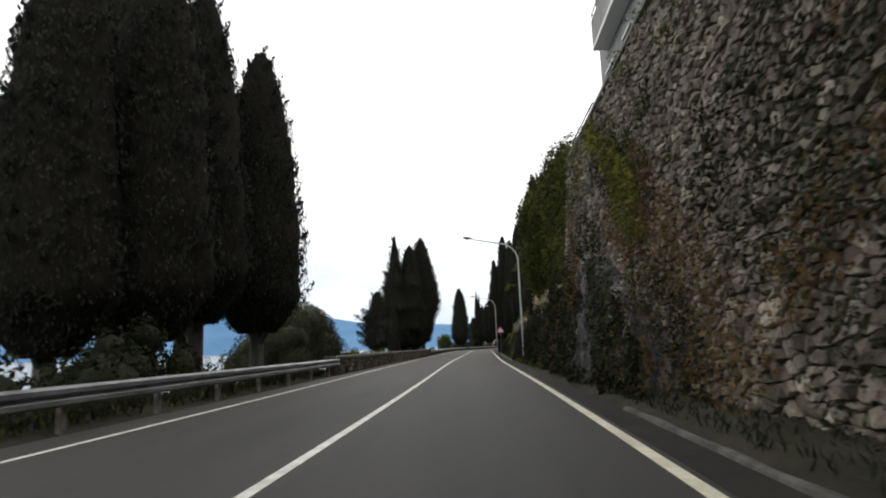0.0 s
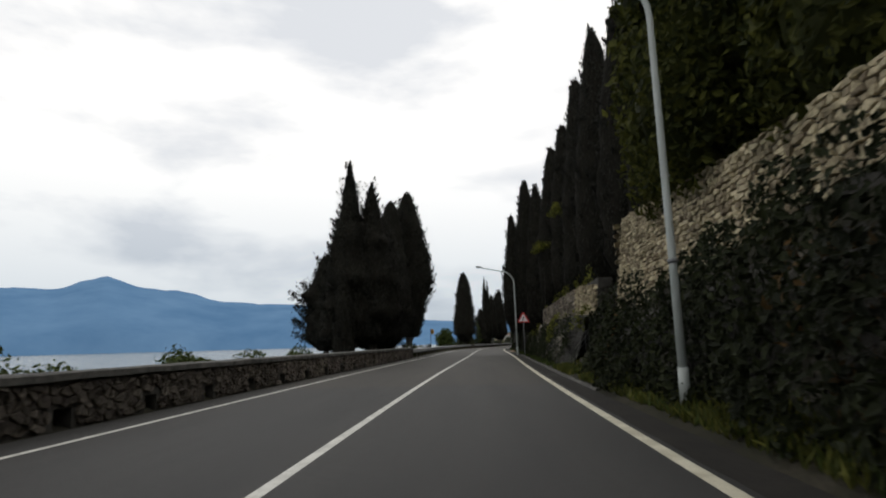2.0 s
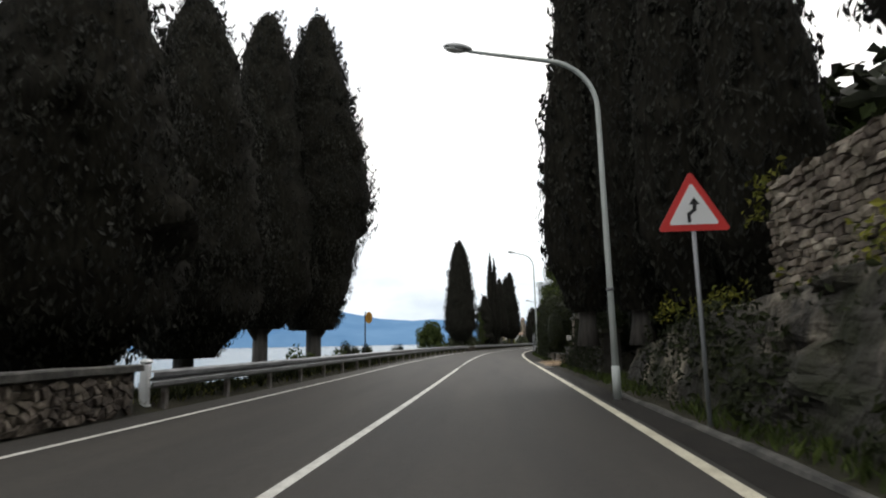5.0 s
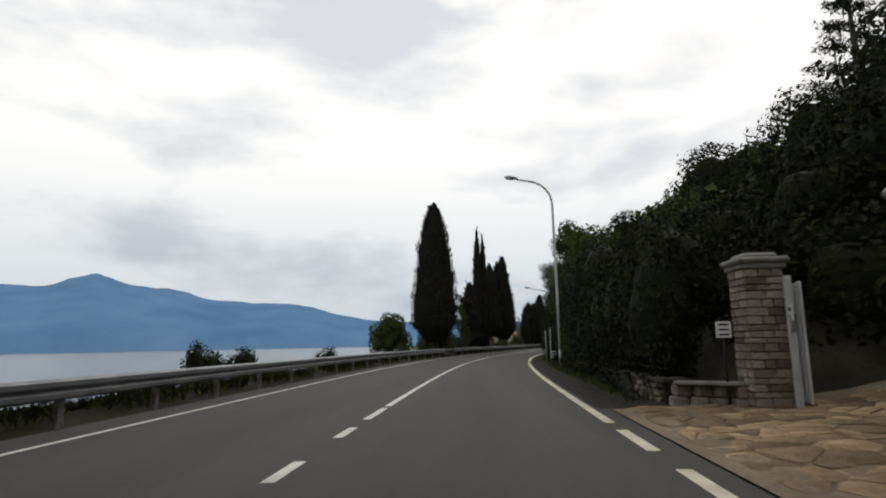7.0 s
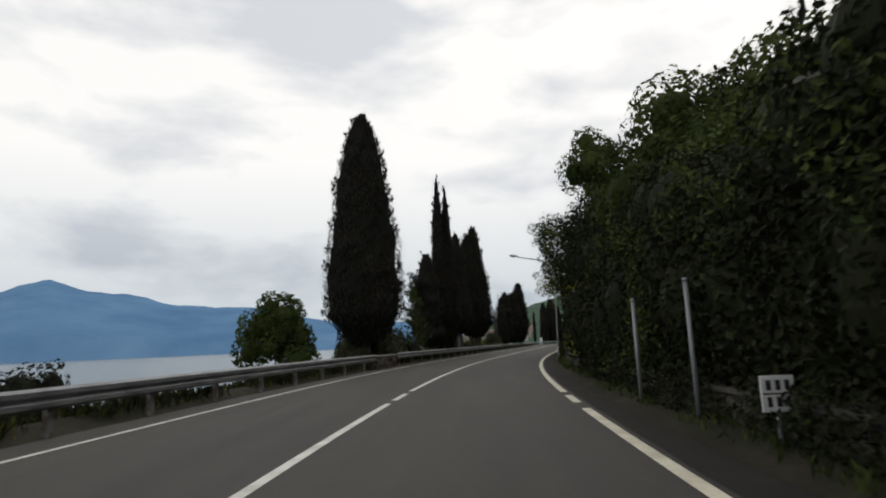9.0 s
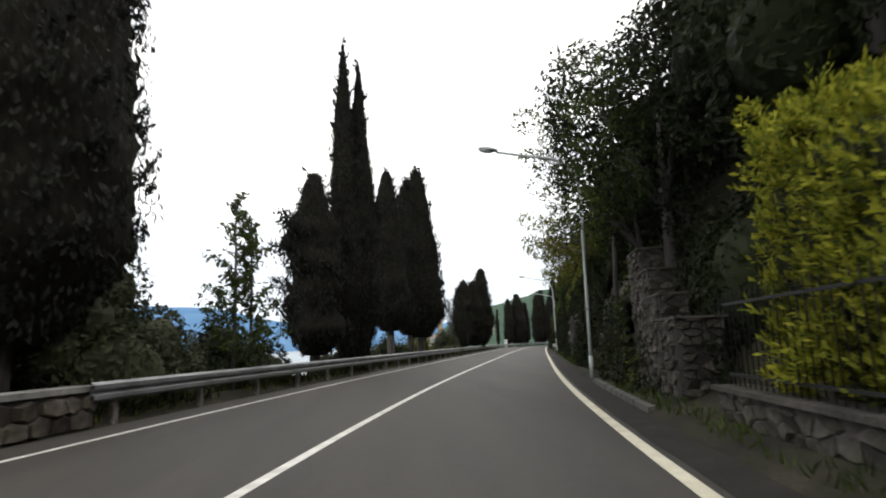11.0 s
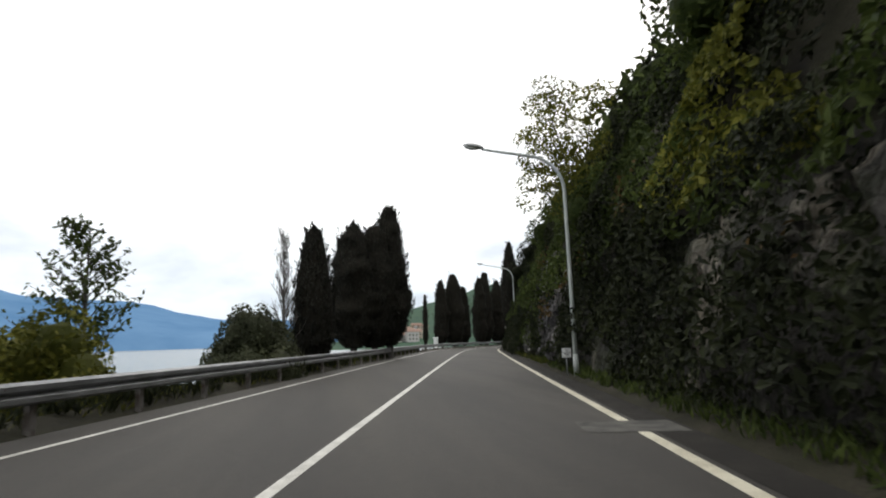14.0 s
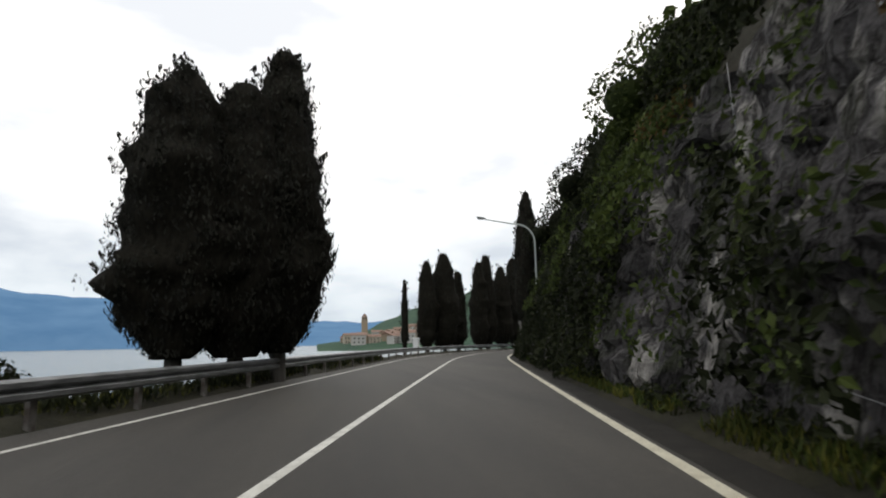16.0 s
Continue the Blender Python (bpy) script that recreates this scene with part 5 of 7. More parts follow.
# low pale return wall between the pillar and the garden wall
ret = empty("return_wall", facing(73.3, 3.15, 0))
tagged(ret, "low pale stone wall beside the gate pillar", "wall", kind="structure")
for k in range(4):
    for q in range(2):
        box("stone", (0.16 + 0.27 * k + 0.05 * q, 0.25 - 0.2 * k, 0.1 + 0.2 * q), (0.26, 0.3, 0.19), M_PALE, ret, bevel=0.025, m=pose(0, 0, 0, 0, 0, rng.uniform(-2, 2)))
box("coping", (0.56, -0.02, 0.43), (1.3, 0.36, 0.06), M_COPING, ret, bevel=0.015, m=pose(0.02, 0.0, 0, 0, 0, -33) @ pose(0.05, 0.25, 0))

tall = empty("utility_pole", facing(89.3, 18.4, 9.0))
tagged(tall, "slim grey utility pole on the wooded hillside", "pole")
tube("shaft", [(0, 0, -0.4), (0, 0, 4), (0, 0, 7.6)], [0.08, 0.07, 0.055], M_GREYP, tall, sides=10)
tube("bracket", [(-0.2, 0, 7.2), (0.2, 0, 7.2)], 0.02, M_GREYP, tall, sides=6)

low = sweep("wall_6", np.linspace(73.7, 107.7, 24), [(3.15, -0.15), (3.15, 0.42), (3.5, 0.42), (3.5, -0.15)], M_MORTAR)
tagged(low, "low stone garden wall under the hedge", "wall", kind="structure")
stone_face(low, right_place(lambda s, z: 3.15 + 0 * np.asarray(z)), 73.7, 75.2, 0.03, lambda u: 0.42, 0.21, 0.12, M_STONE, M_STONE_J, course=True, jit=0.25, depth=0.05)
stone_face(low, right_place(lambda s, z: 3.15 + 0 * np.asarray(z)), 75.2, 107.7, 0.03, lambda u: 0.42, 0.3, 0.17, M_DARKST, M_DARKST_J, near=lambda c: abs(c[0] - 104), jit=0.36, depth=0.035, limit=190)
sweep("coping", np.linspace(73.6, 107.8, 40), [(3.08, 0.42), (3.08, 0.48), (3.56, 0.48), (3.56, 0.42)], M_DARKST_J, low)


def iron_fence(s0, s1, lat, z0, h, gap=0.14):
    root = empty("iron_fence")
    tagged(root, "dark iron picket fence on a low wall", "fence")
    for z in (z0 + 0.12, z0 + h - 0.15):
        sweep("fence_rail", np.arange(s0, s1 + 0.01, 1.0), [(lat - 0.015, z), (lat - 0.015, z + 0.035), (lat + 0.015, z + 0.035), (lat + 0.015, z)], M_IRON, root)
    me = None
    for s in np.arange(s0, s1, gap):
        if me is None:
            ob = tube("picket", [(0, 0, 0), (0, 0, h - 0.05), (0, 0, h + 0.04)], [0.009, 0.009, 0.001], M_IRON, root, sides=5)
            me = ob.data
        else:
            ob = new("picket", me)
            ob.parent = root
        ob.location = vat(s, lat, z0)


iron_fence(98.5, 107.7, 3.22, 0.5, 1.15, 0.11)
iron_fence(73.9, 78.0, 3.3, 0.5, 1.2)

# stepped stone piers past the clipped hedge
for s, lat, h, L, wd in ((109.35, 3.22, 1.42, 0.8, 0.75), (110.2, 3.3, 1.9, 0.8, 0.5), (111.05, 3.38, 2.5, 0.8, 0.5), (111.95, 3.48, 3.1, 0.85, 0.5)):
    w = sweep("pier_wall", np.linspace(s - L / 2, s + L / 2, 3), [(lat - 0.1, -0.1), (lat - 0.1, h), (lat - 0.1 + wd, h), (lat - 0.1 + wd, -0.1)], M_MORTAR)
    tagged(w, "grey stone pier of a stepped garden wall", "wall", kind="structure")
    stone_face(w, right_place(lambda u, z, lat=lat: lat - 0.1 + 0 * np.asarray(z)), s - L / 2, s + L / 2, 0, lambda u, h=h: h, 0.22, 0.14, M_DARKST, M_DARKST_J, depth=0.05)
    stone_face(w, lambda u, v, o, s=s, L=L: at(s - L / 2 - o, u, v), lat - 0.1, lat - 0.1 + wd, 0, lambda u, h=h: h, 0.22, 0.14, M_DARKST, M_DARKST_J, depth=0.05, along=False)
    sweep("coping", [s - L / 2 - 0.06, s, s + L / 2 + 0.06], [(lat - 0.13, h), (lat - 0.13, h + 0.035), (lat - 0.04 + wd, h + 0.035), (lat - 0.04 + wd, h)], M_DARKST_J, w)

# short pale kerb stones before the piers
for k in range(6):
    ks = 108.7 + 0.86 * k
    kb = sweep("kerb_stone", [ks, ks + 0.4, ks + 0.82], [(2.5, -0.05), (2.51, 0.07), (2.63, 0.08), (2.65, -0.05)], M_KERB)
    tagged(kb, "low worn kerb stone before a stepped wall", "kerb", kind="structure")

# natural rock faces
rock_bank("rock_bank", 113.6, 120.0, lambda s, z: 3.2 + 0.30 * z, lin([113, 120], [2.6, 3.4]), "overgrown grey rock bank", amp=0.3)
rock_bank("rock_face", 119.8, 131.0, lambda s, z: 3.0 + 0.22 * z, lin([120, 123, 128, 131], [3.6, 4.6, 4.2, 3.6]), "pale cream limestone rock face", amp=0.36, material=M_CREAM)
rock_bank("rock_bank", 130.8, 149.0, lambda s, z: 3.15 + 0.32 * z, lin([131, 140, 149], [3.4, 3.6, 4.2]), "dark rock bank under creepers", amp=0.35)
rock_bank("rock_face", 145.5, 190.0, lambda s, z: 3.1 + 0.25 * z, lin([145.5, 149, 160, 190], [4.0, 5.5, 6.5, 6.0]), "tall grey limestone face hung with creepers", amp=0.45, material=M_CRAG)

for s0, z0, s1, z1 in ((150.6, 4.4, 149.9, 3.4), (149.6, 2.5, 149.0, 1.5), (150.4, 0.75, 149.0, 0.6), (153.2, 5.4, 152.6, 4.0)):
    stay = empty("steel_cable", pose(*vat(s0, 2.6 + 0.25 * z0, z0)))
    tagged(stay, "thin grey steel cable hanging on a rock face", "cable")
    end = np.array(vat(s1, 2.62 + 0.25 * z1, z1)) - np.array(vat(s0, 2.6 + 0.25 * z0, z0))
    tube("cable", [(0, 0, 0), tuple(end * 0.5 - [0, 0, 0.05]), tuple(end)], 0.006, M_GREYP, stay, sides=5)

# ---- the terrace house above the first wall ----
house = empty("terrace_house", facing(12.1, -1.7, 9.3))
tagged(house, "grey plastered house with balconies on a high terrace", "house")
box("wall", (10.6, 0.5, 5.0), (6.0, 14.0, 10.6), M_PLASTER, house)
box("roof", (10.4, 0.5, 10.5), (7.6, 15.4, 0.4), M_ROOF, house, bevel=0.1)
for z in (3.75, 7.0):
    b = box("balcony", (7.35, 2.4, z), (0.7, 7.4, 0.2), M_WHITE, house, "pale concrete balcony slab", bevel=0.02)
    box("parapet", (7.05, 2.4, z + 0.66), (0.08, 7.36, 1.1), M_PLASTER, b, "grey balcony parapet", bevel=0.01)
    tube("railing", [(7.05, -1.3, z + 1.5), (7.05, 6.1, z + 1.5), (7.6, 6.1, z + 1.5)], 0.03, M_GREYP, b, sides=6)
    for y in np.arange(-1.3, 6.2, 0.92):
        tube("baluster", [(7.05, y, z), (7.05, y, z + 1.5)], 0.015, M_GREYP, b, sides=5)
for y in (-4, -0.5, 3.0, 5.8):
    for z in (2.0, 5.5, 8.6):
        w = box("window", (7.58, y, z), (0.06, 1.1, 1.5), M_GLASS, house, "dark window pane")
        box("frame", (7.56, y, z + 0.78), (0.1, 1.3, 0.1), M_WHITE, w)
        box("frame", (7.56, y, z - 0.78), (0.16, 1.3, 0.08), M_WHITE, w)

fence = empty("terrace_railing")
tagged(fence, "thin dark iron railing along the terrace edge", "railing")
for z in (9.85, 10.3):
    tube("bar", [vat(-8, 5.6, z), vat(5, 5.6, z), vat(15.7, 5.6, z), vat(15.7, 4.9, z), vat(18.5, 4.75, z - 0.25), vat(18.5, 6.2, z - 0.25)], 0.03, M_IRON, fence, sides=6)
for s in np.arange(-8, 15.7, 1.3):
    tube("post", [vat(s, 5.6, 9.3), vat(s, 5.6, 10.3)], 0.022, M_IRON, fence, sides=6)
for s in (15.7, 17.1, 18.5):
    tube("post", [vat(s, 4.85, 9.3), vat(s, 4.85, 10.1)], 0.022, M_IRON, fence, sides=6)

# ---- lake side trees ----
G1 = "cypress trees along the lake shore"
for s, lat, top, r, kind, cf in ((18.5, -9.75, 16.2, 2.35, "egg", 2.0), (15.6, -10.6, 16.9, 2.2, "egg", 2.3), (17.4, -12.4, 16.5, 2.3, "egg", 2.3),
                                 (13.2, -10.6, 16.3, 2.3, "egg", 1.6), (11.0, -11.6, 15.3, 2.0, "egg", 1.2), (15.0, -13.6, 16.8, 2.4, "egg", 2.3)):
    cypress(s, lat, top, r, kind, cf, group=G1, dens=50, lump=0.14, rough=0.15)
ragged = cypress(49.0, -9.5, 14.8, 2.6, "cone", 1.0, group=G1, dens=60, lump=0.2, rough=0.6, label="broad ragged dark cypress with spreading branches")
boughs(ragged, ((2.9, 8.2, 1.5), (3.2, 7.0, 1.7), (3.5, 6.2, 1.7), (3.0, 5.2, 1.9), (3.3, 4.5, 1.8), (3.1, 3.2, 1.9), (4.2, 5.6, 2.2), (4.4, 3.6, 2.2), (2.8, 10.2, 1.3)))
behind = cypress(52.2, -12.4, 8.6, 1.9, "egg", 0.8, group=G1, dens=60, lump=0.25, rough=0.8, label="broad ragged dark cypress with spreading branches")
boughs(behind, ((3.0, 6.2, 2.2), (3.3, 5.3, 2.5), (3.0, 4.3, 2.3), (3.2, 3.3, 2.6), (3.4, 2.3, 2.2), (4.0, 4.6, 2.2)))
cypress(49.7, -8.15, 13.4, 2.3, "flame", 1.2, group=G1, dens=60, lump=0.2, rough=0.6)
cypress(50.8, -8.7, 11.6, 2.6, "flame", 0.9, group=G1, dens=60, lump=0.18, rough=0.5)
cypress(47.4, -9.4, 6.4, 0.75, "column", 0.2, group=G1, dens=70, spray=0.2, label="small slim cypress beside a parapet wall")
cypress(56.8, -9.6, 12.4, 2.9, "egg", 0.6, group=G1, lump=0.17, rough=0.4)
cypress(61.8, -10.3, 14.5, 2.8, "egg", 0.8, group=G1, rough=0.4)
cypress(69.6, -9.2, 19.9, 3.3, "drop", 1.9, group=G1, dens=60, lump=0.15, rough=0.25)
cypress(67.1, -10.6, 18.0, 2.6, "egg", 1.9, group=G1, dens=50, lump=0.16, rough=0.3)
cypress(108.3, -8.3, 16.2, 2.45, "egg", 1.4, group=G1, dens=60, lump=0.12, rough=0.15)
cypress(120.4, -7.45, 16.9, 1.15, "flame", 0.4, group=G1, dens=60, lump=0.16, rough=0.15, label="tall slim twin-topped dark cypress")
cypress(120.8, -6.85, 16.0, 1.1, "flame", 0.6, group=G1, dens=60, lump=0.13, rough=0.15)
tiered = cypress(118.6, -8.0, 9.2, 1.45, "egg", 0.9, group=G1, dens=60, lump=0.25, rough=0.7, label="blocky ragged dark cypress with tiered branches")
boughs(tiered, ((3.0, 7.3, 1.6), (3.4, 5.8, 1.8), (3.1, 4.3, 1.8), (4.3, 6.5, 1.7), (4.6, 4.9, 1.8), (2.6, 3.1, 1.7), (0.3, 4.3, 1.4), (4.0, 3.3, 1.8)), 300)
cypress(128.2, -8.1, 13.4, 1.5, "egg", 2.1, group=G1, dens=60, lump=0.16, rough=0.35)
cypress(131.9, -7.9, 14.3, 1.5, "egg", 1.9, group=G1, dens=70, lump=0.14, rough=0.2)
cypress(132.2, -7.25, 15.0, 1.9, "egg", 1.7, group=G1, dens=75, lump=0.14, rough=0.2)
cypress(147.4, -7.1, 6.6, 0.95, "block", 0.3, group=G1, dens=110, spray=0.14, lump=0.08)
cypress(160.5, -6.5, 11.9, 1.65, "block", 0.9, group=G1, dens=60, lump=0.22, rough=0.5)
cypress(158.6, -8.6, 10.0, 1.75, "block", 0.8, group=G1, dens=60, lump=0.25, rough=0.8)
cypress(159.6, -7.4, 10.1, 1.75, "block", 0.8, group=G1, dens=60, lump=0.22, rough=0.5)
# the row beyond the last bend
for x, y, top, r in ((25.4, 263.8, 8.6, 0.45), (28.1, 265.2, 11.0, 1.25), (30.5, 267.2, 12.2, 1.75), (33.0, 270.2, 10.4, 1.3), (37.0, 276.8, 12.6, 1.5), (38.8, 279.7, 14.0, 1.6), (42.0, 282.8, 12.8, 1.9), (44.7, 285.9, 14.6, 1.7), (47.2, 288.2, 13.6, 1.9), (52.4, 293.6, 14.8, 1.8)):
    s, lat = lane_of(x, y)
    cypress(s, min(lat, -7.6 - r * 0.4), top, r, "block", 0.3, group=G1, dens=25, lump=0.2, rough=0.45)


def clump(n, rs, rl, z, rz, k=0.55, seed=1, flat=0.6):
    """A heap of n clumps over a footprint of half sizes rs, rl, up to z."""
    g = np.random.default_rng(seed)
    out = []
    for i in range(n):
        a, q = g.uniform(0, 2 * math.pi), math.sqrt(g.uniform(0, 1))
        zz = z - rz + (1 - q ** 1.6) * rz * 0.6 * g.uniform(0.4, 1) - (q ** 2) * z * 0.35
        sz = k * (0.7 + 0.6 * g.uniform())
        out.append((math.cos(a) * q * rs, math.sin(a) * q * rl, max(zz, sz * 0.4), sz * min(rs, 2.2), sz * min(rl, 2.2), sz * min(rz, 2.0) * flat / 0.6))
    return out


bush("olive_bush", 24.8, -11.0, clump(44, 3.6, 2.6, 5.2, 3.1, 0.5, 3), M_OLIVE, "broad rounded grey-green olive bush by the lake", dens=75, size=0.2, aspect=0.3, ground=-1.2, core=0.75)
bush("shrub", 11.5, -9.2, clump(12, 2.6, 1.2, 2.6, 1.8, 0.55, 5), M_LEAF, "dark shrub under the lakeside cypresses", dens=60, size=0.16, ground=-0.6)
bush("shrub", 5.5, -9.4, clump(12, 3.0, 1.2, 2.2, 1.6, 0.55, 6), M_LEAF, "dark shrub under the lakeside cypresses", dens=60, size=0.16, ground=-0.6)
for s, lat, z, sd in ((33, -9.2, 0.9, 1), (36.5, -9.6, 0.85, 2), (40, -9.0, 0.9, 3), (27.5, -8.6, 0.9, 4)):
    bush("low_shrub", s, lat, clump(7, 1.2, 0.8, z, 1.2, 0.6, sd), M_LEAF2, "low bright green shrub on the lake bank", dens=70, size=0.13, ground=-0.8)
for s, lat, z, sd in ((66.5, -8.4, 0.8, 1), (70.0, -8.2, 0.9, 2)):
    bush("low_shrub", s, lat, clump(6, 0.7, 0.6, z, 1.4, 0.5, sd), M_LEAF2, "small leafy shrub behind the guardrail", dens=70, size=0.13, ground=-0.8, core=0.55)
for s, lat, z, sd in ((84.6, -12.6, 0.75, 1), (86.3, -12.0, 0.65, 2), (94, -11.2, 0.4, 4)):
    bush("low_shrub", s, lat, clump(6, 0.9, 0.7, z, 1.6, 0.55, sd), M_LEAF, "dark rounded shrub on the lake bank", dens=60, size=0.14, ground=-2.0)
bush("shrub", 104.6, -11.3, clump(22, 1.9, 1.7, 5.0, 2.9, 0.45, 8), M_LEAF2, "leafy green shrub on the lake bank", dens=60, size=0.2, ground=-1.2, core=0.6)
bush("shrub", 110.4, -8.8, clump(30, 3.6, 1.6, 5.0, 3.2, 0.45, 9), M_OLIVE, "dense dark olive shrub behind the guardrail", dens=65, size=0.17, ground=-0.7)
bush("shrub", 114.5, -8.6, clump(14, 1.8, 1.3, 2.4, 1.9, 0.5, 10), M_LEAF, "dark lakeside shrub behind the guardrail", dens=60, size=0.16, ground=-0.7)
bush("shrub", 123.3, -8.6, clump(10, 1.6, 1.2, 1.6, 1.5, 0.5, 12), M_LEAF, "dark green shrub between cypress trunks", dens=60, size=0.15, ground=-0.7)
bush("shrub", 130.6, -9.0, clump(12, 2.0, 1.2, 2.2, 1.8, 0.5, 13), M_OLIVE, "dark green shrub between cypress trunks", dens=60, size=0.15, ground=-0.8)
bush("shrub", 137.0, -8.6, clump(12, 2.0, 1.1, 1.9, 1.6, 0.5, 14), M_LAUREL, "rounded yellowish green shrub behind the guardrail", dens=70, size=0.15, ground=-0.7)
bush("shrub", 144.4, -8.05, clump(26, 2.2, 1.3, 3.5, 2.5, 0.45, 15), M_OLIVE, "rounded olive green shrub by the lake", dens=70, size=0.15, ground=-0.9)
bush("shrub", 151.5, -9.5, clump(8, 1.3, 1.0, 0.8, 1.2, 0.5, 16), M_OLIVE, "low olive shrub on the lake bank", dens=60, size=0.15, ground=-0.9)
bush("shrub", 155.0, -11.0, clump(10, 1.6, 1.3, 1.6, 1.6, 0.5, 17), M_LEAF, "low dark shrub on the lake bank", dens=60, size=0.15, ground=-1.4)


def sapling(s, lat, top, ground, spread, label, material=M_LEAF2, n=26, size=0.17, bare=False, seed=1):
    """A young open tree: a leader with many rising twigs, leaves strung along them."""
    g = np.random.default_rng(seed)
    root = tree_root("young_tree", s, lat, ground, label)
    H = top - ground
    tube("trunk", [(0, 0, -0.3), (0.05, 0.02, H * 0.5), (0.02, 0.05, H * 0.97)], [0.06, 0.045, 0.012], M_BARK, root, sides=7)
    P, N = [], []
    for k in range(n):
        z = H * (0.18 + 0.78 * k / n)
        a = g.uniform(0, 2 * math.pi)
        L = spread * (1.05 - 0.75 * k / n) * g.uniform(0.6, 1.1)
        rise = L * g.uniform(0.5, 1.1) * (2.2 if bare else 1)
        p0, p1 = Vector((0.02, 0.02, z)), Vector((math.cos(a) * L, math.sin(a) * L, min(z + rise, H * 1.02)))
        tube("twig", [p0, p0.lerp(p1, 0.5) + Vector((0, 0, 0.06)), p1], [0.018, 0.012, 0.004], M_BARK, root, sides=5)
        for q in range(0 if bare else 30):
            t = g.uniform(0.2, 1.05)
            pp = p0.lerp(p1, t)
            P.append((pp.x + g.normal(0, 0.07), pp.y + g.normal(0, 0.07), pp.z + g.normal(0, 0.07)))
            N.append((g.normal(), g.normal(), abs(g.normal())))
        if bare:
            for q in range(5):
                t = g.uniform(0.3, 0.9)
                pp = p0.lerp(p1, t)
                tube("twig", [pp, pp + Vector((g.normal(0, 0.12), g.normal(0, 0.12), 0.45))], [0.008, 0.003], M_BARK, root, sides=4)
    if P:
        V, F = leaves(np.array(P), np.array(N), size, 0.45, up=0.2, jitter=1.0)
        part_np("crown", V, F, material, root)
    return root


sapling(112.5, -7.0, 5.6, -0.3, 1.0, "young open leafy tree beside the guardrail", n=30, seed=4)
sapling(113.1, -6.95, 5.2, -0.4, 1.0, "young open leafy tree beside the guardrail", n=44, seed=9)
sapling(115.2, -9.6, 3.4, -0.8, 0.9, "young leafy tree on the lake bank", n=20, seed=5)
sapling(139.2, -9.9, 4.4, -0.9, 1.9, "young leafy tree on the lake bank", n=54, seed=6)
sapling(146.4, -8.0, 5.7, -0.5, 0.8, "bare slim upright tree beside a cypress", n=80, bare=True, seed=7)

# ---- hill side trees and greenery ----
G2 = "cypress trees on the terrace"
for s, lat, top, r in ((52.0, 6.0, 16.4, 1.5), (50.2, 6.6, 17.4, 1.4), (48.3, 7.0, 16.4, 1.3), (46.2, 6.9, 18.5, 1.4), (44.0, 7.3, 18.0, 1.4), (41.8, 7.0, 18.6, 1.5), (39.4, 7.6, 18.0, 1.5), (37.2, 8.2, 18.0, 1.5)):
    cypress(s, lat - 0.8, top, r + 0.15, "egg", 3.4, ground=3.2, group=G2, dens=33, lump=0.12)
for s, lat, top, r in ((59.8, 3.7, 16.9, 1.55), (58.2, 4.5, 15.8, 1.4), (60.1, 2.35, 13.6, 1.15), (58.9, 4.9, 14.0, 1.4), (57.2, 5.6, 13, 1.5)):
    cypress(s, lat, top, r, "egg", 1.9, ground=1.4, group=G2, dens=55, lump=0.12, rough=0.1)

for q, (s, lat, z) in enumerate(((51.2, 4.05, 7.8), (47.8, 4.95, 9.6))):
    bush("climbing_plant", s, lat, [(0.5 * math.sin(2.1 * k + q), 0.45 * math.sin(3.7 * k) - 0.1, z + 0.3 * math.sin(1.3 * k), 0.34, 0.32, 0.26) for k in range(9)], M_LAUREL, "yellow-green climbing plant among dark cypresses", "plant", ground=3.0, dens=110, size=0.13, core=0.4, inner=0.4, stem=0.012)

bush("laurel_tree", 29.0, 6.4, [(0, 0, 9.0, 3.6, 2.6, 4.6), (-2.5, 0.6, 8.2, 2.8, 2.4, 3.6), (2.6, 0.2, 7.6, 2.6, 2.3, 3.4), (0.8, -1.4, 7.2, 2.4, 1.7, 2.8), (-1.2, 0.6, 12.2, 2.2, 2.0, 2.6), (1.4, 0.8, 12.0, 2.0, 1.8, 2.4),
                                (-3.8, -0.3, 6.0, 1.8, 1.7, 2.0), (3.8, -0.6, 6.2, 1.8, 1.7, 2.2), (0.4, -1.9, 9.8, 1.7, 1.3, 1.9)],
     M_EVERGREEN, "large dense evergreen laurel tree on the terrace", "tree", ground=4.6, dens=75, size=0.23, trunk=(0.22, 3.0), core=0.8)

# creepers and bushes hanging over the first wall and rock
slope_leaves("creeper", 9, 19.4, lambda s, z: 3.35 + 0.12 * z, 1.6, lin([9, 12, 15, 17, 20], [3.0, 5.5, 8.0, 9.6, 9.6]), M_LAUREL, "yellow-green creeper hanging over a stone wall", dens=60, size=0.17, lumps=0.3,
             patch=lambda S, Z: wob(np.stack([S, Z * 0.7, S * 0], 1), 0.75, 2) > 0.4)
slope_leaves("creeper", 9.4, 16.5, lambda s, z: 3.6 + 0.06 * z, 2.6, lin([8.4, 9.4, 12, 16.5], [4.6, 5.2, 7.6, 9.8]), M_LAUREL, "yellow-green creeper trailing down a stone wall", dens=150, size=0.14, lumps=0.25, ls=1.2,
             patch=lambda S, Z: np.abs(Z - np.interp(S, [8.5, 10.4, 12, 15], [3.6, 5.0, 6.4, 8.6])) + 1.0 * wob(np.stack([S, Z, S * 0], 1), 1.1, 41) < 0.5)
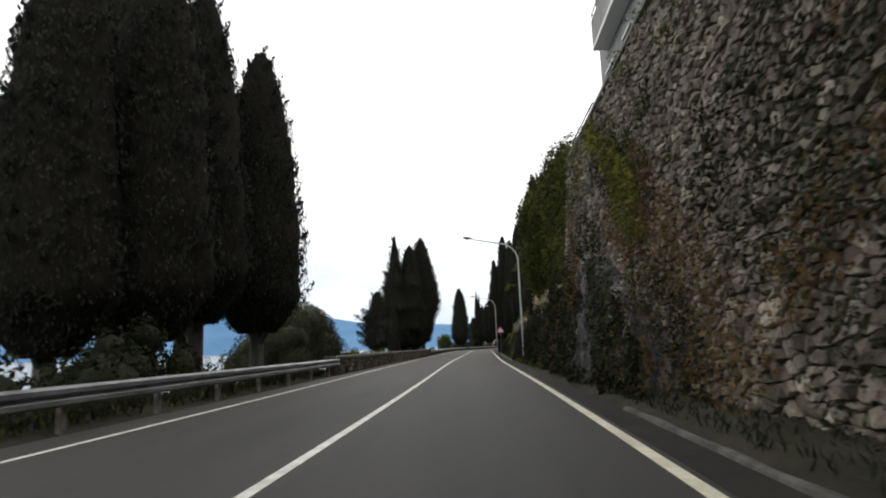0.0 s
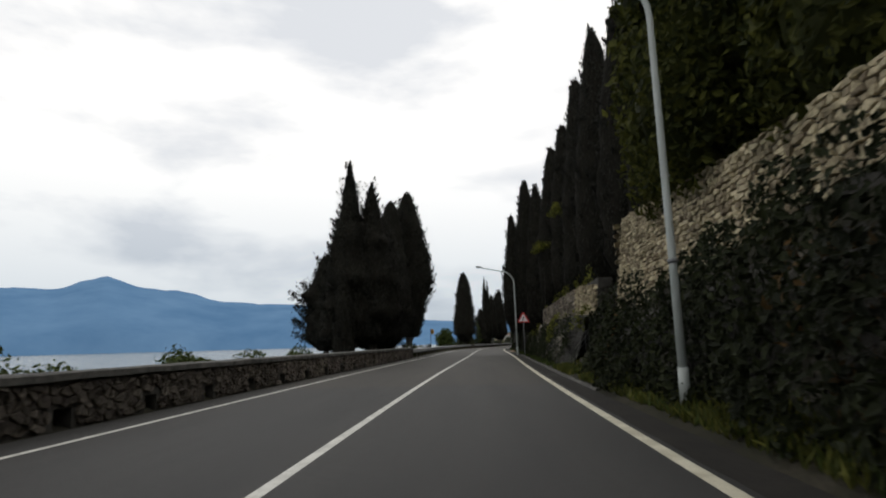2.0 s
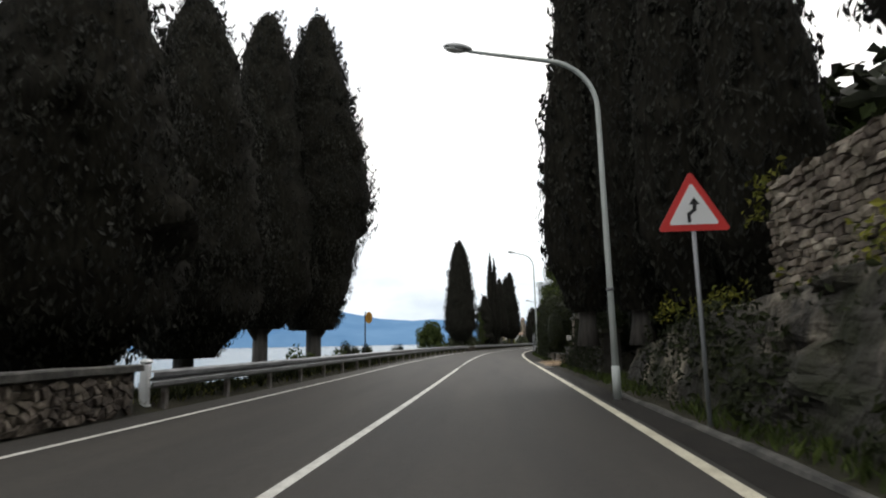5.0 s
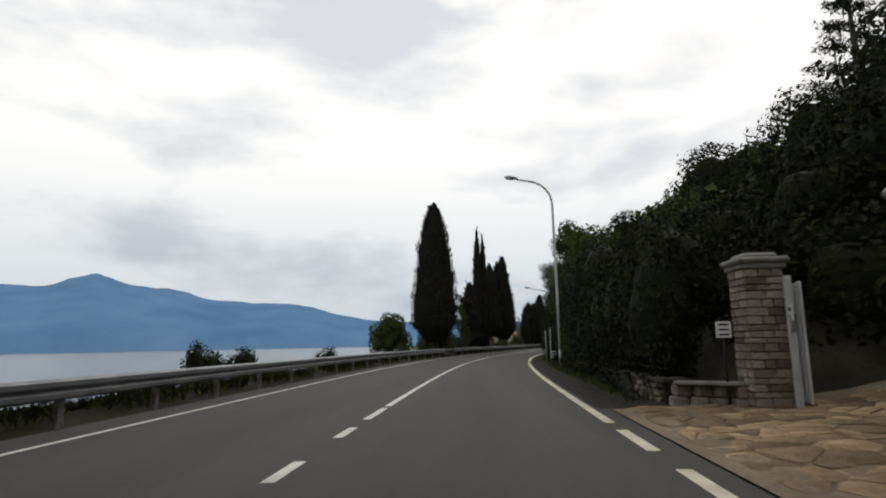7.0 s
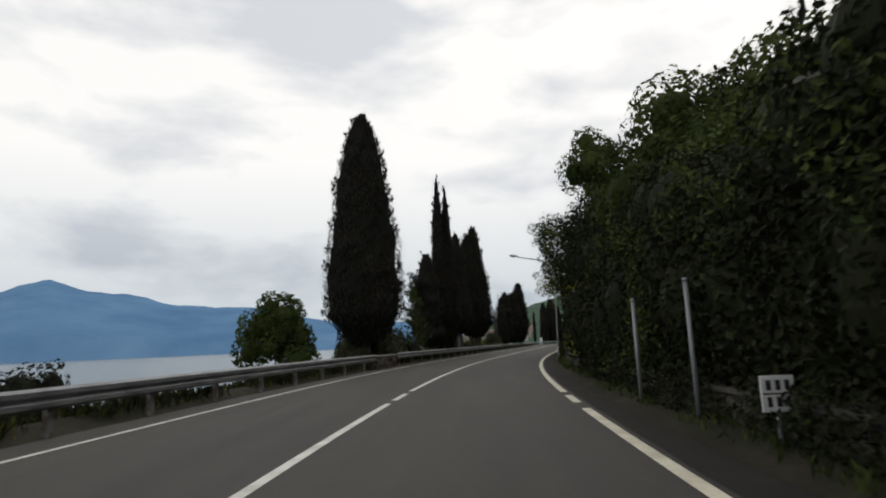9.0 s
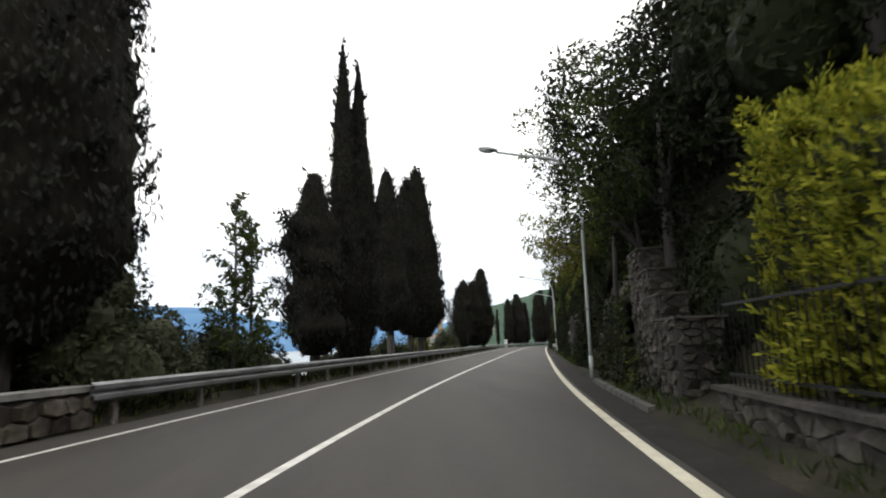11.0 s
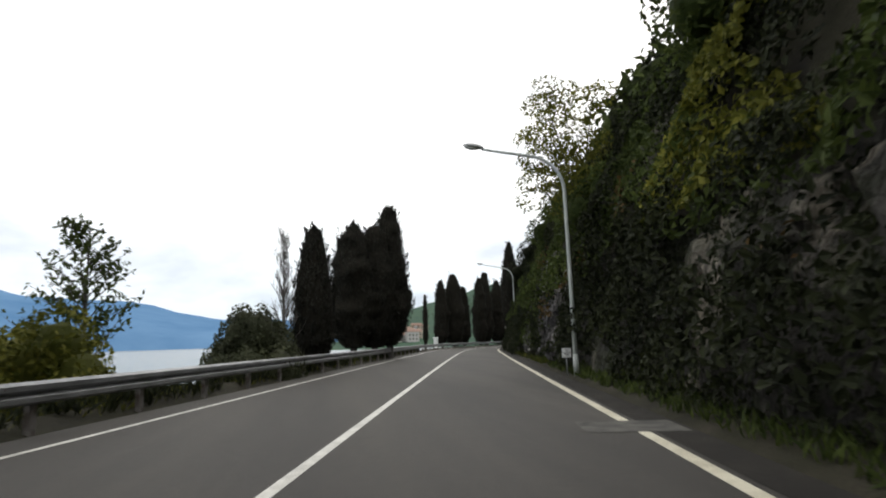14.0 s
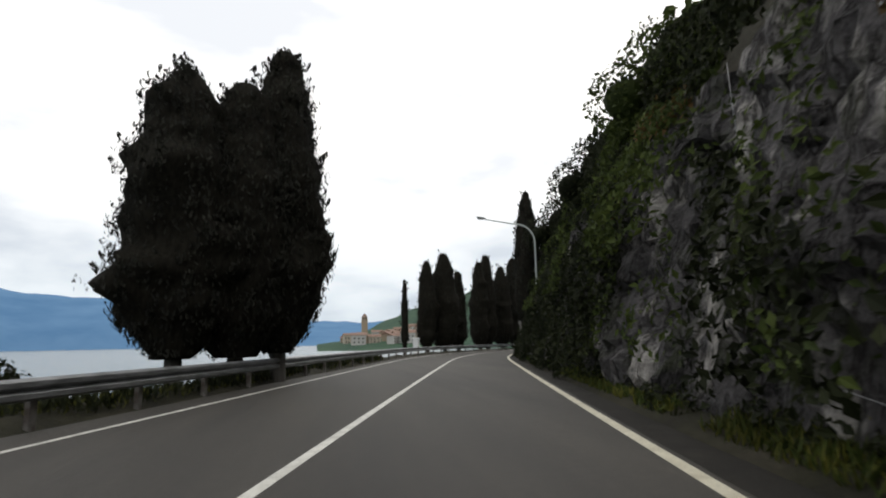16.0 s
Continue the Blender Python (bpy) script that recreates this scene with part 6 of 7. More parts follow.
slope_leaves("creeper", 5, 20, lambda s, z: 3.0 + 0.17 * z, 0.2, lin([5, 12, 20], [1.0, 3.6, 4.6]), M_AUTUMN, "brownish shrubs growing on a rock bank", dens=40, size=0.14, lumps=0.25,
             patch=lambda S, Z: wob(np.stack([S, Z, S * 0], 1), 0.9, 4) > 0.1)
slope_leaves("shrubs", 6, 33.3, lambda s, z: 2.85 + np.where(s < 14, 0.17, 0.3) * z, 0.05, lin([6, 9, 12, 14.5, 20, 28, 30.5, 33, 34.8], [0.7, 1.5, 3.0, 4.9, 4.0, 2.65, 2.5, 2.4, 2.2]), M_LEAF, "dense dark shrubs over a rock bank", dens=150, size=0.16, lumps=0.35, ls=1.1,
             patch=lambda S, Z: wob(np.stack([S, Z, S * 0], 1), 0.9, 21) > np.where(S < 14, 0.0, -0.8))
slope_leaves("shrubs", 75.3, 98.6, lambda s, z: 3.2 + 0.03 * z, 0.04, lin([75.3, 76.5, 98.6], [1.4, 2.9, 3.2]), M_LEAF, "dense dark hedge foliage reaching down to the road edge", dens=170, size=0.13, lumps=0.14, ls=1.2)
slope_leaves("shrubs", 82, 98.8, lambda s, z: 3.14 + 0.04 * z, 0.3, lin([82, 88, 98.8], [2.0, 3.4, 3.8]), M_LEAF2, "fresh green hedge foliage beside the road", dens=110, size=0.13, lumps=0.16, ls=1.2,
             patch=lambda S, Z: wob(np.stack([S, Z, S * 0], 1), 0.8, 3) > -0.2)
slope_leaves("shrubs", 61.3, 65.3, lambda s, z: 2.95 + 0.0 * z, 1.2, lin([58, 68.5], [3.4, 3.0]), M_LEAF, "dark foliage hanging over a garden wall", dens=170, size=0.13, lumps=0.25, ls=1.2)
slope_leaves("shrubs", 119.5, 190, lambda s, z: 3.02 + 0.26 * z - 0.6 * np.clip((s - 155) / 8, 0, 1), 0.05, lin([119, 131, 133, 190], [0.9, 0.9, 4.2, 5.5]), M_LEAF, "dense dark shrubs along the foot of the rocks", dens=120, size=0.16, lumps=0.35, ls=1.1,
             patch=lambda S, Z: wob(np.stack([S, Z, S * 0], 1), 0.9, 31) > np.where(((S > 149.5) & (S < 157) & (Z > 0.4)) | ((S > 140.6) & (S < 142.9) & (Z < 1.3)), 0.45, -0.35))
slope_leaves("creeper", 4, 20, lambda s, z: 3.0 + 0.17 * z, 0.1, lin([4, 12, 20], [1.0, 3.8, 4.6]), M_LEAF, "dark shrubs growing on a rock bank", dens=50, size=0.14, lumps=0.25,
             patch=lambda S, Z: wob(np.stack([S, Z, S * 0], 1), 0.8, 9) > 0.0)
slope_leaves("creeper", 20, 33.5, lambda s, z: 3.0 + 0.35 * z, 0.1, lin([20, 25, 29, 33.5], [4.0, 2.8, 2.2, 1.5]), M_LEAF, "dark shrubs covering a rock bank", dens=90, size=0.17, lumps=0.4,
             patch=lambda S, Z: wob(np.stack([S, Z, S * 0], 1), 0.8, 1) > -0.45)
slope_leaves("creeper", 20, 31, lambda s, z: 2.95 + 0.35 * z, 0.3, lin([20, 25, 31], [4.4, 3.0, 1.9]), M_AUTUMN, "reddish brown shrubs on a rock bank", dens=45, size=0.15, lumps=0.4,
             patch=lambda S, Z: wob(np.stack([S, Z, S * 0], 1), 0.7, 12) > 0.25)
slope_leaves("creeper", 19.0, 23.6, lambda s, z: 4.25 + 0.12 * z, 3.3, lin([19.0, 23.6], [6.0, 6.0]), M_EVERGREEN, "dark laurel foliage hanging over a terrace wall", dens=130, size=0.17, lumps=0.3, ls=1.0,
             patch=lambda S, Z: Z + 0.5 * wob(np.stack([S, Z, S * 0], 1), 1.1, 47) > np.interp(S, [20, 21.5, 23.6], [4.0, 4.2, 5.2]))
slope_leaves("creeper", 36, 58, lambda s, z: 3.0 + 0.36 * z, 1.0, lin([36, 45, 58], [2.3, 2.5, 1.8]), M_LAUREL, "yellow-green shrubs on a rocky bank", dens=90, size=0.14, lumps=0.25,
             patch=lambda S, Z: wob(np.stack([S, Z, S * 0], 1), 0.9, 3) > np.where(Z > 1.5, 0.1, 0.5))
slope_leaves("creeper", 35.6, 58, lambda s, z: 4.3 + 0.1 * z, 3.2, lin([35, 39, 45, 58], [3.8, 4.25, 4.3, 4.0]), M_LAUREL, "yellow-green plants hanging over a terrace wall", dens=50, size=0.15, lumps=0.25,
             patch=lambda S, Z: wob(np.stack([S, S * 0, S * 0], 1), 1.1, 6) > -0.25)
slope_leaves("creeper", 37.6, 58, lambda s, z: 2.88 + 0.34 * z, 0.1, lin([36, 45, 58], [2.0, 2.0, 1.6]), M_LEAF, "dark shrubs on a rocky bank", dens=55, size=0.13, lumps=0.2,
             patch=lambda S, Z: wob(np.stack([S, Z, S * 0], 1), 1.0, 14) > 0.05)

wf = lambda s, z: 3.56 + 0.088 * z
slope_leaves("creeper", -6, 17, wf, 0.1, lin([-6, 6, 17], [4.5, 5.5, 6.5]), M_AUTUMN, "withered brownish creeper on a stone wall", dens=130, size=0.11, lumps=0.1,
             patch=lambda S, Z: wob(np.stack([S, Z, S * 0], 1), 0.9, 8) + 0.5 * wob(np.stack([S, Z, S * 0], 1), 2.6, 3) > -0.1 + 0.06 * Z)
slope_leaves("creeper", -6, 18.5, wf, 0.1, lin([-6, 6, 18.5], [4.0, 6.0, 8.0]), M_LEAF, "dark ivy on a stone wall", dens=110, size=0.11, lumps=0.14,
             patch=lambda S, Z: wob(np.stack([S, Z, S * 0], 1), 0.8, 17) + 0.5 * wob(np.stack([S, Z, S * 0], 1), 2.4, 5) > -0.1 + 0.06 * Z)
slope_leaves("creeper", -2, 18, wf, 4.5, lin([-2, 18], [9.4, 9.6]), M_LEAF2, "green plants rooted in a stone wall", dens=70, size=0.1, lumps=0.1,
             patch=lambda S, Z: wob(np.stack([S, Z, S * 0], 1), 1.1, 27) + 0.5 * wob(np.stack([S, Z, S * 0], 1), 3.0, 5) > 0.3)
bush("shrub", 12.5, 5.5, clump(7, 1.4, 0.5, 10.3, 0.9, 0.5, 51), M_AUTUMN, "orange-brown shrub on the terrace edge", ground=9.2, dens=90, size=0.12)
slope_leaves("creeper", 37.8, 57, lambda s, z: 2.86 + 0.33 * z, 0.2, lin([36.4, 45, 57], [2.0, 2.1, 1.5]), M_LEAF, "dark undergrowth on a rocky bank", dens=130, size=0.13, lumps=0.2, ls=1.3,
             patch=lambda S, Z: wob(np.stack([S, Z, S * 0], 1), 1.0, 44) > -0.15)
slope_leaves("creeper", 36.6, 57, lambda s, z: 4.0 + 0.05 * z, 1.6, lin([36, 45, 57], [2.4, 2.3, 2.0]), M_LAUREL, "yellow-green plants at the foot of a terrace wall", dens=110, size=0.12, lumps=0.2, ls=1.3,
             patch=lambda S, Z: wob(np.stack([S, S * 0, S * 0], 1), 1.5, 33) > 0.0)
# dark leaf cover added over the wall to deepen its shade
slope_leaves("ivy", 61.2, 68.4, lambda s, z: 2.86 + 0.06 * z, 0.1, lin([58, 65.6, 65.9, 68.5], [1.5, 1.5, 0.75, 0.7]), M_LEAF, "dark leaf cover added for the shade on a garden wall", dens=220, size=0.1, lumps=0.06, ls=1.6,
             patch=lambda S, Z: wob(np.stack([S, Z, S * 0], 1), 1.6, 11) > -0.7)

slope_leaves("ivy", 75.6, 98.4, lambda s, z: 3.03 + 0.05 * z, 0.04, lin([75.6, 98.4], [0.65, 0.6]), M_LEAF, "dark ivy over a low garden wall", dens=260, size=0.1, lumps=0.06, ls=1.6)

# tufts of grass on the verge
def grass(s0, s1, lat0, lat1, dens, size, label, material=M_GRASS):
    n = int((s1 - s0) * STATION * (lat1 - lat0) * dens)
    S, L = rng.uniform(s0, s1, n), rng.uniform(lat0, lat1, n)
    ok = wob(np.stack([S, L, S * 0], 1), 1.1, 4) + 0.25 > 0
    S, L = S[ok], L[ok]
    P = at(S, L, ground_z(S, L) + size * 0.3)
    V, F = leaves(P, rng.normal(0, 1, (len(P), 3)) * [1, 1, 0.2], size, 0.16, up=1.0, jitter=0.6, spread=0.5)
    tagged(part_np("grass", V, F, material), label, "grass", kind="stuff")


grass(-10, 18, 2.75, 3.6, 70, 0.15, "dark weeds along the foot of a stone wall", M_LEAF)
grass(18, 68, 2.62, 3.3, 150, 0.2, "tufts of grass along the foot of the bank", M_LEAF2)
grass(20, 37.5, 2.6, 3.7, 260, 0.2, "yellowish grass verge under a street lamp")
grass(120, 176, 2.62, 3.6, 160, 0.2, "grass verge at the foot of the rocks", M_LEAF2)
grass(148, 162, 2.62, 3.5, 200, 0.18, "bright grass verge at the foot of the rocks")
grass(-20, 176, -8.2, -6.55, 70, 0.17, "rough grass behind the guardrail")
grass(-20, 19, -7.6, -6.6, 200, 0.26, "tall dark grass under the guardrail", M_LEAF)
grass(56, 176, -7.6, -6.6, 150, 0.28, "tall dark grass under the guardrail", M_LEAF)
grass(74, 112, 2.62, 3.1, 90, 0.15, "sparse weeds along the garden wall", M_LEAF2)

# hedges and trees between the gate and the clipped hedge
bush("hedge", 64.0, 4.6, [(k, 0.25 * math.sin(k * 2), 2.1 + 0.1 * math.sin(k), 1.3, 1.0, 1.6) for k in (-3, -2, -1, 0, 1.0)] +
     [(k, 1.3, 2.7 + 0.1 * math.sin(k), 1.7, 1.2, 1.9) for k in (-4, -2, 0, 2, 4)], M_LEAF, "tall dark evergreen hedge above a garden wall", "hedge", ground=1.0, dens=75, size=0.13, core=0.85)
bush("hedge", 64.0, 6.4, [(k * 1.1, 0.1 * math.sin(k * 1.7), z, 0.85, 0.75, 0.85) for k in range(-5, 9) for z in (2.5, 3.3, 4.0)], M_LEAF, "dark clipped hedge with a level top above the garden wall", "hedge", ground=2.2, dens=110, size=0.12, core=0.85)
bush("shrub", 67.6, 5.6, clump(22, 2.4, 1.5, 4.0, 2.8, 0.5, 71), M_LEAF, "dense dark evergreen shrubs beside the garden gate", ground=0.4, dens=95, size=0.13, core=0.8)
mesh_fence = empty("mesh_fence", facing(69.2, 6.5, 4.85))
tagged(mesh_fence, "pale metal railing above a clipped hedge", "fence")
for k in range(9):
    tube("bar", [(0, 0.25 * k - 1.0, 0), (0, 0.25 * k - 1.0, 0.85)], 0.014, M_GATE, mesh_fence, sides=5)
for z in (0.06, 0.8):
    tube("rail", [(0, -1.05, z), (0, 1.05, z)], 0.018, M_GATE, mesh_fence, sides=5)
tube("post", [(0, 1.0, -3.9), (0, 1.0, 0.9)], 0.03, M_GATE, mesh_fence, sides=6)
tube("post", [(0, -1.0, -3.9), (0, -1.0, 0.9)], 0.03, M_GATE, mesh_fence, sides=6)
HB = []
for k, s in enumerate(np.arange(75.0, 99, 1.1)):
    HB.append(((s - 87) * STATION, 0.0 + 0.15 * math.sin(k * 1.7), 1.7 + 0.3 * math.sin(k * 0.9), 1.15, 0.75, 1.55 + 0.25 * math.sin(k * 2.1)))
    HB.append(((s - 87) * STATION + 0.6, 0.5, (2.5 if s < 81 else 3.2) + (0.2 if s < 81 else 0.5) * math.sin(k * 1.3), 1.2, 0.9, 1.2))
bush("hedge", 87.0, 3.75, HB, M_LEAF, "tall loose dark green hedge over a low wall", "hedge", ground=0.3, dens=95, size=0.14, core=0.85)
bush("hedge", 75.6, 3.9, [(k * 0.9, 0, 1.5, 0.8, 0.5, 1.3) for k in (-0.8, 0, 0.8)], M_LEAF2, "green hedge beside the gate pillar", "hedge", ground=0.3, dens=220, size=0.12, core=0.72)
for s, lat, top, r, sd, mt in ((75.5, 7.4, 5.4, 2.2, 21, M_LEAF), (79, 7.4, 5.6, 2.3, 1, M_LEAF), (83.5, 8.0, 6.9, 2.4, 2, M_LEAF2), (88.5, 7.2, 6.2, 2.1, 3, M_LEAF2), (93, 7.4, 7.8, 2.6, 4, M_LEAF2), (97.5, 6.4, 9.4, 2.5, 5, M_LEAF2), (102, 6.6, 9.0, 2.4, 6, M_LEAF), (107.5, 6.0, 8.6, 2.3, 25, M_LEAF), (100, 9.5, 11, 3, 31, M_LEAF), (107, 5.2, 12.4, 1.6, 32, M_LEAF2), (115.5, 7.4, 12.8, 3.2, 34, M_LEAF), (120.5, 7.8, 12.4, 3.0, 35, M_LEAF), (110.5, 6.8, 11.2, 2.8, 36, M_LEAF), (72, 8.6, 5.0, 2.2, 33, M_LEAF),
                               (76, 11, 9.5, 3.0, 7, M_LEAF), (84, 13.5, 11.4, 3.0, 8, M_LEAF), (92, 13, 12.5, 3.2, 9, M_LEAF), (70, 12, 9.0, 3.0, 14, M_LEAF), (64, 11, 10.5, 3.0, 15, M_LEAF)):
    gz = float(ground_z(s, lat))
    bush("broadleaf_tree", s, lat, [(a, b, c + top - r * 1.15, d * r, d * r, e * r) for a, b, c, d, e in ((0, 0, 0, 0.85, 1.0), (r * 0.6, 0.2, -r * 0.4, 0.65, 0.7), (-r * 0.6, -0.2, -r * 0.35, 0.65, 0.75), (0.1, -r * 0.6, -r * 0.4, 0.6, 0.7), (0.2, r * 0.5, r * 0.1, 0.55, 0.6), (-0.3, -0.3, r * 0.55, 0.5, 0.55))],
         mt, "leafy garden tree behind the hedge", "tree", ground=gz, dens=68, size=0.2, trunk=(0.14, max(top - r * 1.6 - gz, 0.8)), core=0.58, inner=0.55)
# pine with tiered branches over the gate garden
pine = tree_root("pine_tree", 84.0, 15.4, 7.6, "tall dark pine above the gate garden", "tree")
tube("trunk", [(0, 0, -0.4), (0.1, 0, 4.5), (0.1, 0.1, 8.2)], [0.22, 0.16, 0.05], M_BARK, pine, sides=8)
PV, PF, o = [], [], 0
for k in range(26):
    z = 2.6 + 5.6 * k / 26
    a = k * 2.4
    L = (2.6 - 0.07 * k) * rng.uniform(0.6, 1.0)
    tip = Vector((math.cos(a) * L, math.sin(a) * L, z + 0.25))
    tube("limb", [(0.08, 0, z - 0.2), tip], [0.05, 0.012], M_BARK, pine, sides=5)
    n = 190
    t = rng.uniform(0.35, 1.08, (n, 1))
    P = np.array([[0.08, 0, z - 0.2]]) * (1 - t) + np.array([list(tip)]) * t + rng.normal(0, 0.2, (n, 3)) * [1, 1, 0.5]
    v, f = leaves(P, rng.normal(0, 1, (n, 3)) + [0, 0, 0.8], 0.22, 0.25, up=0.3)
    PV.append(v)
    PF.append(f + o)
    o += len(v)
part_np("crown", np.concatenate(PV), np.concatenate(PF), M_LEAF, pine)

# clipped yellow-green hedge
def laurel_hedge(s0, s1, label, shoots=105, per=9, leaf=0.112):
    """A boxy hedge: an inner mass coloured dark for the shade within, coated with upright shoots that carry whorls of
    narrow leaves.
    """
    ground = 0.4
    root = tree_root("hedge", (s0 + s1) / 2, 3.9, ground, label, "hedge")
    base = np.array(vat((s0 + s1) / 2, 3.9, ground))
    sec = np.array([(3.46, 0.45), (3.46, 1.3), (3.46, 1.75), (3.46, 2.75), (3.5, 3.0), (3.75, 3.2), (4.35, 3.3), (4.5, 2.6), (4.5, 0.45)])
    mid = sec.mean(0)
    ss = np.linspace(s0, s1, 30)
    inner = mid + (sec - mid) * 0.84
    k = len(sec)
    V = at(np.repeat(ss, k), np.tile(inner[:, 0], 30), np.tile(inner[:, 1], 30))
    V = V + 0.1 * np.stack([wob(V, 1.3, 1), wob(V, 1.3, 2), wob(V, 1.3, 3)], 1) - base
    F = [(i * k + q, i * k + (q + 1) % k, (i + 1) * k + (q + 1) % k, (i + 1) * k + q) for i in range(29) for q in range(k)]
    o = len(V)
    V = np.concatenate([V, V[-k:].mean(0, keepdims=True), V[:k].mean(0, keepdims=True)])
    F += [(o - k + q, o - k + (q + 1) % k, o, o) for q in range(k)] + [(q, (q + 1) % k, o + 1, o + 1) for q in range(k)]
    bm = bmesh.new()
    bv = [bm.verts.new(p) for p in V]
    for f in F:
        bm.faces.new([bv[q] for q in dict.fromkeys(f)])
    # darker leaf colour stands in for the shade between the shoots
    part("shade_core", bm, M_LEAF, root, "inner mass coloured dark for the shade between shoots")
    # shoots on the long sides and the top, then on both ends
    d = np.diff(sec, axis=0)
    ln = np.linalg.norm(d, axis=1)
    cum = np.concatenate([[0], np.cumsum(ln)])
    n = int((s1 - s0) * STATION * cum[-1] * shoots)
    u = rng.uniform(0, cum[-1], n)
    S = rng.uniform(s0, s1, n)
    q = np.clip(np.searchsorted(cum, u) - 1, 0, len(d) - 1)
    f = ((u - cum[q]) / ln[q])[:, None]
    LZ = sec[q] + d[q] * f
    out2 = np.stack([-d[q][:, 1], d[q][:, 0]], 1) / ln[q][:, None]
    m = int(1.05 * 2.9 * shoots)
    E = np.stack([rng.uniform(3.4, 4.4, 2 * m), rng.uniform(0.5, 3.35, 2 * m)], 1)
    ES = np.concatenate([np.full(m, s0), np.full(m, s1)])
    P = np.concatenate([at(S, LZ[:, 0], LZ[:, 1]), at(ES, E[:, 0], E[:, 1])])
    Q = np.concatenate([at(S, LZ[:, 0] + out2[:, 0], LZ[:, 1] + out2[:, 1]), at(ES + np.concatenate([np.full(m, -1), np.full(m, 1)]) / STATION, E[:, 0], E[:, 1])])
    N = Q - P
    N /= np.linalg.norm(N, axis=1, keepdims=True)
    far = np.clip((np.concatenate([S, ES]) - 105.2) / 2, 0, 1)
    P[:, 2] += 0.17 * far * np.clip(P[:, 2] - 0.45, 0, 4)
    push = 0.2 * wob(P, 1.1, 4) + 0.1 * wob(P, 3.0, 6) + rng.uniform(-0.12, 0.06, len(P))
    P = P + N * push[:, None] + [0, 0, 1] * (0.2 * wob(P, 1.2, 8))[:, None]
    A = N * 0.75 + np.array([0, 0, 0.75]) + rng.normal(0, 0.28, P.shape)
    A /= np.linalg.norm(A, axis=1, keepdims=True)
    L = rng.uniform(0.10, 0.30, (len(P), 1, 1)) + 0.25 * rng.uniform(0, 1, (len(P), 1, 1)) ** 6
    t = (np.arange(per)[None, :, None] + rng.uniform(0, 0.6, (len(P), per, 1))) / per
    R = rng.normal(0, 1, (len(P), per, 3))
    R -= A[:, None] * (R * A[:, None]).sum(2, keepdims=True)
    R /= np.linalg.norm(R, axis=2, keepdims=True) + 1e-9
    a = P[:, None] + A[:, None] * (t * L)
    D = A[:, None] * (0.45 + 0.5 * t) + R * (0.95 - 0.45 * t)
    D /= np.linalg.norm(D, axis=2, keepdims=True)
    B = np.cross(D, A[:, None] + 0.01)
    B /= np.linalg.norm(B, axis=2, keepdims=True) + 1e-9
    size = leaf * rng.uniform(0.7, 1.25, (len(P), per, 1))
    up = np.cross(B, D)
    w = a + D * size * 0.5 + up * size * 0.06
    LV = np.stack([a, w + B * size * 0.19, a + D * size, w - B * size * 0.19], 2).reshape(-1, 3) - base
    part_np("crown", LV, np.arange(len(LV)).reshape(-1, 4), M_BRIGHT, root)
    tube("stem", [(0, 0, -0.3), (0.03, 0, 1.8)], [0.05, 0.03], M_BARK, root, sides=6)
    return root


laurel_hedge(98.6, 106.8, "tall clipped yellow-green laurel hedge behind a fence")

# overhanging trees past the stepped piers
bush("broadleaf_tree", 113.6, 4.8, [(0, 0, 7.4, 2.6, 2.2, 2.4), (1.8, -1.2, 6.6, 2.0, 1.8, 2.0), (-1.8, 0.3, 7.6, 2.0, 1.8, 2.2), (2.8, -1.5, 8.2, 1.7, 1.5, 1.7), (0.4, -1.9, 8.2, 1.6, 1.4, 1.5), (0.2, 0.8, 9.4, 1.8, 1.7, 1.8), (3.0, 0.2, 5.0, 1.8, 1.5, 1.8), (-0.4, -0.6, 5.2, 2.0, 1.5, 1.6)],
     M_LEAF, "broad dark leafy tree overhanging the road edge", "tree", ground=1.8, dens=130, size=0.16, trunk=(0.2, 3.4), core=0.0, inner=0.3)
bush("broadleaf_tree", 117.3, 6.2, clump(26, 4.2, 1.9, 9.2, 4.6, 0.5, 72), M_LEAF, "dense dark leafy tree behind the leaning trees", "tree", ground=2.6, dens=75, size=0.16, trunk=(0.16, 2.6), core=0.8)
bush("broadleaf_tree", 113.2, 3.9, [(1.9 * math.sin(3.1 * k), -0.75 + 0.75 * math.sin(5.3 * k), 4.3 + 0.2 * k, 0.6, 0.55, 0.45) for k in range(22)], M_LEAF2, "slim leafy tree growing out beside a lamp post", "tree", ground=1.0, dens=120, size=0.13, trunk=(0.09, 3.0), core=0.0, inner=0.3)
gt = np.random.default_rng(77)
TB = [(gt.uniform(-2.2, 2.6), gt.uniform(-4.2, 0.6), gt.uniform(4.6, 10.0), 0.62, 0.6, 0.5) for k in range(70)]
TB = [b for b in TB if b[1] > -1.9 - 0.42 * min(b[2] - 4.6, 4.6)]
bush("broadleaf_tree", 118.6, 4.9, TB, M_LEAF2, "open light green leafy tree leaning out over the road edge", "tree", ground=2.2, dens=95, size=0.14, trunk=(0.16, 3.8), core=0.0, inner=0.25)
bush("broadleaf_tree", 121.5, 4.6, [(gt.uniform(-1.5, 2.0), gt.uniform(-3.6, 0.4), gt.uniform(4.0, 6.8), 0.55, 0.55, 0.42) for k in range(34)], M_LAUREL, "yellow-green leafy branches reaching out over the road edge", "tree", ground=2.4, dens=95, size=0.13, trunk=(0.12, 2.6), core=0.0, inner=0.25)
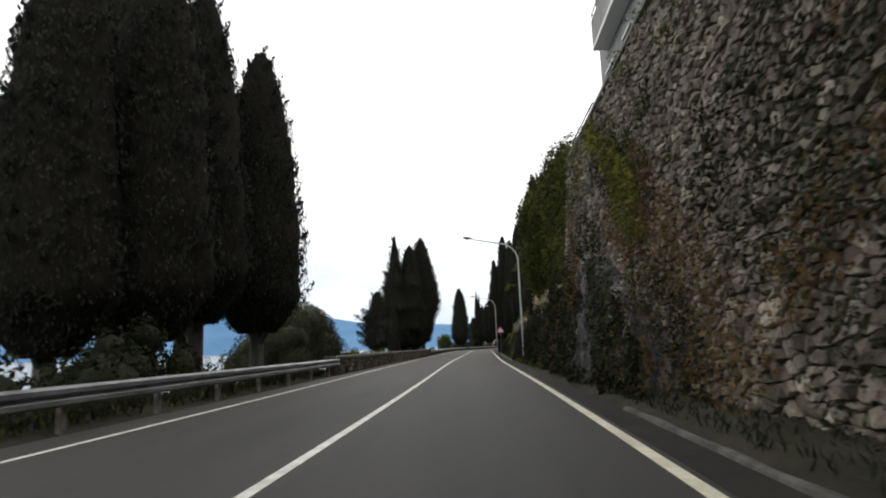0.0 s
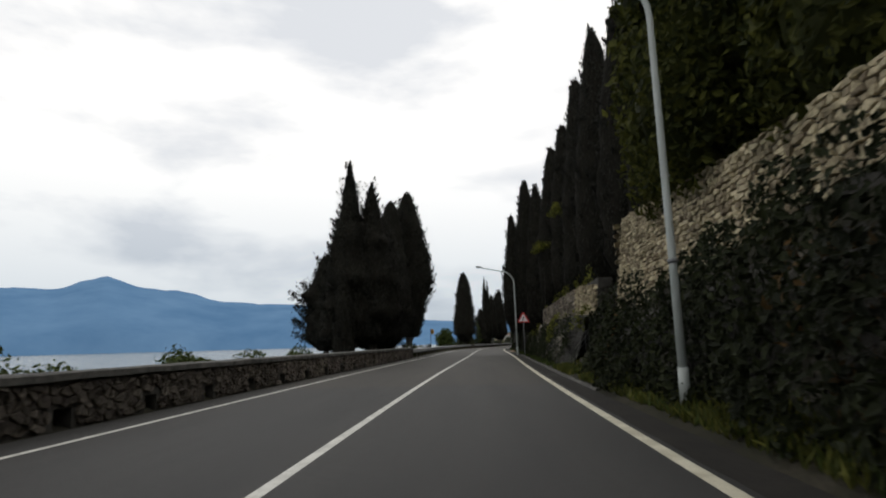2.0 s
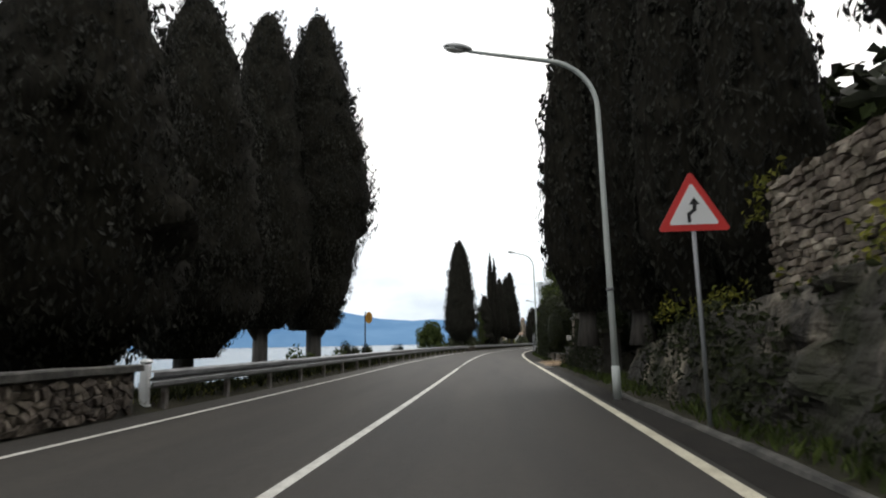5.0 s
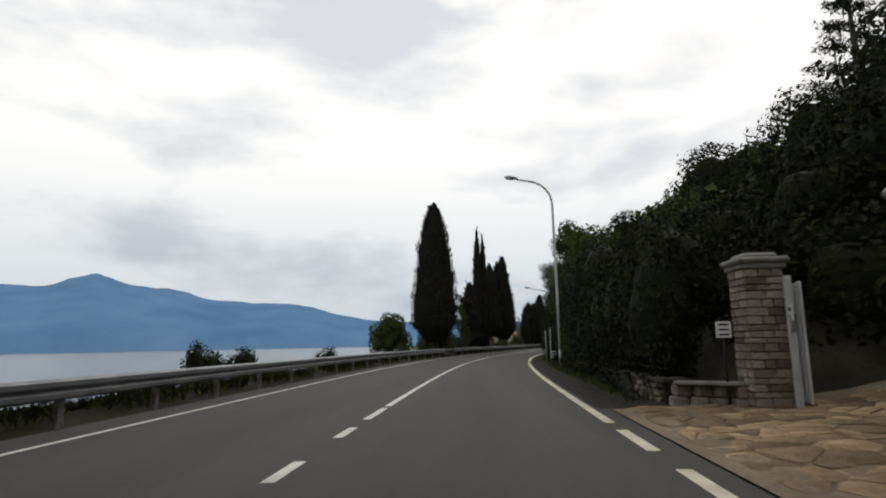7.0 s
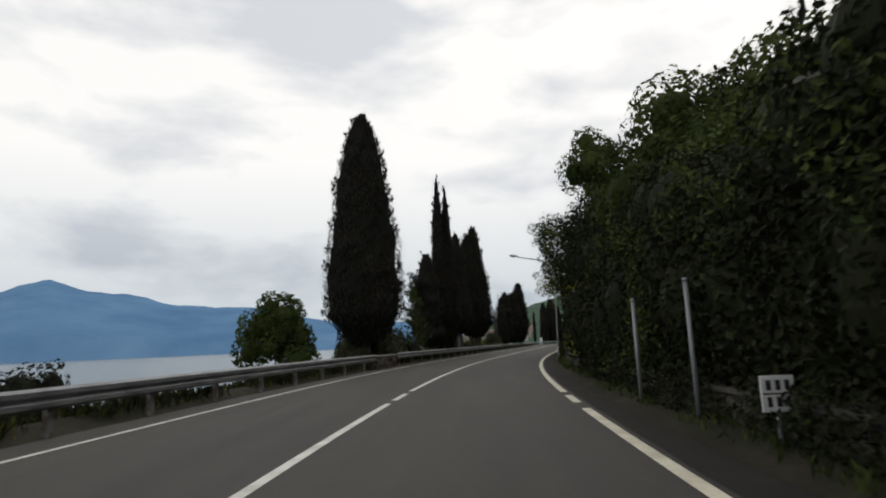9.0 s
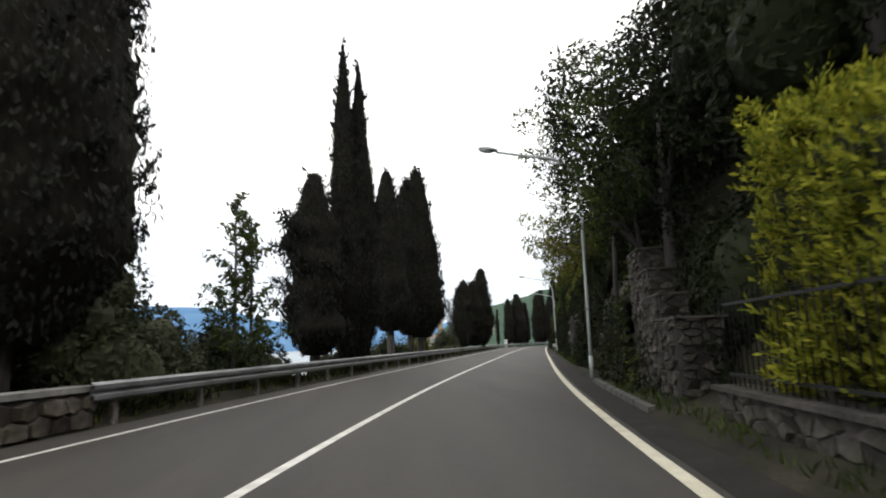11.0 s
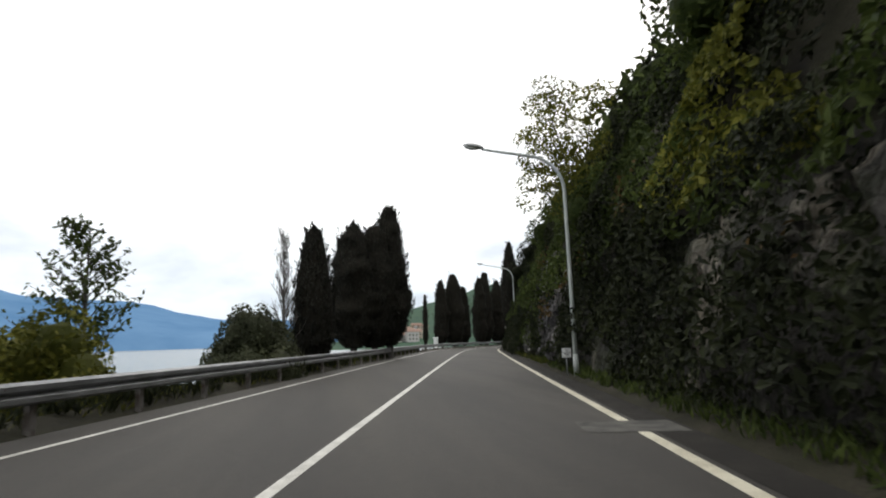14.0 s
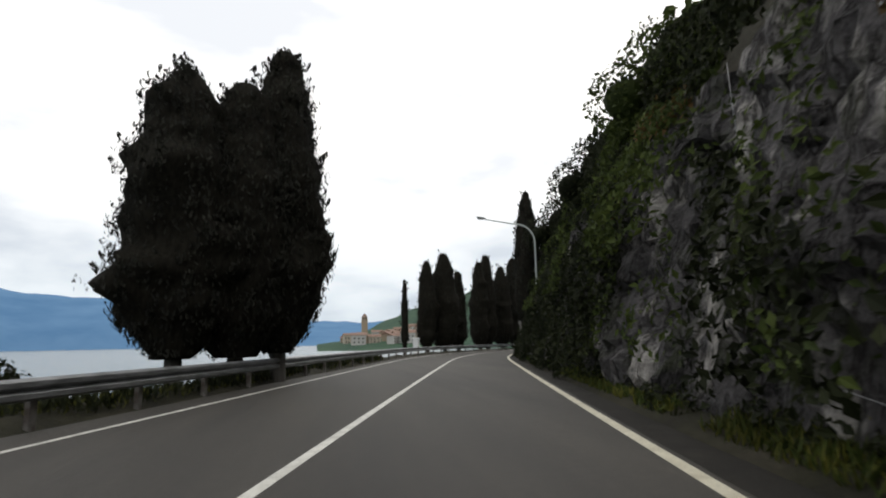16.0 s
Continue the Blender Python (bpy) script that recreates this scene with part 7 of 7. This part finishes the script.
bush("slope_tree", 146.5, 4.3, [(gt.uniform(-1.4, 1.6), gt.uniform(-2.0, 0.9), gt.uniform(6.3, 11.3), 0.7, 0.7, 0.5) for k in range(72)], M_LAUREL, "leafy tree leaning out over the road from the slope", "tree", ground=3.2, dens=95, size=0.15, trunk=(0.1, 3.4), core=0.0, inner=0.25)
bush("slope_tree", 125.0, 4.6, [(gt.uniform(-1.0, 1.6), gt.uniform(-2.6, -0.4), gt.uniform(5.4, 8.4), 0.55, 0.55, 0.42) for k in range(26)], M_LEAF, "dark leafy branches hanging out from the slope", "tree", ground=3.4, dens=95, size=0.14, trunk=(0.1, 2.6), core=0.0, inner=0.25)
slope_leaves("creeper", 108, 121, lambda s, z: 3.35 + 0.55 * (s < 113.8) + 0.3 * z, 0.2, lin([108, 113, 121], [3.0, 4.2, 5.5]), M_LEAF, "dark ivy and shrubs over a bank", dens=95, size=0.16, lumps=0.4, patch=lambda S, Z: (S > 113.8) | (Z > 2.2))
slope_leaves("creeper", 113.5, 121, lambda s, z: 3.2 + 0.3 * z, 0.5, lin([113, 121], [4.2, 5.0]), M_LEAF2, "green shrubs over a bank", dens=45, size=0.16, lumps=0.4, patch=lambda S, Z: wob(np.stack([S, Z, S * 0], 1), 0.8, 1) > 0.1)

slope_leaves("shrubs", 116.0, 123.5, lambda s, z: 2.95 + 0.24 * z, 0.05, lin([113, 118, 123.5], [3.6, 4.8, 3.6]), M_LEAF, "dark shrubs hanging over rocks under the trees", dens=110, size=0.15, lumps=0.4, ls=1.0,
             patch=lambda S, Z: wob(np.stack([S, Z, S * 0], 1), 0.8, 52) > -0.3)
slope_leaves("shrubs", 119, 131, lambda s, z: 2.72 + 0.2 * z, 0.3, lin([119, 131], [4.4, 4.0]), M_LEAF, "dark plants in the cracks of a rock face", dens=200, size=0.13, lumps=0.3, ls=1.2,
             patch=lambda S, Z: wob(np.stack([S, Z * 0.5, S * 0], 1), 1.1, 61) > np.where((Z < 2.5) & (S > 121.5), 0.45, -1.1))

slope_leaves("shrubs", 109.6, 114.5, lambda s, z: 2.85 + 0.2 * z, 0.05, lin([109.6, 111, 112.6, 114.5], [0.2, 1.0, 1.8, 2.4]), M_LEAF, "dark weeds and shrubs at the foot of stone piers", dens=150, size=0.13, lumps=0.3, ls=1.3,
             patch=lambda S, Z: wob(np.stack([S, Z, S * 0], 1), 1.2, 71) > -0.8)
slope_leaves("shrubs", 109.8, 115.5, lambda s, z: 2.82 + 0.2 * z, 0.1, lin([109.6, 111, 112.6, 115.5], [0.2, 0.9, 1.6, 2.2]), M_GRASS, "straw-coloured weeds at the foot of stone piers", dens=60, size=0.15, lumps=0.25, ls=1.3, aspect=0.25,
             patch=lambda S, Z: wob(np.stack([S, Z, S * 0], 1), 1.4, 75) > 0.3)

# overgrown slope above the rocks
top_slope = lin([119, 124, 130, 140, 150, 165, 190], [7.0, 9.0, 9.6, 9.8, 9.8, 10.2, 10.5])
fs = lambda s, z: np.where(z < 4, 3.0 + 0.25 * z, 4.0 + (z - 4) * 0.42) - 0.5 * np.clip((s - 138) / 8, 0, 1)
slope_leaves("slope_shrubs", 123.5, 139, fs, 3.6, top_slope, M_LAUREL, "yellow-green shrubs on a steep slope", dens=95, size=0.24, lumps=0.6, ls=0.7, patch=lambda S, Z: wob(np.stack([S, Z, S * 0], 1), 0.5, 2) > -0.3)
slope_leaves("slope_shrubs", 119, 190, fs, 3.0, top_slope, M_LEAF2, "green shrubs covering a steep slope", dens=55, size=0.22, lumps=0.65, ls=0.7, patch=lambda S, Z: wob(np.stack([S, Z, S * 0], 1), 0.5, 5) > -0.2)
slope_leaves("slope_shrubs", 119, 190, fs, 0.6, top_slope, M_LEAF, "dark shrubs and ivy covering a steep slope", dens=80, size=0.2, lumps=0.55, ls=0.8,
             patch=lambda S, Z: (wob(np.stack([S, Z, S * 0], 1), 0.7, 7) > np.where((S < 137) & (Z > 4.4), 0.35, np.where(((S > 149.5) & (S < 157) & (Z < 6)) | ((S > 140.6) & (S < 142.9) & (Z < 1.3)), 0.4, -0.15))) & ((Z > 3.4) | (S > 131)))
slope_leaves("slope_shrubs", 119, 125, fs, 3.4, top_slope, M_LEAF, "dark shrubs on a steep slope", dens=110, size=0.22, lumps=0.6, ls=0.7)
slope_leaves("slope_shrubs", 147.5, 160, lambda s, z: fs(s, z) - 0.1, 0.8, lin([147, 160], [6.5, 6.5]), M_LEAF2, "green creepers hanging over a rock face", dens=45, size=0.15, lumps=0.45, ls=0.9, patch=lambda S, Z: wob(np.stack([S, Z * 0.25, S * 0], 1), 1.6, 33) > 0.35)
slope_leaves("slope_shrubs", 134, 160, fs, 2.0, top_slope, M_AUTUMN, "brownish shrubs on a steep slope", dens=35, size=0.2, lumps=0.6, ls=0.7, patch=lambda S, Z: wob(np.stack([S, Z, S * 0], 1), 0.6, 15) > 0.3)
for s, lat, top, r, sd, mt in ((126, 7.0, 11.5, 1.8, 1, M_LAUREL), (123, 6.4, 10.6, 1.7, 11, M_LAUREL), (129, 6.2, 10.0, 1.6, 12, M_LAUREL), (135, 6.2, 10.2, 1.6, 13, M_LAUREL), (132, 6.6, 10.8, 1.7, 2, M_LAUREL), (138, 6.6, 11.2, 1.8, 3, M_LEAF2), (145, 5.2, 8.2, 1.6, 4, M_LEAF2), (152, 6.2, 11.0, 1.8, 5, M_LEAF2), (160, 6.4, 11.6, 1.9, 6, M_LEAF2), (168, 6.2, 11.5, 1.8, 7, M_LEAF), (176, 5.6, 11.0, 1.8, 8, M_LEAF)):
    gz = float(ground_z(s, lat)) - 0.3
    bush("slope_tree", s, lat, [(a * r, b * r, top - r + c * r, d * r, d * r, d * r) for a, b, c, d in ((0, 0, 0, 0.8), (0.8, -0.2, -0.5, 0.65), (-0.8, 0.1, -0.4, 0.65), (0.1, -0.8, -0.5, 0.6), (0.2, 0.3, 0.5, 0.5))],
         mt, "leafy tree on the steep slope", "tree", ground=gz, dens=60, size=0.19, trunk=(0.1, 1.2), core=0.6)
cypress(178.3, 3.4, 12.8, 1.3, "egg", 2.0, ground=1.0, group=G2, dens=40)
cypress(181.5, 5.0, 11.0, 1.0, "column", 2.0, ground=2.0, group=G2, dens=40)

# woods on the hill above
def woods(name, spots, material, label, dens=4.2, size=0.7):
    V, F, o = [], [], 0
    P, N = blob_points(spots, dens, 0.85)
    hv, hf = heart(spots, 0.8)
    v, f = leaves(P, N, size, 0.6, up=0.1, jitter=0.9)
    ob = part_np(name, np.concatenate([hv, v]), np.concatenate([hf, f + len(hv)]), material)
    return tagged(ob, label, "woodland", kind="stuff")


spots = []
g = np.random.default_rng(21)
for k in range(330):
    s, lat = g.uniform(14, 190), g.uniform(7.5, 27)
    if s < 22 and lat < 16:
        continue
    if 34 < s < 56 and lat < 9:
        continue
    if 66 < s < 76 and lat < 9:
        continue
    r = g.uniform(1.3, 2.3)
    p = at(s, lat, float(ground_z(s, lat)) + r * 0.7)
    spots.append((*p, r, r, r * g.uniform(0.8, 1.2)))
# one clump against another: thin them into two heaps, so that the cutting stays quick
woods("woodland", spots[0::2], M_LEAF, "dark evergreen woodland on the hillside")
woods("woodland", spots[1::2], M_LEAF2, "mixed green woodland on the hillside")
bush("shrub", 109.0, 4.7, clump(14, 1.8, 0.9, 4.2, 3.0, 0.6, 41), M_LEAF, "dense dark shrubs behind stone piers", dens=75, size=0.15, ground=0.6, core=0.85)

# ---- far shore with village ----
az = np.linspace(-1.5, 40, 120)
el = np.interp(az, [-1.5, 0.7, 2.5, 4.3, 6.5, 8.6, 11.5, 15.8, 35, 40], [0.0, 0.25, 0.9, 1.9, 2.8, 3.6, 4.3, 5.4, 7, 7])
rows = []
for k, (d, f) in enumerate(((460, 0.0), (500, 0.03), (640, 0.22), (840, 0.5), (1100, 0.85), (1300, 1.0), (1500, 0.9))):
    w = np.array([noise.noise(Vector((a * 0.8, k * 1.7, 1))) for a in az])
    z = 1.15 + d * np.tan(np.radians(el * f * (1 + 0.07 * w))) - (6.5 if k == 0 else 2.5 if k == 1 else 0)
    rows.append(np.stack([18 + d * np.sin(np.radians(az)), 199 + d * np.cos(np.radians(az)), z], 1))
V = np.concatenate(rows)
n = len(az)
i = np.arange(6 * (n - 1))
a_ = (i // (n - 1)) * n + i % (n - 1)
hill = part_np("backdrop_hill", V, np.stack([a_, a_ + 1, a_ + n + 1, a_ + n], 1), M_HILL, smooth=True)
tagged(hill, "dark green wooded hill behind a lakeside village", "hill", kind="structure")


def far_house(azd, d, w, h, k, yaw):
    x, y = 18 + d * math.sin(math.radians(azd)), 199 + d * math.cos(math.radians(azd))
    e_ = float(np.interp(azd, az, el))
    z = 1.15 + d * math.tan(math.radians(e_ * float(np.interp(d, [460, 500, 640, 840, 1100], [0, 0.03, 0.22, 0.5, 0.85])))) - 2.2
    root = empty("village_house", Matrix.Translation((x, y, z)) @ pose(0, 0, 0, 0, 0, yaw))
    tagged(root, "small plastered village house with terracotta roof", "house", "village houses")
    box("wall", (0, 0, h / 2 - 1), (w, w * 0.8, h + 2), M_HOUSE[k % 3], root)
    bm = bmesh.new()
    v = [bm.verts.new(p) for p in ((-w * 0.56, -w * 0.46, h), (w * 0.56, -w * 0.46, h), (w * 0.56, w * 0.46, h), (-w * 0.56, w * 0.46, h), (-w * 0.56, 0, h + w * 0.2), (w * 0.56, 0, h + w * 0.2))]
    for f in ((0, 1, 5, 4), (2, 3, 4, 5), (1, 2, 5), (3, 0, 4), (3, 2, 1, 0)):
        bm.faces.new([v[j] for j in f])
    part("roof", bm, M_ROOF, root)
    for fx in (-0.3, 0.0, 0.3):
        for fz in (0.3, 0.68):
            box("window", (fx * w, -w * 0.4 - 0.05, h * fz), (w * 0.1, 0.1, h * 0.15), M_GLASS, root)


for k in range(26):
    far_house(rng.uniform(1.2, 8.3), rng.uniform(520, 720), rng.uniform(8, 14), rng.uniform(6, 10), k, rng.uniform(-30, 60))
tx, ty = 18 + 560 * math.sin(math.radians(2.9)), 199 + 560 * math.cos(math.radians(2.9))
tower = empty("bell_tower", Matrix.Translation((tx, ty, 0)))
tagged(tower, "ochre stone bell tower above village roofs", "tower")
box("shaft", (0, 0, 10), (5.5, 5.5, 26), M_HOUSE[1], tower)
box("belfry", (0, 0, 24.2), (5.0, 5.0, 3.0), M_HOUSE[1], tower, bevel=0.2)
# black slabs stand in for the shade inside the belfry arches
for x in (-1.2, 1.2):
    box("opening_shade", (x, -2.55, 24.2), (1.2, 0.1, 2.0), M_BLACK, tower)
tube("spire", [(0, 0, 25.6), (0, 0, 29.0)], [2.9, 0.1], M_ROOF, tower, sides=4, smooth=False)


# ---- a car in the distance ----
def car(s, lat):
    root = empty("car", facing(s, lat, 0))
    tagged(root, "dark small car far ahead on the road", "car")
    bm = bmesh.new()
    bm_box(bm, 0, 0, 0.55, 1.72, 4.0, 0.6, bevel=0.14)
    part("body", bm, M_BLACK, root)
    bm = bmesh.new()
    r = bm_box(bm, 0, -0.2, 1.1, 1.5, 2.3, 0.6, bevel=0.16)
    part("cabin", bm, M_GLASS, root, "dark glazed cabin")
    box("roof", (0, -0.2, 1.41), (1.3, 1.7, 0.05), M_BLACK, root, bevel=0.02)
    for x in (-0.62, 0.62):
        box("tail_light", (x, -2.0, 0.72), (0.25, 0.05, 0.14), M_RED, root, bevel=0.01)
        for y in (-1.25, 1.25):
            tube("wheel", [(x * 1.2 - 0.09, y, 0.31), (x * 1.2 + 0.09, y, 0.31)], 0.31, M_BLACK, root, sides=16)
    box("number_plate", (0, -2.01, 0.6), (0.5, 0.02, 0.11), M_WHITE, root)
    box("bumper", (0, -1.98, 0.42), (1.6, 0.12, 0.18), M_GREYP, root, bevel=0.03)


car(200.0, 0.0)
